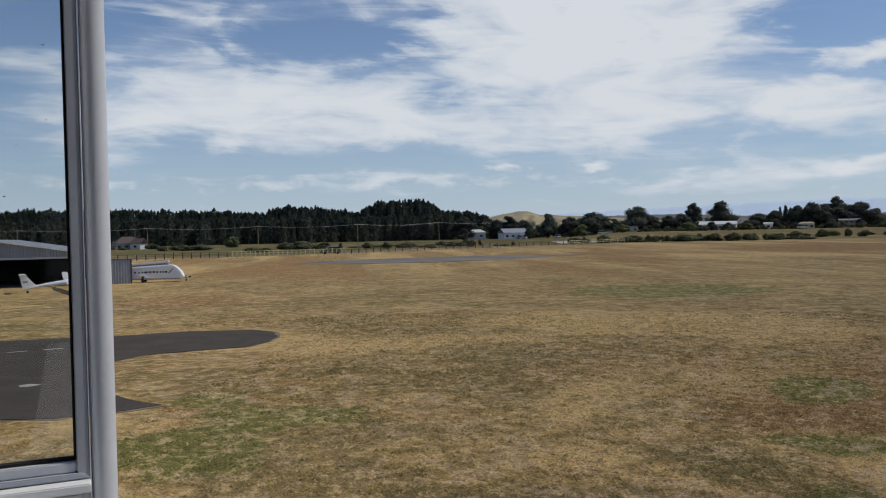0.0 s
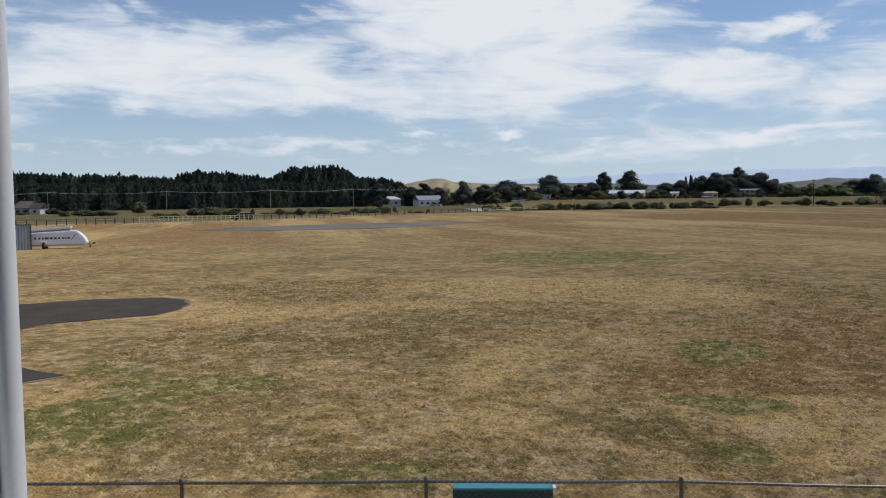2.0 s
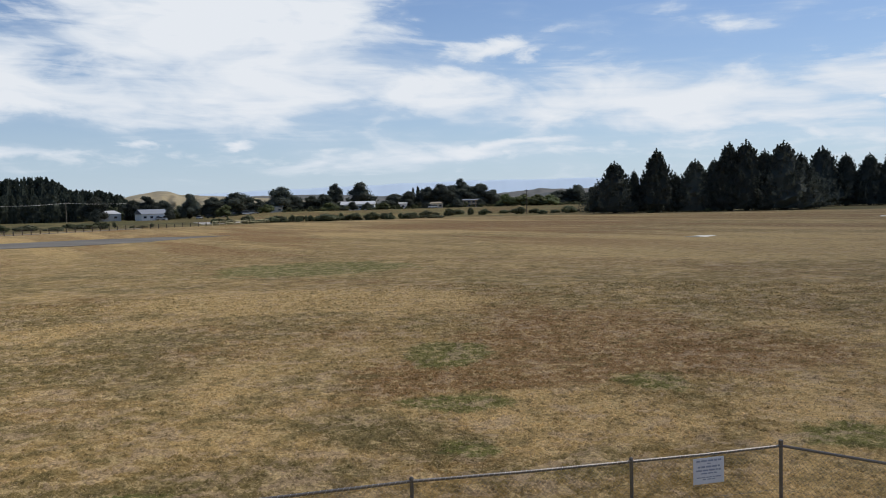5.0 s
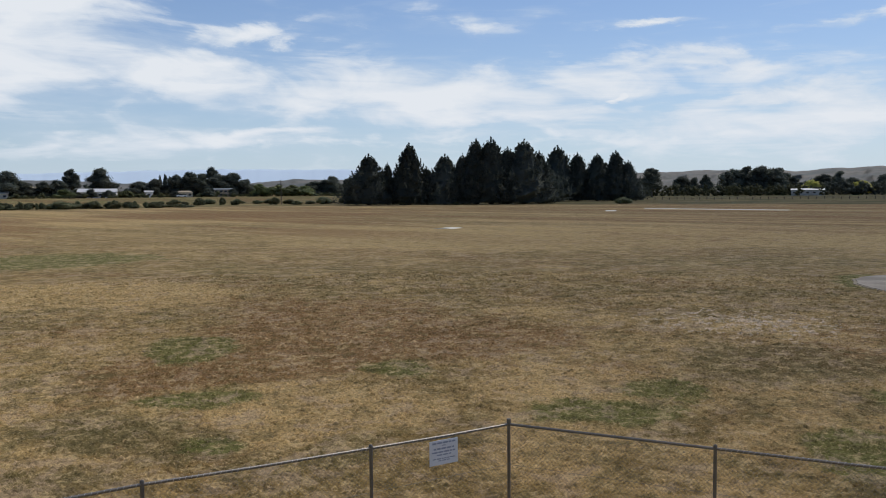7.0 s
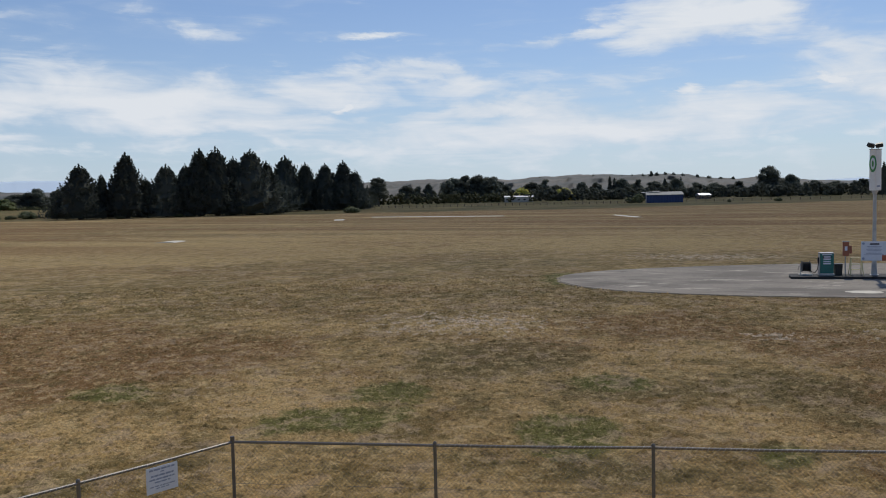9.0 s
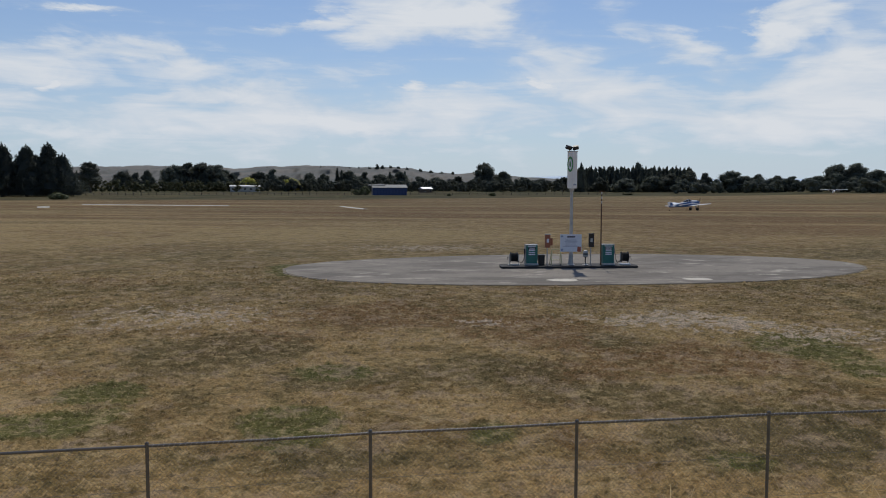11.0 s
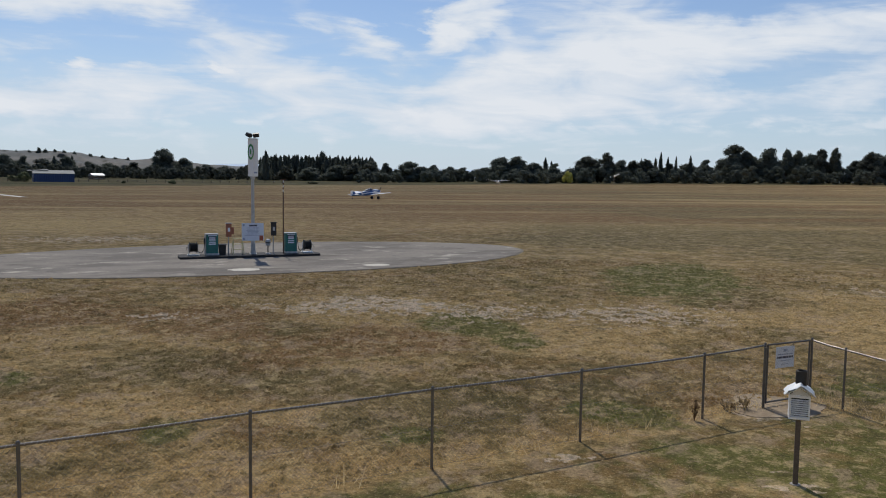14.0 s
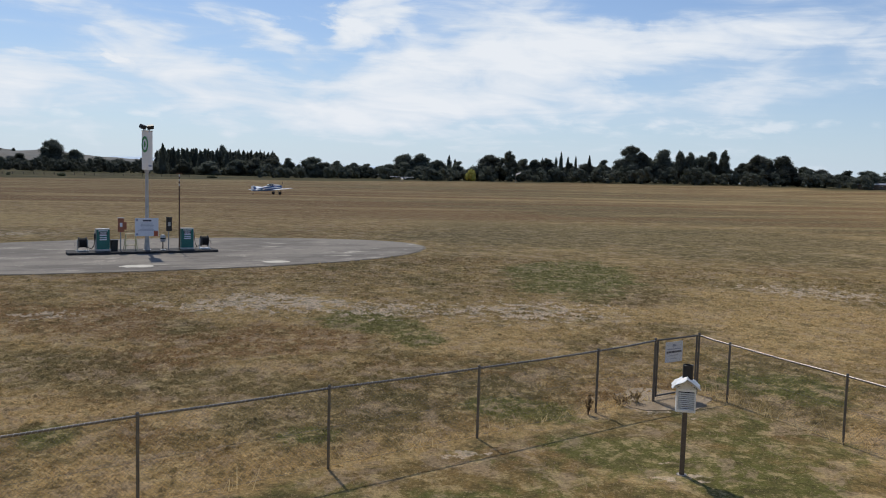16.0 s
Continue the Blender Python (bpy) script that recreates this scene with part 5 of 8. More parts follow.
def build_pole_sign():
    """The tall lit sign: a tapering steel pole, a three-sided lantern with a round emblem, two floodlights."""
    p = thing("pole_sign", "tall grey pole with a white three-sided sign", "sign pole", on_isle(0.08, 0.30, KERB_TOP) @ Matrix.Diagonal((1, 1, 1.012, 1)))
    part("foot", Shape().lathe(((0.20, 0), (0.20, 0.03), (0.14, 0.05), (0.10, 0.8), (0.095, 1.2)), 14), STEEL, p, "flared pole foot", smooth=True)
    part("pole", Shape().tube([(0, 0, 1.2), (0, 0, 4.05)], [0.095, 0.075], 14), STEEL, p, "grey painted steel pole", smooth=True)
    part("collar", Shape().lathe(((0.08, 3.82), (0.14, 3.98), (0.14, 4.02)), 14), STEEL, p, smooth=True)
    tri = [(0.27, -0.10), (-0.02, -0.24), (-0.26, -0.06), (-0.20, 0.18), (0.10, 0.28)]
    part("lantern", Shape().slab(tri, 4.02, 5.93), WHITE, p, "white sign box", bevel=0.02)
    part("lantern_edge", Shape().slab([(x * 1.04, y * 1.04) for x, y in tri], 5.931, 5.97), STEEL, p)
    m = pose(-0.12, -0.145, 5.28, 90, 0, -37)
    ring = [(0.17 * math.cos(a), 0.40 * math.sin(a)) for a in [i * math.pi / 16 for i in range(32)]]
    part("emblem", Shape().slab(ring, 0.012, 0.024, m), GREEN_LOGO, p, "dark green oval emblem")
    part("emblem_core", Shape().slab([(x * 0.62, y * 0.7) for x, y in ring], 0.025, 0.030, m), SIGN_WHITE, p)
    part("emblem_mark", Shape().slab([(x * 0.26, y * 0.38) for x, y in ring], 0.031, 0.035, m), GREEN_LOGO, p)
    part("lower_mark", Shape().box(0.04, 0.22, -0.003, 0.003, 4.18, 4.26, pose(0.0, -0.238, 0, 0, 0, 26)), INK_BLUE, p)
    for x, t in ((-0.20, 22), (0.17, -18)):
        f = part("floodlight", Shape().box(-0.16, 0.16, -0.10, 0.10, -0.09, 0.10, Matrix.Translation((x, -0.05, 6.14)) @ pose(0, 0, 0, 25, t / 2, t)), BLACK, p, "black floodlight", bevel=0.02)
        part("bracket", Shape().tube([(x * 0.6, 0, 5.95), (x, -0.02, 6.1)], 0.02, 6), BLACK, p)


build_pole_sign()


def build_board():
    b = thing("notice_board", "pale notice board with unreadable rows under the pole sign", "notice board", on_isle(0.03, 0.10, KERB_TOP + 0.14))
    part("board", Shape().box(-0.58, 0.57, -0.015, 0.015, 0.58, 1.50), SIGN_WHITE, b, bevel=0.006)
    part("heading", Shape().box(-0.20, 0.22, -0.02, -0.0155, 1.33, 1.41), INK, b, "dark unreadable heading")
    rs = random.Random(4)
    for i in range(7):
        k = rs.uniform(0.55, 0.9)
        part("writing", Shape().box(-0.5 * k, 0.5 * k, -0.019, -0.0155, 1.24 - i * 0.065, 1.262 - i * 0.065), INK_BLUE, b)
    part("red_square", Shape().box(0.34, 0.54, -0.021, -0.0155, 0.58, 0.84), ORANGE_RED, b, "small red square notice")
    for x, z in ((-0.48, 1.40), (-0.48, 0.68)):
        part("round_mark", Shape().lathe(((0.06, 0), (0.06, 0.004)), 14, Matrix.Translation((x, -0.0155, z)) @ pose(0, 0, 0, 90)), INK_BLUE, b)
    for x in (-0.45, 0.45):
        part("stay", Shape().tube([(x, 0.02, 1.0), (0, 0.14, 1.0)], 0.015, 6), STEEL, b)


build_board()


def build_extinguisher_post(x, material, label, tall, extra):
    e = thing("extinguisher_box" if extra else "switch_box", label, "box", on_isle(x, 0.30, KERB_TOP))
    part("pole", Shape().tube([(0, 0.06, 0), (0, 0.06, tall)], 0.028, 8), STEEL, e, smooth=True)
    part("case", Shape().box(-0.14, 0.14, -0.10, 0.02, tall - 0.72, tall - 0.03), material, e, bevel=0.015)
    part("hood", Shape().box(-0.155, 0.155, -0.115, 0.03, tall - 0.03, tall + 0.01), WHITE_DULL if extra else BLACK, e, bevel=0.006)
    part("face", Shape().box(-0.06, 0.06, -0.107, -0.1015, tall - 0.45, tall - 0.25), SIGN_WHITE if extra else STEEL, e)
    if extra:
        part("side_case", Shape().box(0.155, 0.27, -0.06, 0.04, tall - 0.60, tall - 0.22), RED, e, bevel=0.01)


build_extinguisher_post(-1.19, RED, "dark red extinguisher box on a thin post", 1.65, True)
build_extinguisher_post(1.17, BLACK, "black switch box on a thin steel post", 1.67, False)


def build_tank_post():
    t = thing("dip_post", "short post with a steel cup in the fuel island", "post", on_isle(0.86, 0.25, KERB_TOP))
    part("stem", Shape().tube([(0, 0, 0), (0, 0, 0.42)], 0.03, 8), BLACK, t, smooth=True)
    part("foot", Shape().lathe(((0.16, 0), (0.16, 0.03), (0.05, 0.05)), 12), WHITE_DULL, t)
    part("cup", Shape().lathe(((0.10, 0.42), (0.135, 0.46), (0.135, 0.70), (0.10, 0.76), (0.03, 0.78)), 14), STEEL, t, smooth=True)
    part("band", Shape().lathe(((0.138, 0.55), (0.138, 0.62)), 14), BLACK, t, smooth=True)


build_tank_post()


def build_ladder():
    l = thing("step_ladder", "pale yellow folding step ladder on the island", "ladder", on_isle(-0.70, 0.40, KERB_TOP) @ Matrix.Diagonal((0.95, 1.0, 1.15, 1)))
    for x in (-0.24, 0.24):
        part("rail", Shape().tube([(x * 1.25, -0.24, 0), (x, -0.03, 0.70)], 0.026, 6), YELLOW, l)
        part("rear_leg", Shape().tube([(x * 1.25, 0.28, 0), (x, 0.03, 0.70)], 0.024, 6), YELLOW, l)
    for z, k in ((0.22, 1.17), (0.45, 1.09)):
        part("tread", Shape().box(-0.24 * k, 0.24 * k, -0.20 + z * 0.3 - 0.05, -0.20 + z * 0.3 + 0.05, z, z + 0.025), YELLOW, l, bevel=0.004)
    part("top_step", Shape().box(-0.26, 0.26, -0.07, 0.07, 0.70, 0.73), YELLOW, l, bevel=0.006)


build_ladder()


def build_vent_mast():
    v = thing("vent_mast", "thin rusty vent mast with a banded tip", "mast", on_isle(1.69, 0.25, KERB_TOP) @ Matrix.Diagonal((1, 1, 1.018, 1)))
    part("tube", Shape().tube([(0, 0, 0), (0, 0, 3.1)], 0.034, 8), RUST, v, smooth=True)
    for i in range(6):
        z = 3.1 + i * 0.12
        part("band", Shape().tube([(0, 0, z), (0, 0, z + 0.12)], 0.032, 8), WHITE_DULL if i % 2 else RUST, v, smooth=True)
    part("cap", Shape().box(-0.15, 0.15, -0.03, 0.03, 3.82, 3.88), RUST, v, bevel=0.006)


build_vent_mast()


# ---- aircraft ---------------------------------------------------------------
def aerofoil(chord, thick, n=9):
    """Points round a wing section, nose at y = 0, tail at y = -chord."""
    top = [(-chord * t, thick * (1.5 * math.sqrt(t + 0.0001) * (1 - t) + 0.02)) for t in [i / n for i in range(n + 1)]]
    return top + [(y, -0.35 * z) for y, z in top[-2:0:-1]]


def wing(stations):
    """stations: x, y of the nose, z, chord, thickness."""
    return Shape().loft([[(x, y + dy, z + dz) for dy, dz in aerofoil(c, t)] for x, y, z, c, t in stations])


def oval(y, w, h, zc, n=14, square=2.3):
    out = []
    for i in range(n):
        a = 2 * math.pi * i / n
        c, s = math.cos(a), math.sin(a)
        k = (abs(c) ** square + abs(s) ** square) ** (-1 / square)
        out.append((w * c * k, y, zc + h * s * k))
    return out


def wheel(parent, x, y, r, w, name="wheel"):
    m = Matrix.Translation((x, y, r)) @ pose(0, 0, 0, 0, 90, 0)
    q = part(name, Shape().lathe(((r * 0.55, -w / 2), (r * 0.9, -w / 2), (r, -w * 0.25), (r, w * 0.25), (r * 0.9, w / 2), (r * 0.55, w / 2)), 18, m), RUBBER, parent, smooth=True)
    part("hub", Shape().lathe(((r * 0.54, -w * 0.42), (r * 0.54, w * 0.42)), 12, m), STEEL, q, smooth=True)


def build_topdresser():
    """A low-wing tail-dragger with a humped cockpit; nose along +y, tail on the ground."""
    a = thing("crop_plane", "blue and white low-wing crop plane taxiing on turf", "aircraft", pose(154.0, 4.6, float(ground_height(154.0, 4.6)), 0, 0, -139) @ Matrix.Diagonal((0.9, 0.9, 0.84, 1)))
    t = pose(0, 0, 0, 6.5)                         # sits back on its tail wheel
    body = [oval(2.75, 0.16, 0.16, 1.34), oval(2.62, 0.40, 0.40, 1.33), oval(1.7, 0.46, 0.48, 1.34), oval(1.0, 0.48, 0.56, 1.36), oval(0.2, 0.48, 0.58, 1.36),
            oval(-0.9, 0.42, 0.50, 1.36), oval(-2.4, 0.28, 0.34, 1.34), oval(-3.9, 0.12, 0.20, 1.36), oval(-4.35, 0.05, 0.14, 1.38)]
    part("fuselage", Shape().loft(body, True, t), PLANE_BLUE, a, "blue fuselage", smooth=True)
    spine = [oval(2.2, 0.30, 0.20, 1.66), oval(1.2, 0.34, 0.24, 1.76), oval(-0.9, 0.30, 0.16, 1.80), oval(-2.4, 0.19, 0.10, 1.64), oval(-3.6, 0.10, 0.06, 1.53)]
    part("spine", Shape().loft(spine, True, t), PLANE_WHITE, a, "white top decking", smooth=True)
    for s in (-1, 1):
        st = Shape().add([(s * 0.485, 1.6, 1.26), (s * 0.485, 1.6, 1.40), (s * 0.50, 0.0, 1.36), (s * 0.50, 0.0, 1.50), (s * 0.34, -2.2, 1.34), (s * 0.34, -2.2, 1.44)], [(0, 1, 3, 2), (2, 3, 5, 4)], t)
        part("stripe", st, PLANE_WHITE, a)
        part("letter_bar", Shape().box(s * 0.33 - 0.012, s * 0.33 + 0.012, -2.1, -1.2, 1.22, 1.50, t), PLANE_WHITE, a, "plain bar of registration marks")
    canopy = [oval(0.95, 0.26, 0.10, 1.90), oval(0.62, 0.35, 0.27, 1.98), oval(0.05, 0.36, 0.30, 2.00), oval(-0.45, 0.32, 0.24, 1.96), oval(-0.9, 0.2, 0.10, 1.9)]
    part("canopy", Shape().loft(canopy, True, t), WINDOW_DARK, a, "dark cockpit glazing", smooth=True)
    for y in (0.62, 0.05, -0.45):
        k = {0.62: (0.36, 0.28, 1.98), 0.05: (0.37, 0.31, 2.00), -0.45: (0.33, 0.25, 1.96)}[y]
        part("canopy_frame", Shape().loft([oval(y - 0.03, *k), oval(y + 0.03, *k)], True, t), PLANE_WHITE, a, smooth=True)
    for s in (-1, 1):
        part("wing", Shape().add(*(lambda q: (q.v, q.f))(wing([(s * 0.44, 1.35, 0.98, 1.75, 0.17), (s * 2.6, 1.35, 1.16, 1.70, 0.16), (s * 5.3, 1.30, 1.42, 1.55, 0.12), (s * 5.5, 1.05, 1.44, 1.1, 0.06)])), t), PLANE_WHITE, a, "white wing", smooth=True)
        part("wing_strut", Shape().tube([(s * 0.42, 0.6, 1.72), (s * 2.7, 0.75, 1.30)], 0.035, 8, True, t), PLANE_WHITE, a)
        part("tailplane", Shape().add(*(lambda q: (q.v, q.f))(wing([(s * 0.05, -3.35, 1.46, 0.95, 0.05), (s * 1.45, -3.50, 1.46, 0.75, 0.04)])), t), PLANE_WHITE, a, smooth=True)
        part("main_leg", Shape().tube([(s * 0.45, 1.35, 0.95), (s * 0.95, 1.45, 0.34)], [0.06, 0.04], 8), PLANE_BLUE, a)
        wheel(a, s * 1.02, 1.45, 0.34, 0.22)
    fin = [(-3.15, 1.45), (-3.65, 2.15), (-3.95, 2.32), (-4.55, 2.28), (-4.62, 1.3), (-4.30, 1.25)]
    part("fin", Shape().loft([[(x * 0.5, y, z) for y, z in fin] for x in (-0.07, 0.07)], True, t), PLANE_WHITE, a, "white fin and rudder")
    part("fin_flash", Shape().loft([[(x * 0.5, y, z) for y, z in ((-3.25, 1.55), (-3.7, 2.1), (-4.1, 2.1), (-4.0, 1.5))] for x in (-0.085, 0.085)], True, t), PLANE_BLUE, a)
    part("tail_leg", Shape().tube([(0, -4.05, 0.80), (0, -4.30, 0.14)], 0.03, 8), STEEL, a)
    wheel(a, 0, -4.32, 0.13, 0.09, "tail_wheel")
    part("spinner", Shape().lathe(((0.17, 0), (0.15, 0.12), (0.08, 0.25), (0.01, 0.31)), 14, t @ pose(0, 2.75, 1.34, -90)), PLANE_WHITE, a, smooth=True)
    for k in (20, 200):
        part("propeller_blade", Shape().box(-0.05, 0.05, -0.012, 0.012, 0.12, 1.05, t @ Matrix.Translation((0, 2.86, 1.34)) @ pose(0, 0, 0, 0, k, 12)), BLACK, a, bevel=0.008)
    part("exhaust", Shape().tube([(0.42, 2.0, 1.05), (0.50, 1.6, 0.92)], 0.05, 8, True, t), RUST, a)


build_topdresser()


def build_high_wing():
    a = thing("high_wing_plane", "small white high-wing aeroplane parked on turf", "aircraft", polar(96.8, 400, 6))
    body = [oval(2.3, 0.3, 0.3, 1.2), oval(2.0, 0.5, 0.45, 1.25), oval(0.8, 0.55, 0.65, 1.45), oval(-0.6, 0.5, 0.6, 1.45), oval(-2.5, 0.25, 0.3, 1.45), oval(-4.6, 0.07, 0.15, 1.5)]
    part("fuselage", Shape().loft(body), PLANE_WHITE, a, smooth=True)
    part("windows", Shape().loft([oval(1.0, 0.52, 0.22, 1.85), oval(-0.5, 0.50, 0.22, 1.85)]), WINDOW_DARK, a, "dark cabin windows", smooth=True)
    for s in (-1, 1):
        part("wing", wing([(s * 0.1, 1.0, 2.15, 1.6, 0.16), (s * 3.0, 1.0, 2.22, 1.6, 0.15), (s * 5.5, 0.8, 2.30, 1.15, 0.1)]), PLANE_WHITE, a, smooth=True)
        part("wing_strut", Shape().tube([(s * 0.5, 0.3, 1.0), (s * 2.6, 0.4, 2.16)], 0.035, 6), PLANE_WHITE, a)
        part("tailplane", wing([(s * 0.05, -3.9, 1.6, 0.9, 0.05), (s * 1.7, -4.0, 1.6, 0.7, 0.04)]), PLANE_WHITE, a, smooth=True)
        part("main_leg", Shape().tube([(s * 0.4, -0.2, 0.95), (s * 1.2, -0.3, 0.25)], 0.04, 6), PLANE_WHITE, a)
        wheel(a, s * 1.25, -0.3, 0.22, 0.14)
    part("fin", Shape().loft([[(x, y, z) for y, z in ((-3.6, 1.6), (-4.3, 2.6), (-4.8, 2.6), (-4.9, 1.5))] for x in (-0.04, 0.04)]), PLANE_BLUE, a)
    wheel(a, 0, 1.7, 0.19, 0.12, "nose_wheel")
    part("nose_leg", Shape().tube([(0, 1.7, 0.9), (0, 1.7, 0.3)], 0.04, 6), STEEL, a)
    part("spinner", Shape().lathe(((0.18, 0), (0.1, 0.18), (0.01, 0.25)), 10, pose(0, 2.3, 1.2, -90)), STEEL, a, smooth=True)


build_high_wing()


# ---- hangar, glider, trailer ------------------------------------------------
def corrugated(x0, x1, z0, top, y, pitch=0.25, depth=0.035):
    """Ribbed sheet in the plane y, from z0 up to the line top(x)."""
    s, n = Shape(), max(2, int((x1 - x0) / (pitch / 4)))
    prof = (0, 1, 1, 0)
    v = []
    for i in range(n + 1):
        x = x0 + (x1 - x0) * i / n
        d = y - depth * prof[i % 4]
        v += [(x, d, z0), (x, d, top(x))]
    return s.add(v, [(2 * i, 2 * i + 2, 2 * i + 3, 2 * i + 1) for i in range(n)])


def build_hangar():
    # right-hand front corner at the origin, the front runs along -x
    h = thing("hangar", "low grey corrugated iron hangar with open front", "hangar", pose(-36.7, 81.6, 0, 0, 0, 24))
    width, ridge, eave, deep = 24.0, 4.45, 2.45, 16.0
    top = lambda x: eave + (ridge - eave) * (1 - abs(-x - width / 2) / (width / 2))
    part("front_gable", corrugated(-width, -2.6, 2.78, top, 0.0), CORRUGATED, h, "grey corrugated gable sheeting")
    part("front_panel", corrugated(-2.6, 0, 0.0, lambda x: 2.36, -0.02), CORRUGATED, h, "grey corrugated end panel")
    part("side_wall", Shape().box(-2.58, -2.5, 0.03, deep, 0, top(-2.5) - 0.02), CORRUGATED, h)
    part("far_side_wall", Shape().box(-width, -width + 0.08, 0.03, deep, 0, eave), CORRUGATED, h)
    # back wall in the near-black tone, for the shade in the open hangar
    part("back_wall", Shape().prism([(-width, 0), (-2.5, 0), (-2.5, top(-2.5)), (-width / 2, ridge), (-width, eave)], deep, deep + 0.1), INSIDE_SHADE, h)
    part("floor", Shape().box(-width, -2.6, 0.05, deep, -0.05, 0.03), CONCRETE, h)
    for s, x0, x1 in ((1, -width / 2, -2.25), (-1, -width / 2, -width - 0.35)):
        z = lambda x: eave + 0.06 + (ridge - eave) * (1 - abs(-x - width / 2) / (width / 2))
        part("roof", Shape().add([(x0, -0.4, z(x0)), (x1, -0.4, z(x1)), (x1, deep + 0.3, z(x1)), (x0, deep + 0.3, z(x0)), (x0, -0.4, z(x0) + 0.09), (x1, -0.4, z(x1) + 0.09), (x1, deep + 0.3, z(x1) + 0.09), (x0, deep + 0.3, z(x0) + 0.09)],
             [(0, 1, 2, 3), (4, 7, 6, 5), (0, 4, 5, 1), (1, 5, 6, 2), (2, 6, 7, 3), (3, 7, 4, 0)]), ROOF_GREY, h)
        part("bargeboard", Shape().add([(x0, -0.46, z(x0) - 0.12), (x1, -0.46, z(x1) - 0.12), (x1, -0.41, z(x1) - 0.12), (x0, -0.41, z(x0) - 0.12), (x0, -0.46, z(x0) + 0.11), (x1, -0.46, z(x1) + 0.11), (x1, -0.41, z(x1) + 0.11), (x0, -0.41, z(x0) + 0.11)],
             [(0, 1, 2, 3), (4, 7, 6, 5), (0, 4, 5, 1), (1, 5, 6, 2), (2, 6, 7, 3), (3, 7, 4, 0)]), WHITE, h, "white bargeboard")
    part("door_beam", Shape().box(-width, -2.6, -0.10, 0.06, 2.66, 2.84), WHITE_DULL, h, "pale door track beam")
    part("corner_post", Shape().box(-0.06, 0.06, -0.08, -0.04, 0, 2.44), WOOD, h)
    part("panel_cap", Shape().box(-2.6, 0.0, -0.075, -0.005, 2.361, 2.42), WOOD, h, "dark cap rail")


build_hangar()


def build_glider():
    g = thing("glider", "white glider with a T tail before the hangar", "glider", pose(-40.2, 69.4, 0, 0, 0, -58))
    # nose along +y
    body = [oval(6.4, 0.05, 0.05, 0.62), oval(6.0, 0.22, 0.24, 0.74), oval(5.0, 0.31, 0.40, 0.76), oval(3.8, 0.30, 0.40, 0.80), oval(2.6, 0.18, 0.24, 0.74), oval(1.4, 0.12, 0.14, 0.66), oval(0.0, 0.08, 0.10, 0.44)]
    part("fuselage", Shape().loft(body), GEL_WHITE, g, smooth=True)
    part("canopy", Shape().loft([oval(5.7, 0.14, 0.10, 0.98), oval(5.0, 0.25, 0.24, 1.04), oval(4.2, 0.24, 0.22, 1.06), oval(3.8, 0.12, 0.08, 1.1)]), WINDOW_DARK, g, "dark canopy", smooth=True)
    part("fin", Shape().loft([[(x, y, z) for y, z in ((0.62, 0.55), (-0.22, 1.52), (-0.72, 1.52), (-0.46, 0.36), (0.0, 0.34))] for x in (-0.05, 0.05)]), GEL_WHITE, g, "white fin with plain bars", bevel=0.02)
    part("fin_bar", Shape().box(-0.055, 0.055, -0.46, -0.06, 0.84, 1.04), INK_BLUE, g)
    for s in (-1, 1):
        part("tailplane", wing([(s * 0.02, -0.12, 1.55, 0.66, 0.06), (s * 1.35, -0.26, 1.57, 0.44, 0.04)]), GEL_WHITE, g, smooth=True)
    part("wing", wing([(-0.25, 3.75, 0.92, 0.95, 0.12), (-4.0, 3.7, 1.12, 0.8, 0.09), (-7.5, 3.5, 1.4, 0.42, 0.05)]), GEL_WHITE, g, smooth=True)
    part("lower_wing", wing([(0.25, 3.75, 0.90, 0.95, 0.12), (4.0, 3.7, 0.58, 0.8, 0.09), (7.5, 3.5, 0.22, 0.42, 0.05)]), GEL_WHITE, g, smooth=True)
    wheel(g, 0, 4.1, 0.2, 0.12)
    wheel(g, 0, -0.1, 0.1, 0.06, "tail_wheel")
    part("tail_fork", Shape().tube([(0, -0.1, 0.40), (0, -0.1, 0.12)], 0.02, 6), STEEL, g)


build_glider()


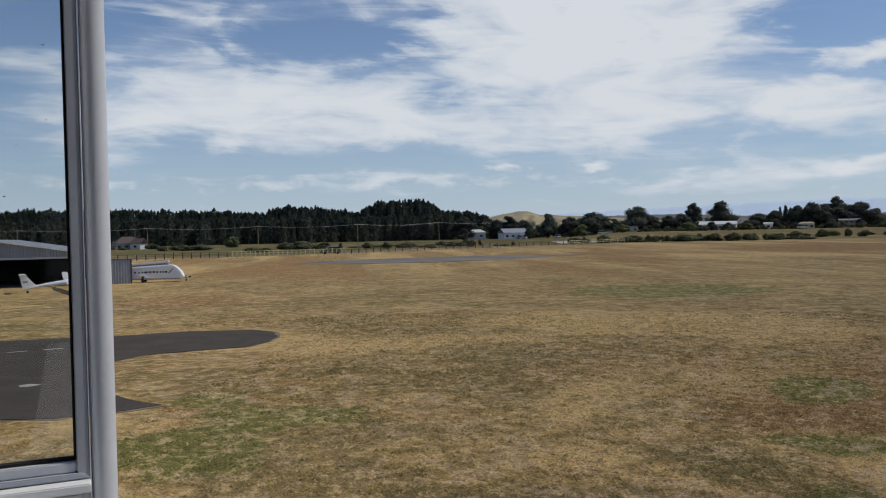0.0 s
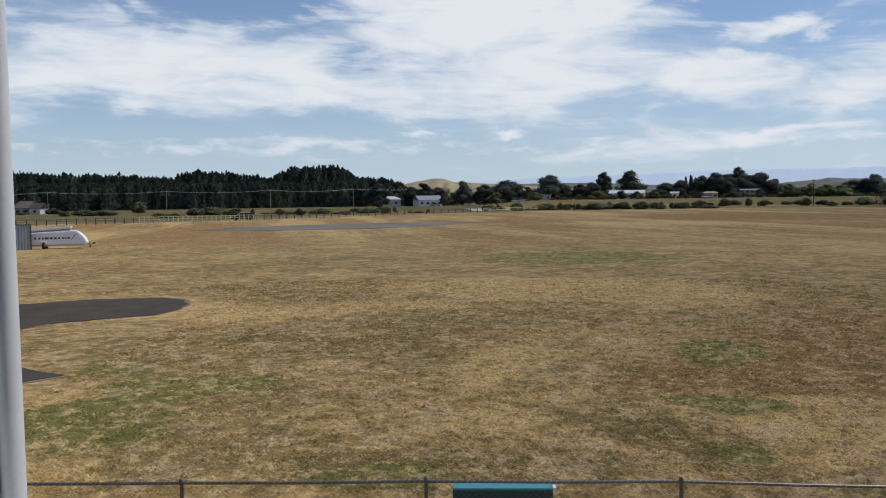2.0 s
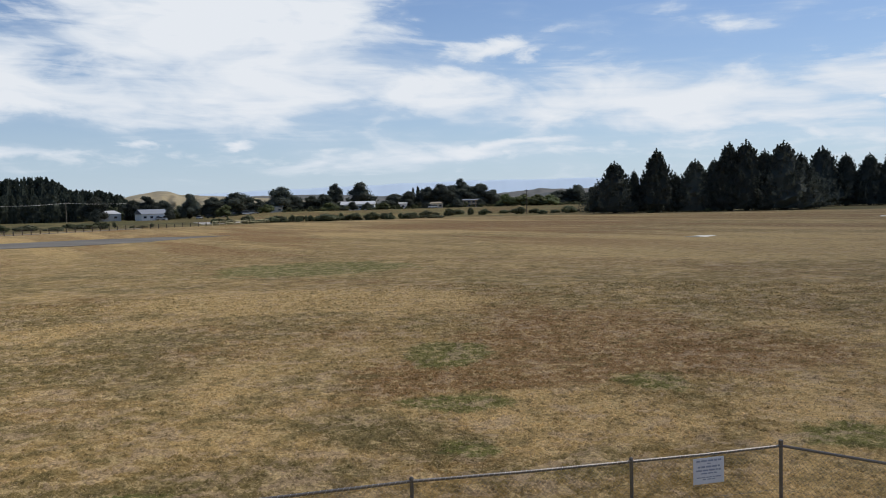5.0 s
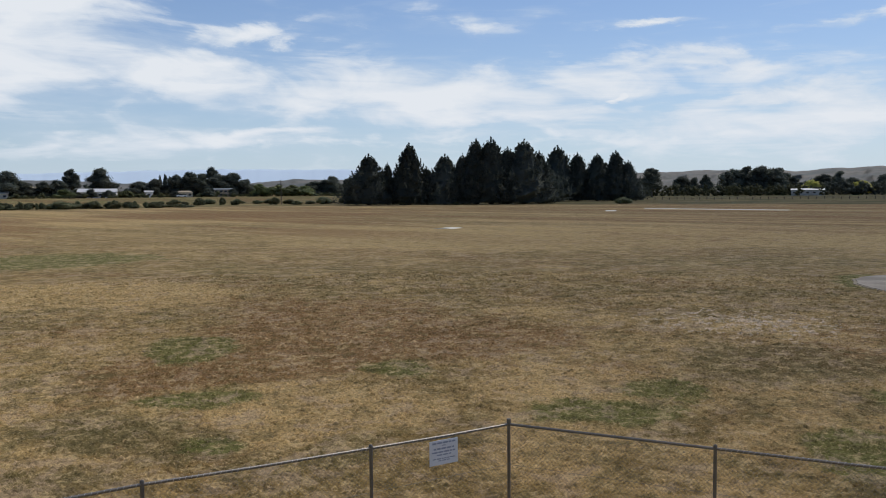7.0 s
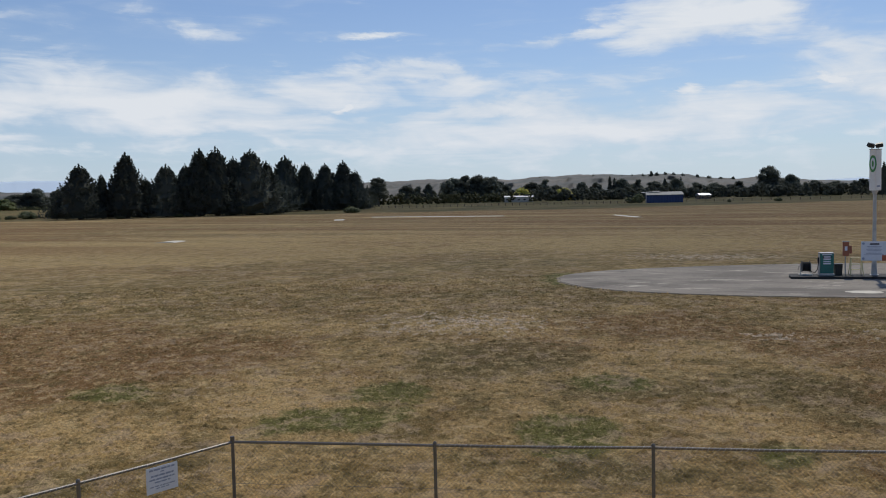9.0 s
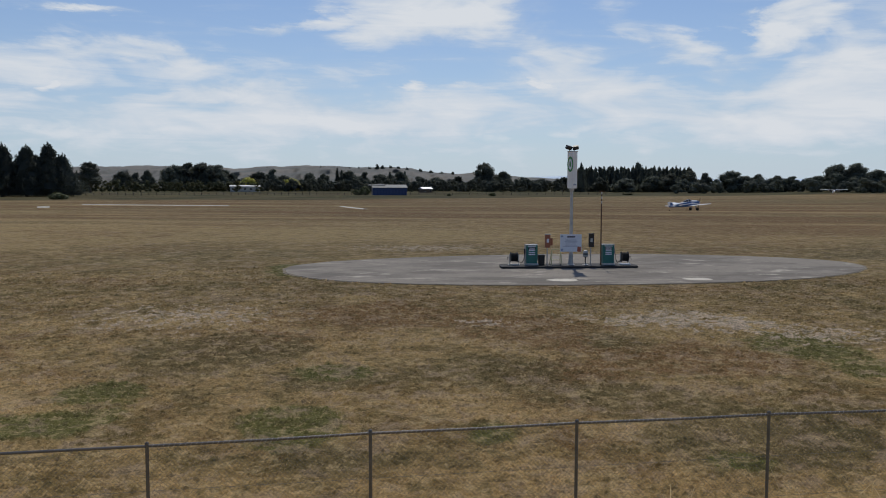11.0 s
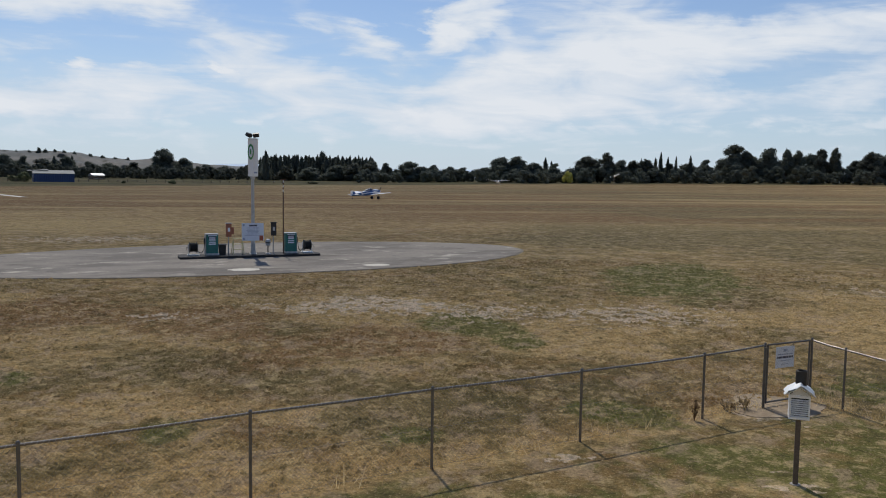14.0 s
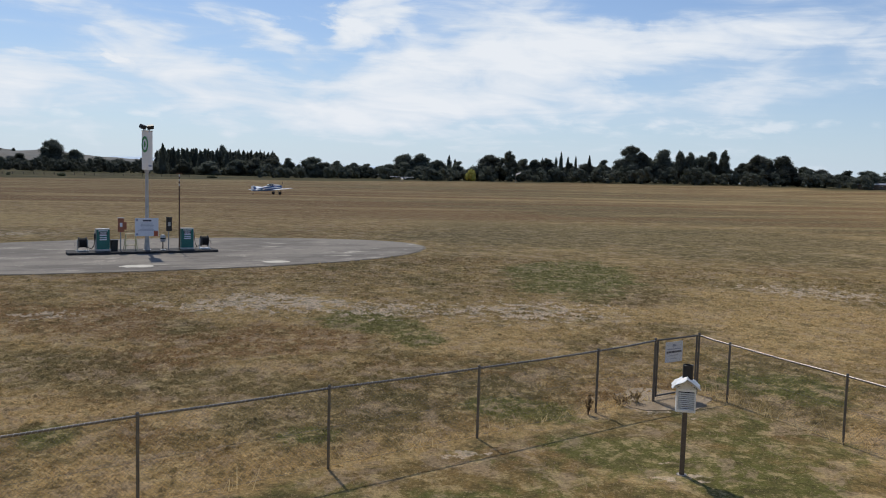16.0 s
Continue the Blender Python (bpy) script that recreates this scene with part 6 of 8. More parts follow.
def build_trailer():
    t = thing("glider_trailer", "long white glider trailer with dark unreadable lettering", "trailer", pose(-34.67, 83.34, 0, 0, 0, 12))
    ol = [(-3.4, 0.28), (2.05, 0.26), (2.42, 0.34), (2.45, 0.62), (2.25, 1.05), (1.75, 1.55), (1.45, 1.70), (1.0, 1.72), (-3.4, 1.50)]
    part("shell", Shape().prism(ol, -0.7, 0.7), GEL_WHITE, t, "white trailer shell", bevel=0.10)
    part("skirt", Shape().prism([(-3.4, 0.33), (2.1, 0.31), (2.3, 0.40), (-3.4, 0.44)], -0.72, -0.701), STEEL, t)
    rs = random.Random(8)
    x = -2.2
    while x < 0.9:
        w = rs.uniform(0.12, 0.34)
        part("letter_bar", Shape().box(x, x + w, -0.712, -0.702, 0.94, 1.12), INK, t)
        x += w + rs.uniform(0.06, 0.22)
    part("slash", Shape().box(-0.03, 0.03, -0.712, -0.702, -0.36, 0.36, pose(1.35, 0, 1.16, 0, 42, 0)), INK, t)
    wheel(t, -1.4, -0.66, 0.33, 0.2)
    wheel(t, -1.4, 0.66, 0.33, 0.2)
    part("mudguard", Shape().tube([(-1.85, -0.76, 0.42), (-1.65, -0.76, 0.72), (-1.15, -0.76, 0.72), (-0.95, -0.76, 0.42)], 0.04, 6), GEL_WHITE, t)
    part("drawbar", Shape().tube([(2.3, 0, 0.42), (3.0, 0, 0.44)], 0.05, 8), STEEL, t)
    part("jockey_wheel", Shape().tube([(2.65, 0.1, 0.02), (2.65, 0.1, 0.60)], 0.05, 8), BLACK, t)
    part("hitch", Shape().box(2.95, 3.15, -0.06, 0.06, 0.38, 0.52), BLACK, t, bevel=0.01)
    u = thing("wing_trailer", "second white trailer with a long sloping lid", "trailer", pose(-37.6, 88.6, 0, 0, 0, 12))
    # side of the white trailer in grey: its shade is put into the colour
    part("shell", Shape().prism([(-3.6, 0.4), (1.7, 0.45), (1.8, 1.68), (1.7, 1.76), (-3.6, 1.42)], -0.6, 0.6), CORRUGATED, u, "white trailer side with shade put into a grey colour", bevel=0.04)
    part("lid", Shape().prism([(-3.7, 1.43), (1.8, 1.77), (1.85, 1.98), (-3.7, 1.64)], -0.68, 0.68), GEL_WHITE, u, "white sloping lid", bevel=0.05)
    for x in (-2.0, 1.2):
        part("prop_leg", Shape().box(x - 0.06, x + 0.06, -0.5, 0.5, 0, 0.46), STEEL, u)


build_trailer()


# ---- trees ------------------------------------------------------------------
def cards(centres, half, rs, lift=0.0, flat=0.0):
    """Small four-sided leaf clumps at the centres; half: half sizes (n, 2); lift: how upright; flat: how level."""
    n = len(centres)
    u = rs.normal(size=(n, 3))
    u[:, 2] *= 1 - flat
    u[:, 2] += lift * np.sign(u[:, 2] + 1e-9)
    u /= np.linalg.norm(u, axis=1, keepdims=True)
    w = np.cross(u, rs.normal(size=(n, 3)))
    w /= np.linalg.norm(w, axis=1, keepdims=True)
    a, b = u * half[:, :1], w * half[:, 1:]
    v = np.stack([centres - a, centres - b * 0.9 + a * 0.1, centres + a, centres + b + a * 0.1], 1).reshape(-1, 3)
    return v, np.arange(4 * n).reshape(n, 4)


def conifer_points(rs, n, width, spires, taper=0.88):
    """Places of clumps of a dark shelter-belt conifer of height 1."""
    h = rs.rand(n) ** 1.15 * 0.97 + 0.01
    a = rs.rand(n) * 2 * np.pi
    lobe = 0.80 + 0.22 * np.sin(a * 3 + h * 9 + rs.rand() * 6) + 0.13 * np.sin(a * 7 - h * 23)
    prof = np.minimum(1.0, 0.80 + h * 1.4) * (1 - h) ** taper + 0.015
    r = width * prof * lobe * (0.62 + 0.42 * np.sqrt(rs.rand(n)))
    p = np.stack([r * np.cos(a), r * np.sin(a), h], 1)
    tips = []
    for _ in range(spires):
        hh, aa = rs.uniform(0.30, 0.86), rs.rand() * 2 * np.pi
        rr = width * (1 - hh) ** 0.72 * rs.uniform(0.55, 1.0)
        k = 34
        t = rs.rand(k)
        tips.append(np.stack([rr * np.cos(aa) + rs.normal(size=k) * 0.020 * (1 - t), rr * np.sin(aa) + rs.normal(size=k) * 0.020 * (1 - t), hh - 0.04 + t * rs.uniform(0.10, 0.24)], 1))
    lead = rs.rand(60)
    tips.append(np.stack([rs.normal(size=60) * 0.016 * (1.1 - lead), rs.normal(size=60) * 0.016 * (1.1 - lead), 0.88 + 0.13 * lead], 1))
    return np.concatenate([p, *tips])


def bough_points(rs, boughs, width, each=26):
    """Places of clumps along the upswept boughs of a conical tree of height 1, with pointed shoots at the tips."""
    out = []
    for i in range(boughs):
        h = 0.015 + 0.87 * ((i + rs.rand()) / boughs) ** 1.15
        a = i * 2.39996 + rs.normal() * 0.25
        reach = width * (min(1.0, 0.86 + h * 0.8) * (1 - h) ** 1.15 + 0.006) * rs.uniform(0.66, 1.10)
        rise = rs.uniform(0.0, 0.03) + rs.uniform(0.10, 0.26) * reach
        k = max(9, int(each * (0.35 + reach / width)))
        s = 0.25 + 0.75 * np.sqrt(rs.rand(k))
        spread = 0.020 * (1.25 - s) + 0.002
        out.append(np.stack([reach * s * math.cos(a) + rs.normal(size=k) * spread, reach * s * math.sin(a) + rs.normal(size=k) * spread, h + rise * s ** 2.6 + rs.normal(size=k) * spread * 0.9], 1))
        t = rs.rand(9) * 0.95
        tall = rs.uniform(0.05, 0.125) * (1.1 - 0.6 * h)
        lean = reach * (0.96 + 0.05 * t)
        out.append(np.stack([lean * math.cos(a) + rs.normal(size=9) * 0.006 * (1 - t), lean * math.sin(a) + rs.normal(size=9) * 0.006 * (1 - t), h + rise + tall * t], 1))
    lead = rs.rand(60) ** 0.9
    out.append(np.stack([rs.normal(size=60) * 0.012 * (1.0 - lead), rs.normal(size=60) * 0.012 * (1.0 - lead), 0.80 + 0.20 * lead], 1))
    p = np.concatenate(out)
    p[:, 2] = np.clip(p[:, 2], 0.005, 1.0)
    return p


def core(rs, width, rings=9, n=10):
    """A lumpy dark inside that keeps a crown from being seen through."""
    s = Shape()
    out = []
    for i in range(rings):
        h = 0.03 + 0.87 * i / (rings - 1)
        r = width * min(1, 0.8 + h * 1.4) * (1 - h) ** 0.95 * 0.72
        out.append([(r * rs.uniform(0.8, 1.15) * math.cos(2 * math.pi * j / n), r * rs.uniform(0.8, 1.15) * math.sin(2 * math.pi * j / n), h) for j in range(n)])
    return s.loft(out)


def lump(shape, rr, centre, r):
    """A knobbly dark inside of one clump of leaves."""
    rings = [[(r * k * math.sin(e) * math.cos(j * 0.8976 + e), r * k * math.sin(e) * math.sin(j * 0.8976 + e), -r * 0.85 * math.cos(e)) for j in range(7) for k in (rr.uniform(0.8, 1.1),)] for e in (0.35, 1.0, 1.6, 2.2, 2.8)]
    shape.loft(rings, True, Matrix.Translation(centre))


def joined(name, shape, v, q, material):
    """A closed shape and leaf clumps in one mesh."""
    k = len(shape.v)
    tri = [f for f in shape.f]
    me = bpy.data.meshes.new(name)
    me.from_pydata(shape.v + [tuple(p) for p in v.tolist()], [], tri + [tuple(int(i) + k for i in f) for f in q])
    me.materials.append(material)
    return me


def conifer(seed, width, leaf, label, spires=16, n=1500, size=0.022):
    """A tree of height 1 that is scaled where it is planted."""
    rs = np.random.RandomState(seed)
    t = thing("conifer", label, "tree", pose(0, 0, -500))
    part("trunk", Shape().tube([(0, 0, -0.01), (0.004, 0, 0.3), (0, 0.003, 0.9)], [0.022, 0.016, 0.004], 7), BARK, t)
    for i in range(6):
        a, h = i * 1.1 + seed, 0.05 + i * 0.1
        part("limb", Shape().tube([(0, 0, h), (width * 0.6 * (1 - h) * math.cos(a), width * 0.6 * (1 - h) * math.sin(a), h + 0.05)], [0.008, 0.003], 5), BARK, t)
    p = bough_points(rs, n // 22, width) if n > 3000 else conifer_points(rs, n, width, spires)
    half = np.stack([size * rs.uniform(0.7, 1.5, len(p)), size * rs.uniform(0.3, 0.6, len(p))], 1)
    v, q = cards(p, half, rs, lift=1.8 if n > 3000 else 0.9)
    ob = new("crown", joined("crown", core(random.Random(seed), width), v, q, leaf))
    ob.parent = t
    return t


def broad_points(rs, n, blobs):
    out = []
    for (cx, cy, cz), r in blobs:
        k = int(n * r * r / sum(b[1] ** 2 for b in blobs))
        d = rs.normal(size=(k, 3))
        d /= np.linalg.norm(d, axis=1, keepdims=True)
        d *= (r * (0.74 + 0.40 * rs.rand(k)))[:, None]
        out.append(d * (1, 1, 0.85) + (cx, cy, cz))
    return np.concatenate(out)


def broadleaf(seed, width, leaf, label, bare=0.22, n=1500, size=0.026, name="broadleaf_tree"):
    """A rounded tree of height 1: bare is the height where the crown starts."""
    rs, rr = np.random.RandomState(seed), random.Random(seed)
    t = thing(name, label, "tree", pose(0, 0, -500))
    part("trunk", Shape().tube([(0, 0, -0.01), (0.01, 0, bare), (0, 0.01, 0.7)], [0.032, 0.022, 0.008], 8), BARK, t)
    blobs = []
    for i in range(22):
        a, h = rr.uniform(0, 6.28), (i + rr.random()) / 22
        r = width * rr.uniform(0.30, 0.46) * (1.08 - 0.40 * h)
        z = bare + r * 0.55 + (0.97 - r * 0.85 - bare - r * 0.55) * h
        d = width * rr.uniform(0.30, 0.80) * math.sin(math.pi * (0.36 + 0.52 * h))
        blobs.append(((d * math.cos(a), d * math.sin(a), z), r))
    blobs.append(((0.02, 0, 0.99 - width * 0.24), width * 0.26))
    blobs.append(((0, 0, bare + width * 0.5), width * 0.55))
    blobs.append(((0, 0, (bare + 0.95) / 2), width * 0.55))
    for (cx, cy, cz), r in blobs[:6]:
        part("limb", Shape().tube([(0, 0, bare * 0.8), (cx * 0.5, cy * 0.5, (bare + cz) / 2), (cx, cy, cz)], [0.016, 0.010, 0.004], 6), BARK, t)
    p = broad_points(rs, n, blobs)
    half = np.stack([size * rs.uniform(0.6, 1.5, len(p)), size * rs.uniform(0.4, 0.9, len(p))], 1)
    v, q = cards(p, half, rs)
    s = Shape()
    for (cx, cy, cz), r in blobs:
        lump(s, rr, (cx, cy, cz), r * 0.80)
    ob = new("crown", joined("crown", s, v, q, leaf))
    ob.parent = t
    return t


PINES = [conifer(11 + i, w, PINE_LEAF, "dense dark shelter conifer at the field edge", 0, 7200, 0.0135) for i, w in enumerate((0.34, 0.38, 0.31, 0.40))]
SPIRES = [conifer(31 + i, w, GUM_LEAF, "slim dark conifer in the far tree line", 9, 1500, 0.020) for i, w in enumerate((0.13, 0.17, 0.21))]
BROADS = [broadleaf(51 + i, w, GUM_LEAF, "rounded dark green tree in the far tree line", b, 6500, 0.0185) for i, (w, b) in enumerate(((0.42, 0.06), (0.50, 0.02), (0.38, 0.10), (0.55, 0.02), (0.46, 0.05)))]
GUMS = [broadleaf(71 + i, w, GUM_LEAF, "tall open-crowned gum tree in the far tree line", b, 3600, 0.0165) for i, (w, b) in enumerate(((0.34, 0.30), (0.40, 0.24)))]
OLIVES = [broadleaf(81 + i, w, OLIVE_LEAF, "pale olive-green tree beyond the road", b, 3000, 0.020) for i, (w, b) in enumerate(((0.55, 0.08), (0.62, 0.05)))]
YELLOWS = [broadleaf(91, 0.75, YELLOW_LEAF, "yellow-leaved golden tree among dark trees", 0.05, 2200, 0.028)]
SHRUBS = [broadleaf(95 + i, w, SHRUB_LEAF, "low grey-green shrub in rank grass", 0.02, 2000, 0.036, "shrub") for i, w in enumerate((0.85, 1.1, 0.7, 0.95, 0.6))]
USED = {}


def plant(kinds, bearing, elevation, dist, half_width=None, group=""):
    """A tree whose top shows at that height over the horizon, in degrees, seen from the clubhouse."""
    k = USED.get(id(kinds), 0)
    USED[id(kinds)] = k + 1
    proto = kinds[k % len(kinds)]
    x, y = dist * math.sin(radians(bearing)), dist * math.cos(radians(bearing))
    g = float(ground_height(x, y))
    h = 4.4 + dist * math.tan(radians(elevation)) - g
    if kinds is BROADS or kinds is GUMS:
        h *= 1.035
    natural = {id(PINES): 0.185, id(SPIRES): 0.13, id(BROADS): 0.42, id(GUMS): 0.40, id(OLIVES): 0.60, id(YELLOWS): 0.75, id(SHRUBS): 0.9}[id(kinds)]
    w = h if half_width is None else dist * math.tan(radians(half_width)) / natural
    m = pose(x, y, g - 0.02, 0, 0, (k * 137) % 360) @ Matrix.Diagonal((w, w, h, 1))
    ob = copy_thing(proto, m)
    return tagged(ob, group=group) if group else ob


# shelter belt: bearing, height of the top, half width
for b, e, w in ((31.0, 2.50, 1.5), (32.25, 1.95, 0.55), (33.7, 3.22, 1.45), (34.9, 1.6, 0.6), (36.1, 2.45, 1.42), (37.3, 2.5, 1.0), (38.2, 3.45, 1.5), (39.2, 3.55, 1.4), (40.3, 2.9, 1.2), (41.4, 3.42, 1.7), (42.4, 2.6, 1.1)):
    plant(PINES, b, e, 268, w, "shelter belt conifers")
for b, e, w in ((43.6, 2.95, 1.3), (44.9, 2.45, 1.1), (46.2, 2.4, 1.1), (47.4, 2.55, 1.2), (48.2, 1.9, 0.8)):
    plant(PINES, b, e, 325, w, "shelter belt conifers")

# village trees to the north
for b, e, w in ((-2.7, 1.0, 0.9), (-0.4, 0.75, 0.7), (0.3, 0.95, 1.1), (1.3, 0.7, 0.7), (3.0, 1.08, 0.75), (4.4, 0.82, 0.9), (6.0, 1.08, 1.2), (7.3, 0.62, 0.7), (8.8, 1.40, 1.0), (9.8, 0.7, 0.8),
                (10.8, 0.75, 0.7), (11.6, 0.85, 0.7), (13.2, 0.55, 0.5), (16.3, 0.75, 0.8), (17.3, 0.9, 0.8), (18.6, 1.15, 0.8), (19.4, 1.33, 1.0), (20.2, 1.2, 1.0), (21.2, 1.2, 0.9), (22.1, 1.28, 1.0), (23.0, 0.85, 0.8), (28.5, 1.02, 1.0), (29.7, 0.85, 0.9), (27.4, 0.7, 0.8)):
    plant(BROADS, b, e, 455, w, "village trees")
for b, e, w in ((13.55, 0.30, 0.42), (14.55, 0.22, 0.38), (12.75, 0.1, 0.3), (15.6, 0.3, 0.3), (18.5, 0.1, 0.3), (20.6, 0.3, 0.45), (22.1, 0.25, 0.35), (-2.6, 0.2, 0.35), (1.75, 0.15, 0.4)):
    plant(BROADS, b, e, 424, w, "garden trees")
for b, e, w in ((12.4, 1.50, 0.8), (14.2, 1.58, 1.05), (20.8, 1.64, 0.8), (49.7, 1.34, 1.0)):
    plant(GUMS, b, e, 465, w, "gum trees")
for b, e in ((17.6, 1.12), (17.9, 1.2), (18.2, 1.05)):
    plant(SPIRES, b, e, 470, 0.3)
for b, e, w in ((5.2, 0.35, 0.7), (7.9, 0.3, 0.6), (12.0, 0.3, 0.8), (15.6, 0.2, 0.6), (23.9, 0.60, 0.9), (25.0, 0.5, 0.9), (25.9, 0.5, 0.9), (26.7, 0.45, 0.8), (30.2, 0.5, 0.8)):
    plant(OLIVES, b, e, 420, w, "olive-green trees")

# north-east: paddock trees, a clipped block of trees, golden trees
for b, e, w in ((51.6, 0.80, 0.6), (52.4, 0.72, 0.5), (53.1, 0.88, 0.5), (54.7, 1.2, 0.95), (55.6, 1.35, 1.0), (56.5, 1.38, 1.0), (57.4, 1.25, 1.0), (58.3, 0.7, 0.6), (60.0, 0.8, 0.8), (60.9, 0.98, 0.8), (61.6, 0.6, 0.6),
                (63.3, 0.75, 0.7), (64.2, 0.7, 0.6), (65.9, 0.9, 0.8), (66.9, 0.82, 0.7), (68.0, 0.7, 0.8), (69.3, 0.85, 0.7), (70.5, 0.55, 0.7), (71.7, 0.5, 0.9), (73.1, 0.55, 0.9), (75.0, 1.47, 0.85), (76.2, 0.90, 0.7), (77.5, 0.5, 0.9), (78.8, 0.42, 0.9), (80.2, 0.5, 0.9)):
    plant(BROADS, b, e, 560, w, "paddock trees")
for b, e in ((65.1, 1.09), (65.4, 0.95), (68.6, 0.85), (69.6, 0.9)):
    plant(SPIRES, b, e, 565, 0.28)
for b, e, w, d in ((59.35, 0.52, 0.7, 536), (62.1, 0.46, 0.75, 536), (101.4, 0.48, 0.40, 452)):
    plant(YELLOWS, b, e, d, w, "golden trees")

for b, e, w in ((64.0, 1.22, 0.2), (67.2, 1.18, 0.3), (67.7, 1.34, 0.32), (68.1, 1.27, 0.3), (68.6, 1.24, 0.36), (69.1, 1.22, 0.3), (70.6, 1.06, 0.3), (72.0, 0.85, 0.4), (74.4, 0.88, 0.3), (60.5, 1.12, 0.3), (65.3, 1.10, 0.25), (65.9, 1.13, 0.3), (66.5, 1.16, 0.25), (61.4, 0.95, 0.3), (62.6, 1.0, 0.25), (69.7, 1.16, 0.25), (71.3, 0.95, 0.35), (72.8, 0.85, 0.3)):
    plant(BROADS, b, e, 1850, w, "hilltop trees")

# the plantation to the east
for i in range(27):
    b = 81.2 + i * 0.27
    plant(SPIRES, b, (1.12, 1.22, 1.08, 1.26, 1.16)[i % 5], 545 + (i % 3) * 14, 0.26, "plantation conifers")
plant(SPIRES, 81.35, 1.47, 530, 0.33)
plant(BROADS, 85.0, 1.48, 560, 0.5)
for b, e, w in ((82.6, 0.5, 0.8), (84.2, 0.45, 0.8), (86.0, 0.6, 0.9), (87.2, 0.75, 0.9)):
    plant(BROADS, b, e, 525, w)

# the long tree line to the south-east
for b, e, w in ((88.3, 0.95, 0.8), (89.3, 0.78, 0.7), (90.8, 0.92, 0.9), (91.7, 0.6, 0.7), (92.5, 0.70, 0.7), (93.5, 0.62, 0.7), (94.5, 0.56, 0.8), (95.9, 0.60, 0.7), (97.0, 1.30, 1.1), (98.1, 1.34, 1.1), (99.1, 0.95, 0.9), (100.6, 0.9, 0.8),
                (102.7, 1.42, 0.9), (104.9, 1.2, 0.8), (105.7, 1.15, 0.8), (106.4, 1.25, 0.7), (110.2, 1.25, 0.8), (113.0, 1.5, 0.9), (114.0, 2.02, 1.1), (115.5, 1.5, 0.8), (116.3, 1.65, 0.8), (118.8, 1.25, 0.8), (119.9, 1.72, 1.1), (121.2, 1.75, 1.1), (122.4, 1.1, 0.9)):
    plant(BROADS, b, e, 470, w, "south-east tree line")
for b, e, w in ((123.4, 0.95, 0.9), (124.8, 0.92, 1.0), (126.0, 0.95, 0.9), (127.3, 1.0, 1.0), (128.8, 1.1, 1.1), (130.3, 1.0, 1.1), (107.8, 1.0, 0.8), (109.0, 1.0, 0.8), (111.0, 1.0, 0.8), (117.6, 1.1, 0.8)):
    plant(BROADS, b, e, 480, w, "south-east tree line")
for b, e, w in ((103.9, 1.66, 0.8), (111.9, 2.22, 1.15), (112.6, 1.8, 0.8), (114.9, 1.95, 0.6), (115.6, 1.85, 0.6), (116.9, 1.95, 0.6), (117.7, 2.02, 0.6), (119.7, 1.78, 0.8)):
    plant(GUMS, b, e, 465, w, "gum trees")
for b, e, w in ((99.9, 1.30, 0.25), (100.3, 1.05, 0.3), (107.0, 1.35, 0.24), (107.35, 1.72, 0.2), (107.8, 1.4, 0.26), (108.3, 1.45, 0.2), (109.2, 1.5, 0.24), (106.1, 1.3, 0.2)):
    plant(SPIRES, b, e, 475, w, "slim conifers")


def belt(name, label, material, b0, b1, dist, top, step, width, conifers=False, seed=5, n=90):
    """Woods that nobody could count: many crowns in one mesh, to the line top(bearing)."""
    rs = np.random.RandomState(seed)
    vs, qs, count = [], [], 0
    core_shape = Shape()
    b = b0
    while b < b1:
        d = dist + rs.uniform(-18, 18)
        x, y = d * math.sin(radians(b)), d * math.cos(radians(b))
        g = float(ground_height(x, y))
        h = max(1.2, (4.4 + d * math.tan(radians(top(b) + rs.normal() * 0.07)) - g))
        base_width, width = width, width * rs.uniform(0.65, 1.45)
        rr = random.Random(int(b * 1000))
        if conifers:
            p = conifer_points(rs, n, width / h * rs.uniform(0.9, 1.2), 6, 0.58) * (h, h, h)
            half = np.stack([rs.uniform(0.4, 1.0, len(p)), rs.uniform(0.2, 0.5, len(p))], 1)
            v, q = cards(p, half, rs, lift=0.7)
            w = width * 0.46
            core_shape.loft([[(x + w * k * rr.uniform(0.7, 1.2) * math.cos(j * 1.0472 + z), y + w * k * rr.uniform(0.7, 1.2) * math.sin(j * 1.0472 + z), g + h * z) for j in range(6)] for k, z in ((1.1, 0), (1.15, 0.2), (1.05, 0.4), (0.9, 0.6), (0.62, 0.76), (0.25, 0.88))])
        else:
            blobs = []
            for i in range(11):
                k = (i + rr.random()) / 11
                r = min(width * rr.uniform(0.24, 0.46), h * 0.34)
                aa, dd = rr.uniform(0, 6.28), width * rr.uniform(0.2, 0.95) * (1 - 0.45 * k)
                blobs.append(((dd * math.cos(aa), dd * math.sin(aa), r * 0.5 + max(h - r * 1.35, 0) * k), r))
                lump(core_shape, rr, (x + blobs[-1][0][0], y + blobs[-1][0][1], g + blobs[-1][0][2]), r * 0.78)
            p = broad_points(rs, n, blobs)
            p[:, 2] = np.clip(p[:, 2], 0.1, h * 1.05)
            half = np.stack([rs.uniform(0.22, 0.52, len(p)), rs.uniform(0.14, 0.34, len(p))], 1)
            v, q = cards(p, half, rs)
        vs.append(v + (x, y, g))
        qs.append(q + count)
        count += len(v)
        width = base_width
        b += step * rs.uniform(0.4, 1.6)
    me = joined(name, core_shape, np.concatenate(vs), np.concatenate(qs), material)
    return tagged(new(name, me), label, "woods", kind="stuff")


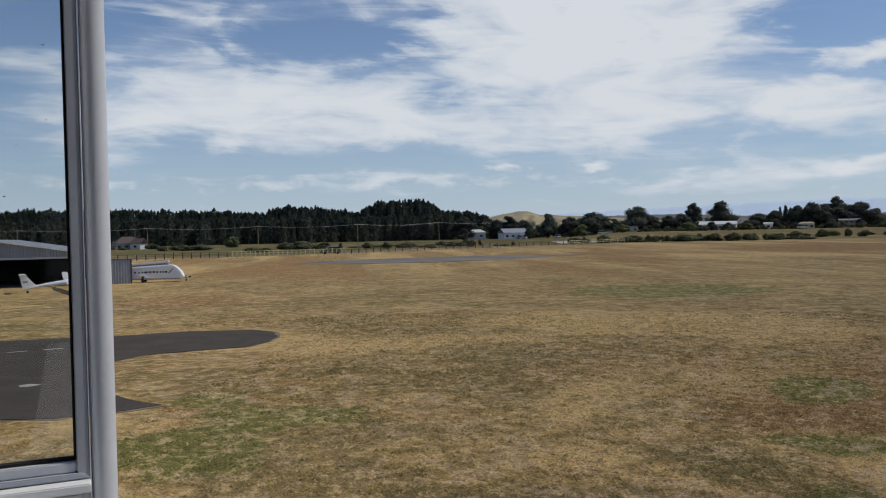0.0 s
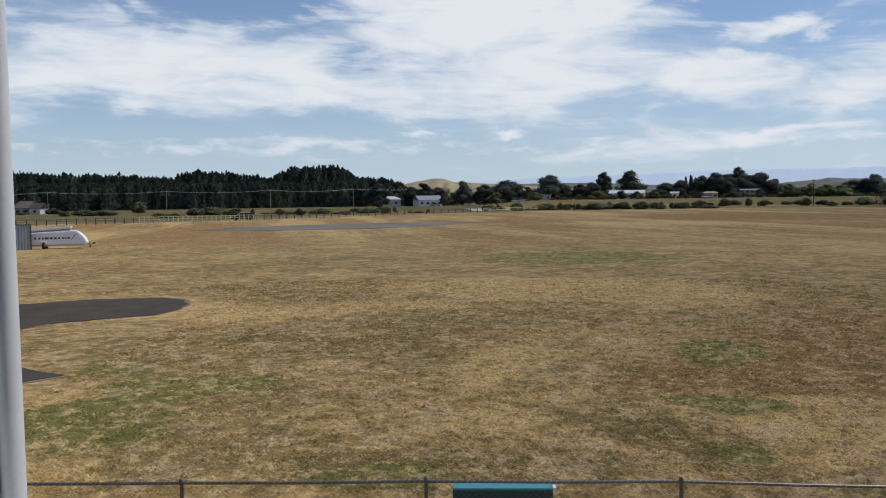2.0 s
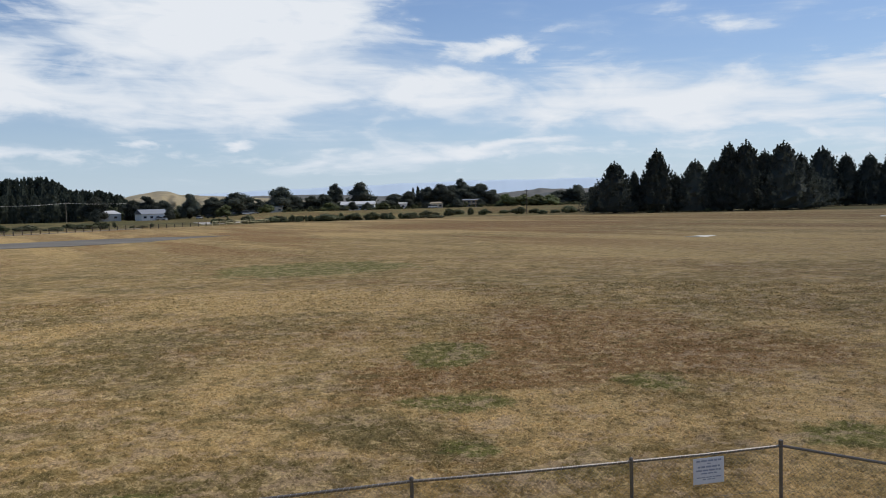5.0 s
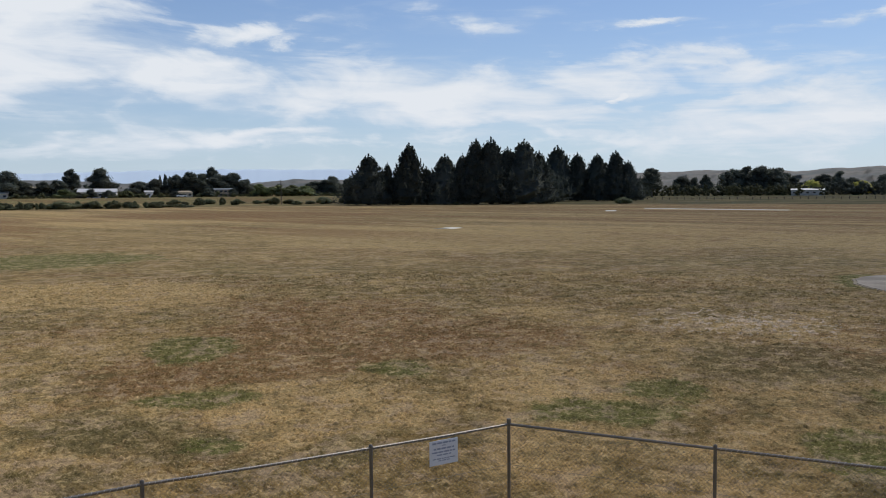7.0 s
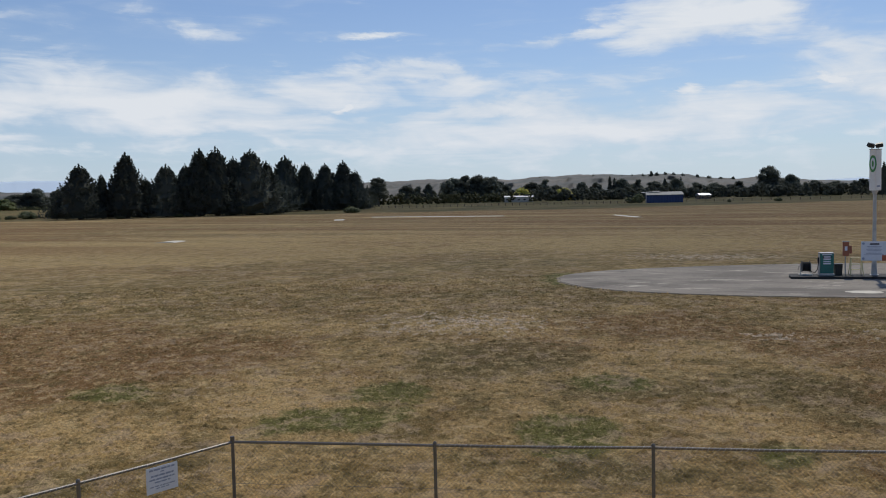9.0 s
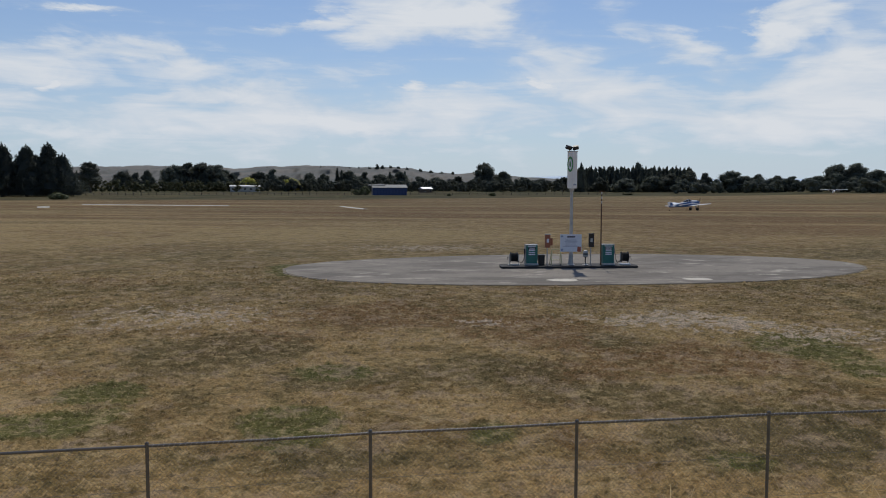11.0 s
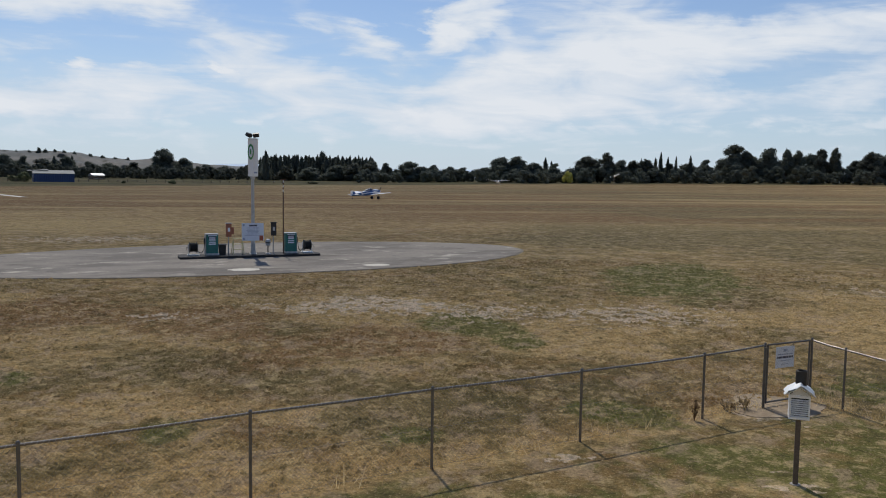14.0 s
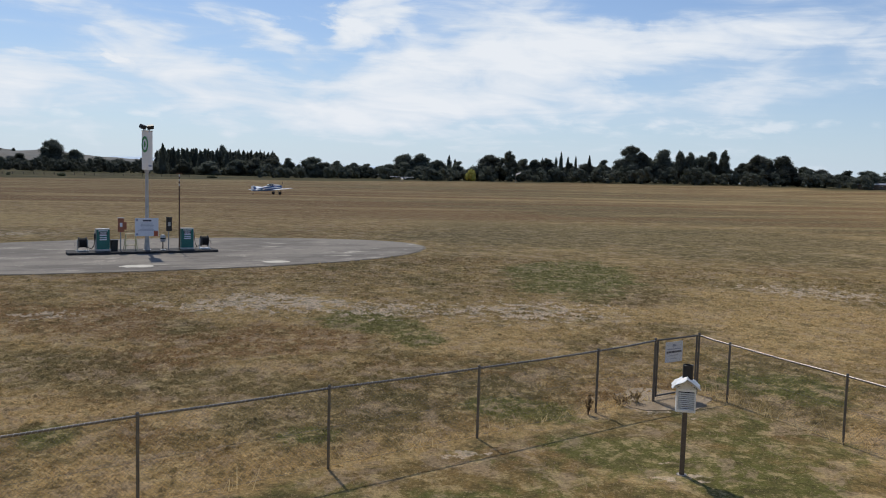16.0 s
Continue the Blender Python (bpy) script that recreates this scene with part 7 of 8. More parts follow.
# height of the forest edge against bearing
FOREST_TOP = ((-38, -31, -29.7, -28, -25, -21.8, -18.3, -15.9, -15.2, -14.4, -13.4, -11.7, -9.6, -9.0, -8.2, -6.4, -4.8, -4.2, -3.0, -1.6, -0.8),
              (1.7, 1.7, 1.86, 1.68, 1.76, 1.70, 1.58, 1.38, 1.7, 1.88, 1.82, 1.66, 1.40, 1.8, 2.0, 2.15, 2.0, 1.4, 1.28, 1.15, 0.8))
forest_line = lambda b: float(np.interp(b, *FOREST_TOP)) + 0.03
belt("far_forest", "dark pine forest along the northern boundary", FOREST_LEAF, -38, -0.8, 530, forest_line, 0.15, 6.0, True, 7, 520)
belt("forest_front", "front rows of the grey-green pine forest", FRONT_LEAF, -38, -3.4, 490, lambda b: min(forest_line(b) * 0.72, 1.15), 0.20, 4.6, True, 8, 440)
belt("plantation_mass", "dense dark conifer plantation in the east", GUM_LEAF, 81.0, 88.4, 562, lambda b: 1.04 + 0.05 * math.sin(b * 9), 0.13, 3.6, True, 15, 170)
belt("clipped_trees", "dense rounded block of dark trees by the paddocks", GUM_LEAF, 54.2, 58.1, 566, lambda b: 1.22 - 0.10 * abs(b - 56.1) ** 1.5, 0.16, 4.4, False, 16, 320)
belt("scrub_belt", "dark understorey along the south-eastern tree line", GUM_LEAF, 87.5, 131, 462, lambda b: 0.42 + 0.2 * (b > 101) + 0.25 * (b > 110) - 0.2 * (b > 122) + 0.15 * math.sin(b * 4.3), 0.26, 4.2, False, 9, 260)
belt("hedge_belt", "long dark hedge behind the eastern paddocks", GUM_LEAF, 58.5, 82, 540, lambda b: 0.32 + 0.10 * math.sin(b * 2.3) + 0.06 * math.sin(b * 7.1), 0.24, 3.4, False, 10, 220)
belt("village_scrub", "garden hedges and scrub between the houses", SHRUB_LEAF, -3.4, 31, 484, lambda b: 0.16 + 0.22 * math.sin(b * 3.1) ** 2, 0.28, 3.2, False, 12, 220)
belt("garden_hedges", "low garden hedges and scrub before the houses", SHRUB_LEAF, 9.0, 31, 430, lambda b: -0.16 + 0.24 * math.sin(b * 2.7 + 1) ** 4, 0.34, 2.2, False, 17, 160)
belt("far_hedge", "low hedges before the clipped trees", SHRUB_LEAF, 49, 60, 520, lambda b: 0.15 + 0.1 * math.sin(b * 5) ** 2, 0.3, 3.0, False, 13, 220)

# shrubs along the boundary road
rs = random.Random(44)
for i in range(44):
    b = 4.6 + i * 0.32 + rs.uniform(-0.6, 0.6)
    plant(SHRUBS, b, -0.58 + rs.uniform(-0.16, 0.20), 266 + rs.uniform(-6, 12), rs.uniform(0.18, 0.85), "roadside shrubs")
for i in range(24):
    b = -14.5 + i * 0.66 + rs.uniform(-0.25, 0.25)
    plant(SHRUBS, b + rs.uniform(-0.3, 0.3), -0.68 + rs.uniform(-0.2, 0.16), 250 + rs.uniform(-14, 40), rs.uniform(0.2, 0.8), "roadside shrubs")
for i in range(16):
    b = 18.5 + i * 0.72 + rs.uniform(-0.25, 0.25)
    plant(SHRUBS, b, -0.45 + rs.uniform(-0.12, 0.16), 300 + rs.uniform(-8, 20), rs.uniform(0.3, 0.6), "roadside shrubs")
for b, e, d, w in ((-25.3, -0.35, 362, 0.4), (-24.7, -0.48, 362, 0.35), (-22.95, -0.3, 366, 0.4), (-14.6, -0.42, 262, 0.9), (-13.4, -0.34, 266, 1.1), (-12.0, -0.5, 262, 0.9), (-21.2, -0.42, 300, 1.0), (-20.0, -0.45, 300, 0.7), (-18.0, 0.05, 350, 0.85), (-16.6, -0.72, 240, 0.8), (-15.8, -0.75, 235, 0.7), (-22.3, -0.5, 300, 0.5), (47.9, -0.52, 260, 0.5), (36.8, -0.72, 262, 0.5), (33.2, -0.7, 262, 0.4), (72.6, -0.58, 330, 0.25), (75.5, -0.5, 330, 0.3), (84.4, -0.47, 380, 0.3), (66.95, -0.08, 350, 0.62), (66.4, -0.3, 352, 0.4)):
    plant(SHRUBS, b, e, d, w, "roadside shrubs")

for kinds in (PINES, SPIRES, BROADS, GUMS, OLIVES, YELLOWS, SHRUBS):
    for proto in kinds:
        for o in [*proto.children_recursive, proto]:
            bpy.data.objects.remove(o)


# ---- distance: hills --------------------------------------------------------
def ridge(name, label, material, crest, dist, deep, seed, rough=0.06, folded=0.25):
    """A range of hills whose crest shows at the given heights: crest holds bearings and degrees."""
    bs = np.arange(crest[0][0], crest[0][-1], 0.12)
    top = np.interp(bs, *crest)
    top = top + (numbered_noise(bs * 1.3, bs * 0 + seed, seed) - 0.5) * rough * 2 + (numbered_noise(bs * 5, bs * 0 + seed, seed + 1) - 0.5) * rough * 0.7
    z1 = 4.4 + dist * np.tan(np.radians(top))
    rows = 10
    v = []
    for i in range(rows):
        t = i / (rows - 1)
        d = dist - deep * (1 - t)
        folds = (numbered_noise(bs * 2.2 + t * 3, bs * 0 + t * 6 + seed, seed + 2) - 0.5) * deep * folded * t * (1 - t) * 4
        z = -6 + (z1 + 6) * (t ** 0.8)
        v.append(np.stack([(d + folds) * np.sin(np.radians(bs)), (d + folds) * np.cos(np.radians(bs)), z], 1))
    v.append(np.stack([(dist + deep * 0.5) * np.sin(np.radians(bs)), (dist + deep * 0.5) * np.cos(np.radians(bs)), bs * 0 - 6], 1))
    n = len(bs)
    q = np.array([(i * n + j, i * n + j + 1, (i + 1) * n + j + 1, (i + 1) * n + j) for i in range(rows) for j in range(n - 1)])
    return tagged(new(name, raw_mesh(name, np.concatenate(v), q, material, True)), label, "hills", kind="structure")


ridge("dry_hill", "dry yellow hill behind the village", HILL_DRY, ((-3.5, -1.5, 0.0, 1.0, 1.8, 2.6, 4.0, 6.0, 9.0, 12.0), (0.2, 0.75, 1.1, 1.27, 1.22, 1.0, 0.92, 0.82, 0.6, 0.2)), 1500, 500, 3, 0.03)
ridge("low_hills", "low hazy brown hills behind the village", HILL_MID, ((2, 6, 10, 14, 18, 24, 26, 28, 34, 50), (0.5, 0.78, 0.85, 0.7, 0.55, 0.62, 0.85, 0.75, 0.7, 0.9)), 2300, 500, 4, 0.05)
ridge("eastern_hills", "dry rolling hills beyond the eastern paddocks", HILL_MID, ((44, 47, 49, 53, 56, 58.4, 60.5, 62.2, 64.4, 66.5, 68.7, 70, 71.8, 73, 74.2, 75.5, 76.8, 78.5, 80, 82), (0.6, 0.95, 1.05, 1.14, 1.12, 1.02, 1.15, 1.22, 1.24, 1.12, 1.18, 1.05, 0.8, 0.68, 0.82, 0.72, 0.55, 0.5, 0.42, 0.2)), 1900, 500, 5, 0.04)
# both far ranges carry their haze in the material's colour
ridge("far_range", "mountain range on the horizon, haze put into its pale blue", HILL_FAR, ((-6, 4, 10, 16, 22, 30, 38, 44, 52), (0.7, 1.0, 1.25, 1.4, 1.5, 1.45, 1.2, 1.0, 0.6)), 4200, 600, 6, 0.03, 0.0)
ridge("far_eastern_range", "hills low on the horizon, haze put into their pale blue", HILL_FAR, ((74, 78, 80, 82, 86, 92, 97, 104), (0.3, 0.5, 0.62, 0.55, 0.45, 0.4, 0.45, 0.2)), 4200, 600, 9, 0.03, 0.0)


# ---- houses and sheds -------------------------------------------------------
def build_house(bearing, dist, w, deep, eave, ridge_z, wall, roof, label, turn=0.0, hip=0.0, windows=4, name="house", storeys=1, group="far houses"):
    h = thing(name, label, "house" if name == "house" else "shed", polar(bearing, dist, turn), group)
    part("wall", Shape().box(-w / 2, w / 2, -deep / 2, deep / 2, -0.1, eave), wall, h)
    o, e = 0.35, eave
    v = [(-w / 2 - o, -deep / 2 - o, e), (w / 2 + o, -deep / 2 - o, e), (w / 2 + o, deep / 2 + o, e), (-w / 2 - o, deep / 2 + o, e), (-w / 2 - o + hip, 0, ridge_z), (w / 2 + o - hip, 0, ridge_z)]
    part("roof", Shape().add(v + [(x, y, z + 0.14) for x, y, z in v], [(6, 7, 11, 10), (8, 9, 10, 11), (9, 6, 10), (7, 8, 11), (0, 4, 5, 1), (2, 5, 4, 3), (3, 4, 0), (1, 5, 2), (0, 1, 7, 6), (2, 3, 9, 8), (1, 2, 8, 7), (3, 0, 6, 9)]), roof, h)
    if hip < 0.5:
        for s in (-1, 1):
            part("gable", Shape().add([(s * w / 2, -deep / 2, e), (s * w / 2, deep / 2, e), (s * w / 2, 0, ridge_z - 0.1), (s * (w / 2 - 0.1), -deep / 2, e), (s * (w / 2 - 0.1), deep / 2, e), (s * (w / 2 - 0.1), 0, ridge_z - 0.1)], [(0, 1, 2), (3, 5, 4), (0, 2, 5, 3), (1, 4, 5, 2)]), wall, h)
    for k in range(storeys):
        for i in range(windows):
            x = -w / 2 + w * (i + 0.5) / windows
            z = eave * (k + 0.5) / storeys
            q = part("window", Shape().box(x - 0.7, x + 0.7, -deep / 2 - 0.04, -deep / 2 + 0.02, z - 0.45, z + 0.55), WINDOW_DARK, h)
            part("window_sill", Shape().box(x - 0.78, x + 0.78, -deep / 2 - 0.03, -deep / 2 + 0.01, z - 0.53, z - 0.455), WHITE, q)
            part("window_head", Shape().box(x - 0.78, x + 0.78, -deep / 2 - 0.03, -deep / 2 + 0.01, z + 0.555, z + 0.63), WHITE, q)
    return h


# grey wall material: the shade on this front is put into the colour
build_house(-24.4, 380, 10.8, 8, 2.4, 5.2, CORRUGATED, ROOF_BROWN, "weatherboard house, wall shade put into grey, brown hipped roof", 12, 3.6, 4)
build_house(-23.7, 374, 5.0, 5, 2.3, 4.4, WHITE_DULL, ROOF_BROWN, "white lean-to wing of a farmhouse under a brown roof", -40, 0.0, 1)
build_house(-1.78, 462, 10.0, 8.0, 3.6, 5.2, WHITE, ROOF_WHITE, "white building with a peaked white roof", 0, 3.2, 2)
build_house(-2.6, 466, 3.0, 3.0, 4.2, 5.2, WHITE, ROOF_WHITE, "small white shed with a white roof", 0, 1.2, 1)
build_house(0.65, 440, 13.0, 8, 3.1, 5.3, WHITE, ROOF_GREY, "white cottage with a pale iron roof", 24, 0.0, 4)
build_house(8.5, 450, 6.5, 5, 2.4, 3.4, CREAM, ROOF_WHITE, "small cream house with a white roof", 0, 0.0, 2)
build_house(13.9, 440, 17, 8, 2.8, 4.3, WHITE, ROOF_WHITE, "long white building with a white roof", -6, 0.0, 6)
build_house(16.9, 448, 4.0, 4, 2.6, 3.2, WHITE, ROOF_WHITE, "small white shed with a white roof", 0, 0.0, 1)
build_house(19.1, 436, 7.0, 6, 2.2, 3.0, CREAM, PALE_WOOD, "low cream house with a tan roof", 0, 1.5, 3)
build_house(21.5, 440, 8.8, 7, 3.5, 4.0, PALE_WOOD, ROOF_GREY, "two-storey pale grey block with dark windows", 0, 0.0, 4, storeys=2)
build_house(59.1, 515, 17, 6, 3.0, 3.7, STEEL, ROOF_WHITE, "long low grey shed with a white roof", 0, 0.0, 5, "shed")
build_house(71.0, 470, 6, 5, 1.9, 3.0, WOOD, CORRUGATED, "small cream house with a pale roof", 25, 0.0, 2)
build_house(93.2, 470, 10, 5, 2.6, 3.2, STEEL, ROOF_GREY, "low grey shed behind the hedge", 0, 0.0, 2, "shed")
build_house(126.2, 455, 12, 6, 2.2, 3.0, WOOD, ROOF_GREY, "low dark shed with a grey roof under trees", 0, 0.0, 3, "shed")


def build_blue_shed():
    s = thing("blue_shed", "blue steel shed with a grey iron roof", "shed", polar(68.5, 352, 4))
    part("front", corrugated(-6.4, 7.4, -0.1, lambda x: 3.0, -4.0, 0.6, 0.05), BLUE_STEEL, s, "blue ribbed cladding")
    part("wall", Shape().box(-6.4, 7.4, -3.98, 8, -0.1, 2.98), BLUE_STEEL, s)
    part("roof", Shape().add([(-6.7, -4.3, 3.0), (7.7, -4.3, 3.0), (7.7, 3.0, 4.2), (-6.7, 3.0, 4.2), (-6.7, -4.3, 3.15), (7.7, -4.3, 3.15), (7.7, 3.0, 4.35), (-6.7, 3.0, 4.35)], [(0, 3, 2, 1), (4, 5, 6, 7), (0, 1, 5, 4), (1, 2, 6, 5), (2, 3, 7, 6), (3, 0, 4, 7)]), ROOF_DULL, s)
    part("side_roof", Shape().add([(-8.2, 0.5, 3.9), (-1.2, 0.5, 4.25), (-1.2, 7.0, 4.5), (-8.2, 7.0, 4.1), (-8.2, 0.5, 4.05), (-1.2, 0.5, 4.42), (-1.2, 7.0, 4.66), (-8.2, 7.0, 4.25)], [(0, 3, 2, 1), (4, 5, 6, 7), (0, 1, 5, 4), (1, 2, 6, 5), (2, 3, 7, 6), (3, 0, 4, 7)]), ROOF_DULL, s, "pale lean-to roof")
    for x in (-3.2, 1.2, 5.0):
        part("door_edge", Shape().box(x - 0.06, x + 0.06, -4.09, -4.055, 0, 2.9), BLUE_STEEL, s)


build_blue_shed()


def build_car(bearing, dist, turn, paint, label, name="car", van=False):
    c = thing(name, label, "car", polar(bearing, dist, turn), "cars by the road")
    body = [(-2.3, 0.35), (2.25, 0.35), (2.35, 0.75), (2.1, 0.95), (0.95, 1.05), (-2.25, 1.08), (-2.35, 0.7)]
    cab = [(-2.15, 1.04), (1.0, 1.04), (0.35, 1.66), (-1.95, 1.72)] if not van else [(-2.2, 1.04), (1.5, 1.04), (1.0, 2.0), (-2.15, 2.05)]
    part("body", Shape().prism(body, -0.88, 0.88), paint, c, bevel=0.06)
    part("cabin", Shape().prism(cab, -0.76, 0.76), WINDOW_DARK, c, "dark glazed cabin", bevel=0.05)
    rz = cab[2][1]
    part("roof", Shape().box(cab[3][0] + 0.1, cab[2][0] - 0.05, -0.72, 0.72, rz - 0.03, rz + 0.08), CAR_PALE if paint is CAR_DARK else paint, c, bevel=0.03)
    for x in (-1.45, 1.45):
        for y in (-0.80, 0.80):
            q = part("wheel", Shape().lathe(((0.20, -0.11), (0.31, -0.11), (0.34, -0.05), (0.34, 0.05), (0.31, 0.11), (0.20, 0.11)), 14, Matrix.Translation((x, y, 0.34)) @ pose(0, 0, 0, 90)), RUBBER, c, smooth=True)
            part("rim", Shape().lathe(((0.20, -0.10), (0.20, 0.10)), 10, Matrix.Translation((x, y, 0.34)) @ pose(0, 0, 0, 90)), CAR_PALE, q, smooth=True)
    part("bumper", Shape().box(2.26, 2.42, -0.8, 0.8, 0.4, 0.6), BLACK, c, bevel=0.03)
    return c


build_car(-11.6, 192, 186, CAR_DARK, "dark green estate car with a pale roof on the road", "estate_car")
for b, d, t, p, l in ((1.2, 436, 20, CAR_PALE, "silver car parked before the cottage"), (3.6, 430, 70, CAR_PALE, "silver car parked in a yard"), (4.3, 432, 10, CAR_DARK, "dark car parked in a yard"),
                      (5.1, 428, 0, CAR_PALE, "silver car parked in a yard"), (5.8, 430, 35, CAR_DARK, "dark car parked in a yard"), (6.6, 428, 5, WHITE, "white van parked in a yard"), (7.1, 430, 0, CAR_PALE, "silver car parked by a hedge"), (18.9, 420, 0, WHITE, "white car parked by a hedge")):
    build_car(b, d, t, p, l, van="van" in l)


# ---- poles, wires, field fences ---------------------------------------------
def build_power_line():
    places = [(-38.5, 420), (-30.6, 408), (-23.2, 398), (-16.3, 398), (-9.76, 405), (-4.3, 430), (0.8, 470)]
    tops = []
    for b, d in places:
        p = thing("power_pole", "weathered timber power pole with a crossarm", "power pole", polar(b, d, 8), "power line")
        h = 4.4 + d * math.tan(radians(0.70))
        part("pole", Shape().tube([(0, 0, -0.2), (0, 0, h)], [0.17, 0.11], 8), PALE_WOOD, p, smooth=True)
        part("crossarm", Shape().box(-1.1, 1.1, -0.06, 0.06, h - 0.7, h - 0.56), PALE_WOOD, p)
        for x in (-0.95, 0.0, 0.95):
            part("insulator", Shape().lathe(((0.05, h - 0.56), (0.07, h - 0.46), (0.03, h - 0.36)), 8, Matrix.Translation((x, 0, 0))), WHITE_DULL, p)
        tops.append((polar(b, d, 8), h))
    for k, x in enumerate((-0.95, 0.95)):
        s = Shape()
        for (m0, h0), (m1, h1) in zip(tops, tops[1:]):
            a, c = m0 @ Vector((x, 0, h0 - 0.4)), m1 @ Vector((x, 0, h1 - 0.4))
            pts = [a.lerp(c, t / 8) - Vector((0, 0, 0.9 * 4 * (t / 8) * (1 - t / 8))) for t in range(9)]
            s.tube(pts, 0.028, 4)
        solid("power_wire", s, STEEL, "thin pale power wire between timber poles", "wire", group="power line")
    p = thing("power_pole", "dark timber power pole with a crossarm", "power pole", polar(25.2, 300, 20), "power line")
    part("pole", Shape().tube([(0, 0, -0.2), (0, 0, 8.6)], [0.16, 0.11], 8), WOOD, p, smooth=True)
    part("crossarm", Shape().box(-0.8, 0.8, -0.06, 0.06, 8.1, 8.25), WOOD, p)


build_power_line()


def build_field_fence(b0, d0, b1, d1, count, h, material, rails, label, seed):
    f = thing("field_fence", label, "fence", group="field fences")
    rr = random.Random(seed)
    pts = []
    for i in range(count):
        t = i / (count - 1)
        b, d = b0 + (b1 - b0) * t, d0 + (d1 - d0) * t
        pts.append(Vector(polar(b, d).translation))
    for p in pts:
        k = h * rr.uniform(0.88, 1.1)
        part("post", Shape().box(-0.09, 0.09, -0.09, 0.09, -0.1, k, Matrix.Translation(p)), material, f)
    for z in rails:
        for a, c in zip(pts, pts[1:]):
            part("rail", Shape().tube([a + Vector((0, 0, h * z)), c + Vector((0, 0, h * z))], 0.05 if len(rails) < 3 else 0.02, 4), material, f)
    return f


build_field_fence(-18.0, 186, -10.6, 190, 26, 1.3, YELLOW, (0.55, 0.92), "pale timber stock rails along the field edge", 1)
build_field_fence(-30, 178, -18.3, 186, 22, 1.2, WOOD, (0.35, 0.65, 0.95), "post and wire fence along the field edge", 2)
build_field_fence(-10.2, 192, 4.0, 240, 30, 1.1, WOOD, (0.35, 0.65, 0.95), "post and wire fence along the field edge", 3)
build_field_fence(4.4, 246, 8.0, 262, 9, 1.2, YELLOW, (0.5, 0.9), "pale timber yard rails by the road", 4)
build_field_fence(49, 345, 67, 345, 40, 1.1, WOOD, (0.35, 0.65, 0.95), "post and wire paddock fence in the east", 5)
build_field_fence(70, 350, 83, 380, 24, 1.1, WOOD, (0.35, 0.65, 0.95), "post and wire paddock fence in the east", 6)
solid("yard_gravel", Shape().slab([tuple(polar(b, d).translation[:2]) for b, d in ((3.8, 268), (8.4, 285), (8.2, 330), (3.2, 318))], -0.05, 0.05), CONCRETE_PALE, "pale gravel yard by the road", "ground", kind="structure")
solid("road", Shape().slab([tuple(polar(b, d).translation[:2]) for b, d in ((-30, 200), (-22, 196), (-14, 194), (-6, 206), (0, 232), (0, 240), (-6, 213), (-14, 201), (-22, 203), (-30, 207))], -0.05, 0.045), ASPHALT_EDGE, "pale dusty road along the boundary", "road", kind="structure")


def build_windsock():
    w = thing("windsock", "pale windsock on a thin pole before trees", "windsock", polar(104.4, 430))
    part("pole", Shape().tube([(0, 0, -0.1), (0, 0, 4.6)], 0.06, 6), STEEL, w)
    part("sock", Shape().tube([(0, 0, 4.1), (0.9, 0, 4.5), (1.8, 0, 5.0), (2.6, 0, 5.3)], [0.42, 0.38, 0.30, 0.2], 10), WHITE, w, "white fabric sock", smooth=True)
    part("hoop", Shape().tube([(0, 0, 3.7), (0, 0, 4.55)], 0.05, 6), ORANGE_RED, w)


build_windsock()


# ---- turf close by ----------------------------------------------------------
def build_tufts(name, label, material, count, r0, r1, tall, wide, seed, greenness, b0=-33, b1=129):
    """Short tufts of three bent blades, thicker on the ground close to the clubhouse."""
    g = np.random.RandomState(seed)
    n = count * 2
    r = r0 + (r1 - r0) * g.rand(n) ** 1.15
    b = np.radians(g.uniform(b0, b1, n))
    x, y = r * np.sin(b), r * np.cos(b)
    clump = numbered_noise(x * 1.1, y * 1.1, seed + 3) * 0.6 + numbered_noise(x * 0.27, y * 0.27, seed + 4) * 0.6
    green = patch_cover(x, y, GREEN_PATCHES)
    bare = patch_cover(x, y, BARE_PATCHES)
    pu, pv = (x - 45.8) * 0.46 - (y - 6.6) * 0.888, (x - 45.8) * 0.888 + (y - 6.6) * 0.46
    keep = ((pu / 15.7) ** 2 + (pv / 8.3) ** 2 > 1.02) & ((x > -8.8) | (y < 19) | (y > 41)) & (g.rand(n) < clump * (greenness < 0) + (green - 0.25) * greenness) & (g.rand(n) > bare * 0.8)
    x, y = x[keep][:count], y[keep][:count]
    n = len(x)
    vs, qs = [], []
    base = np.stack([x, y, ground_height(x, y)], 1)
    for k in range(3):
        a = g.rand(n) * 2 * np.pi
        lean = g.uniform(0.1, 0.8, n)
        h = tall * g.uniform(0.5, 1.3, n)
        d = np.stack([np.cos(a), np.sin(a), a * 0], 1)
        s = np.stack([-np.sin(a), np.cos(a), a * 0], 1) * (wide * g.uniform(0.6, 1.3, n))[:, None]
        o = base + d * (g.rand(n) * wide * 2)[:, None]
        up = np.array([0, 0, 1.0])
        mid = o + d * (h * lean * 0.5)[:, None] + up * (h * 0.8)[:, None]
        tip = o + d * (h * lean)[:, None] + up * h[:, None]
        v = np.stack([o - s, o + s, mid + s * 0.7, tip, mid - s * 0.7], 1).reshape(-1, 3)
        f = np.arange(5 * n).reshape(n, 5) + 5 * n * k
        vs.append(v)
        qs.append(f)
    return tagged(new(name, raw_mesh(name, np.concatenate(vs), np.concatenate(qs), material)), label, "grass", kind="stuff")


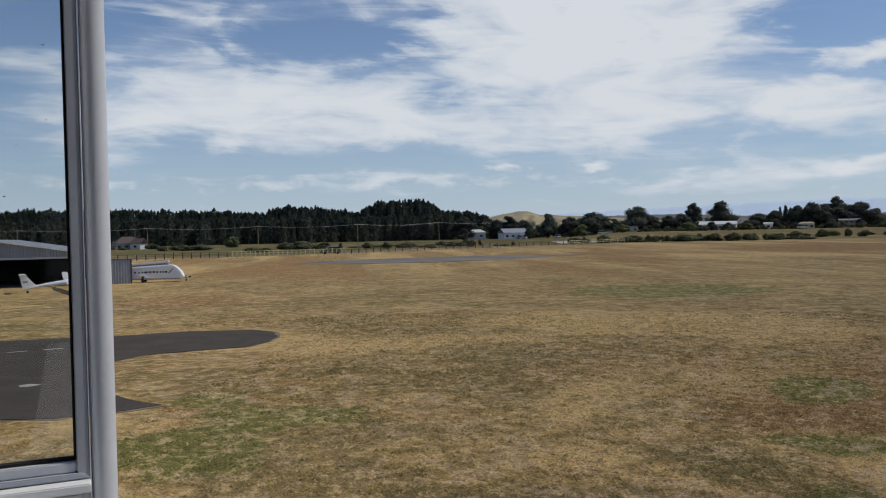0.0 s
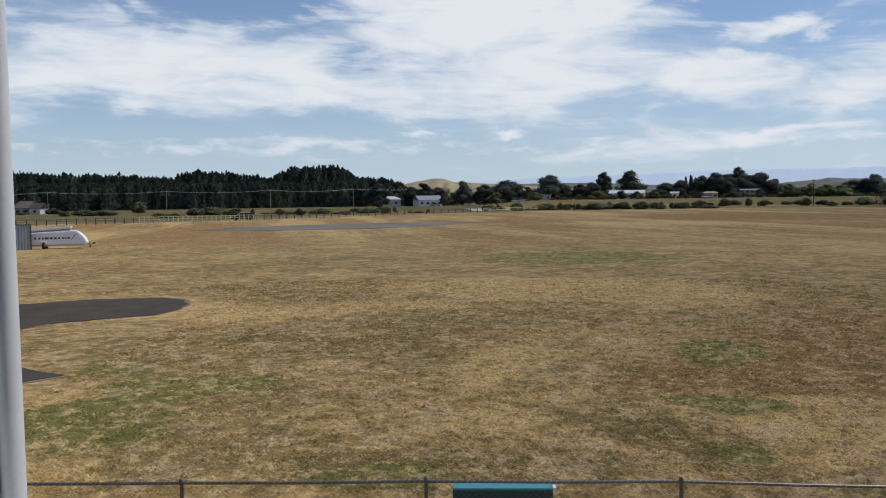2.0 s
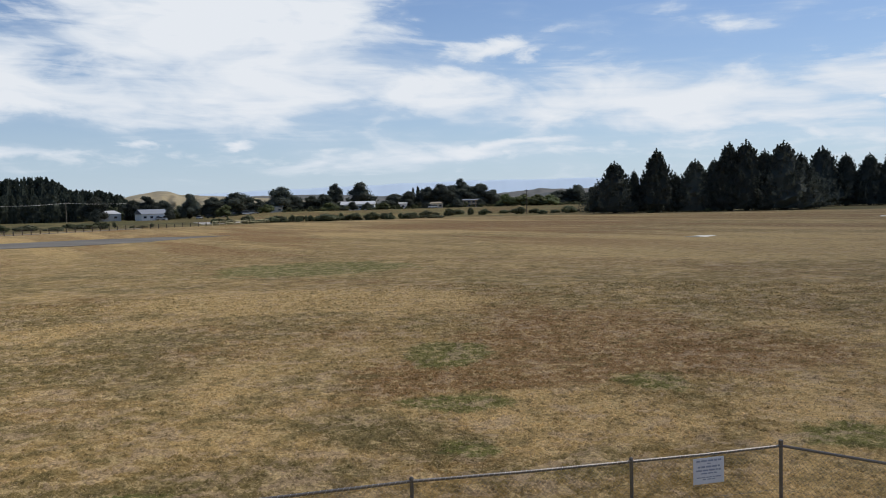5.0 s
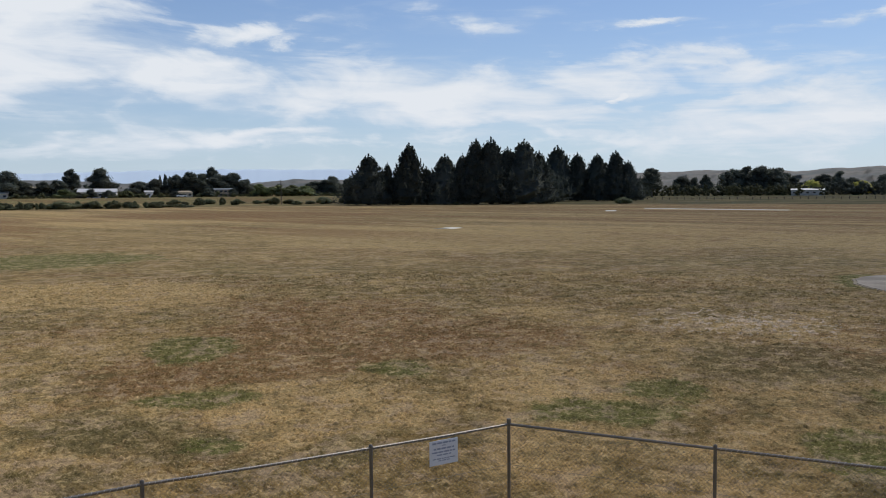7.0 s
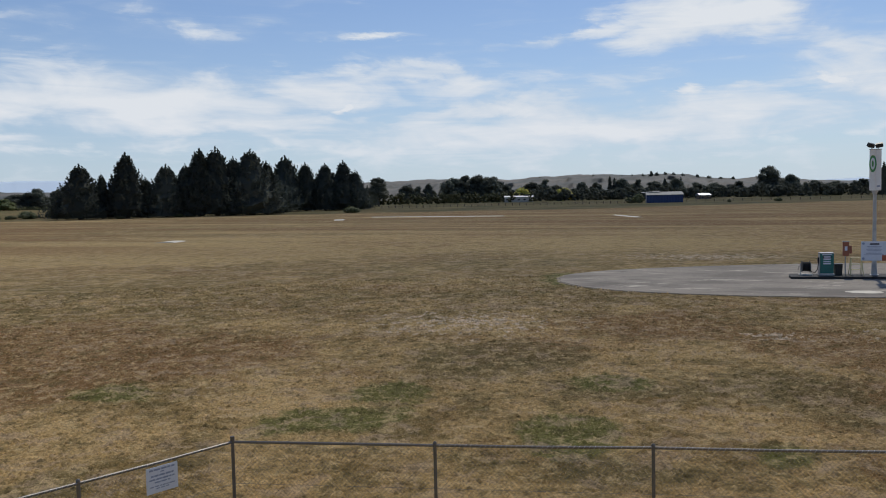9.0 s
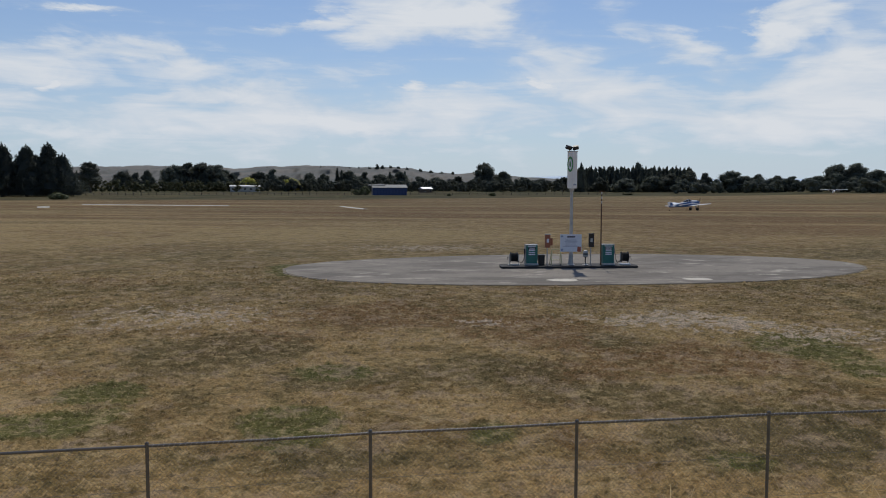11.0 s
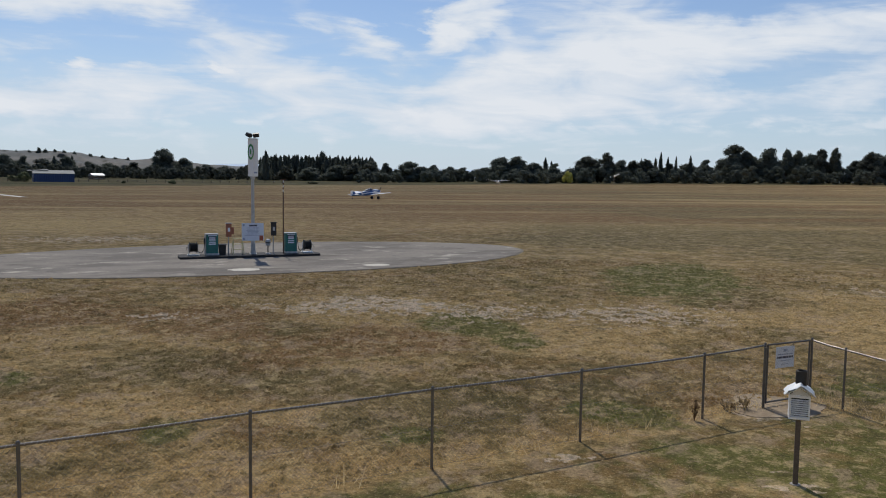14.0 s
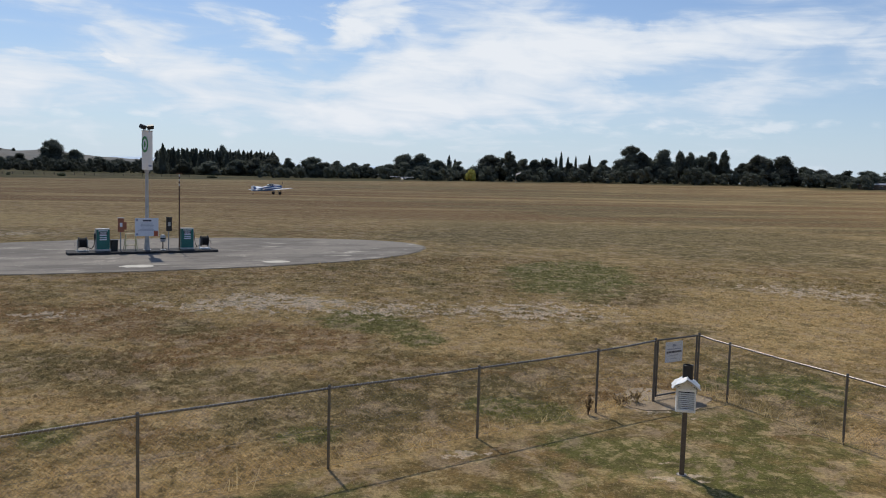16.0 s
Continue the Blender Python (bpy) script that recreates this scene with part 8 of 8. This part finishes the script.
def build_clumps(count, r0, r1, seed):
    """Low uneven mounds of matted turf, each a small dome."""
    g = np.random.RandomState(seed)
    n = count * 2
    r = r0 + (r1 - r0) * g.rand(n) ** 1.25
    b = np.radians(g.uniform(-33, 129, n))
    x, y = r * np.sin(b), r * np.cos(b)
    thick = numbered_noise(x * 0.9, y * 0.9, seed + 3) * 0.7 + numbered_noise(x * 0.25, y * 0.25, seed + 4) * 0.5
    pu, pv = (x - 45.8) * 0.46 - (y - 6.6) * 0.888, (x - 45.8) * 0.888 + (y - 6.6) * 0.46
    keep = ((pu / 15.8) ** 2 + (pv / 8.4) ** 2 > 1.02) & ((x > -8.8) | (y < 19) | (y > 41)) & (g.rand(n) < thick)
    keep &= ~(((x - 7.7) * 0.887 + (y - 8.6) * 0.462 < 0.1) & (y < 9.3 - 0.076 * x) & (y > -9.4 + 0.3 * (x - 16)))
    x, y = x[keep][:count], y[keep][:count]
    n = len(x)
    size = g.uniform(0.03, 0.085, n) * (1 + 0.012 * np.hypot(x, y))
    tall = size * g.uniform(0.35, 0.75, n)
    turn = g.rand(n) * 6.28
    rings = []
    for k in range(6):
        a = turn + k * 1.0472
        w = size * g.uniform(0.7, 1.25, n)
        rings.append(np.stack([x + w * np.cos(a), y + w * np.sin(a), np.full(n, -0.004)], 1))
    tip = np.stack([x + size * g.normal(size=n) * 0.2, y + size * g.normal(size=n) * 0.2, tall], 1)
    v = np.stack([*rings, tip], 1).reshape(-1, 3)
    base = np.arange(n)[:, None] * 7
    f = np.concatenate([np.concatenate([base + k, base + (k + 1) % 6, base + 6], 1) for k in range(6)])
    me = raw_mesh("turf_clumps", v, f, GRASS, True)
    turf_state(me, v[:, 0], v[:, 1])
    return tagged(new("turf_clumps", me), "low matted clumps of dry turf", "grass", kind="stuff")


build_clumps(75000, 8, 46, 71)
build_tufts("dry_tufts", "short pale stalks standing in the dry turf", BLADE_DRY, 22000, 8, 36, 0.034, 0.0045, 61, -0.9)


def build_weeds():
    """Dead stalks that the mower leaves along the fence."""
    g = np.random.RandomState(9)
    line = [(Vector((*a, 0)), Vector((*b, 0))) for a, b in zip(FENCE_EAST, FENCE_EAST[1:])] + [(Vector((*a, 0)), Vector((*b, 0))) for a, b in zip(FENCE_SOUTH, FENCE_SOUTH[1:])] + [(Vector((*a, 0)), Vector((*b, 0))) for a, b in zip(FENCE_NORTH[1:], FENCE_NORTH[2:])]
    s = Shape()
    for a, c in line:
        near = min(1.0, max(0.25, (12 - (a - Vector((16.2, -7.8, 0))).length) / 10))
        for i in range(int(70 * near)):
            p = a.lerp(c, g.rand()) + Vector((g.normal() * 0.10, g.normal() * 0.10, 0))
            h = g.uniform(0.06, 0.22) * (2.2 if g.rand() < 0.08 else 1)
            t = p + Vector((g.normal() * h * 0.5, g.normal() * h * 0.5, h))
            w = Vector((g.normal(), g.normal(), 0)).normalized() * 0.006
            s.add([p - w, p + w, t + w * 0.5, t - w * 0.5], [(0, 1, 2, 3)])
    me = bpy.data.meshes.new("fence_weeds")
    me.from_pydata(s.v, [], s.f)
    me.materials.append(BLADE_DRY)
    tagged(new("fence_weeds", me), "dead straw-coloured weeds along the fence foot", "weeds", kind="stuff")


build_weeds()


def build_dead_weed(x, y, tall, spread, seed):
    """A dried-up weed: bent stalks with curled leaves."""
    rr = random.Random(seed)
    w = thing("dead_weed", "dried brown weed standing at the fence foot", "weed", pose(x, y, 0), "dead weeds by the gate")
    leaves = Shape()
    for i in range(11):
        a, h = rr.uniform(0, 6.28), tall * rr.uniform(0.5, 1.1)
        d = Vector((math.cos(a), math.sin(a), 0)) * spread * rr.uniform(0.3, 1.0)
        tip = d + Vector((0, 0, h))
        part("stalk", Shape().tube([(0, 0, -0.02), tuple(d * 0.4 + Vector((0, 0, h * 0.6))), tuple(tip)], [0.007, 0.005, 0.002], 5), BLADE_DEAD, w)
        for k in range(9):
            c = (d * 0.4 + Vector((0, 0, h * 0.6))).lerp(tip, rr.random()) * rr.uniform(0.6, 1.05)
            u = Vector((rr.gauss(0, 1), rr.gauss(0, 1), rr.gauss(0, 0.8))).normalized() * rr.uniform(0.02, 0.045)
            v = u.cross(Vector((rr.gauss(0, 1), rr.gauss(0, 1), rr.gauss(0, 1)))).normalized() * 0.014
            leaves.add([c - u, c - v, c + u, c + v + Vector((0, 0, 0.008))], [(0, 1, 2, 3)])
    me = bpy.data.meshes.new("leaves")
    me.from_pydata(leaves.v, [], leaves.f)
    me.materials.append(BLADE_DEAD)
    new("leaves", me).parent = w


for i, (x, y, h, w) in enumerate(((15.28, -5.95, 0.42, 0.10), (16.0, -7.2, 0.26, 0.22), (15.9, -6.8, 0.20, 0.28), (16.15, -7.05, 0.16, 0.25))):
    build_dead_weed(x, y, h, w, i)
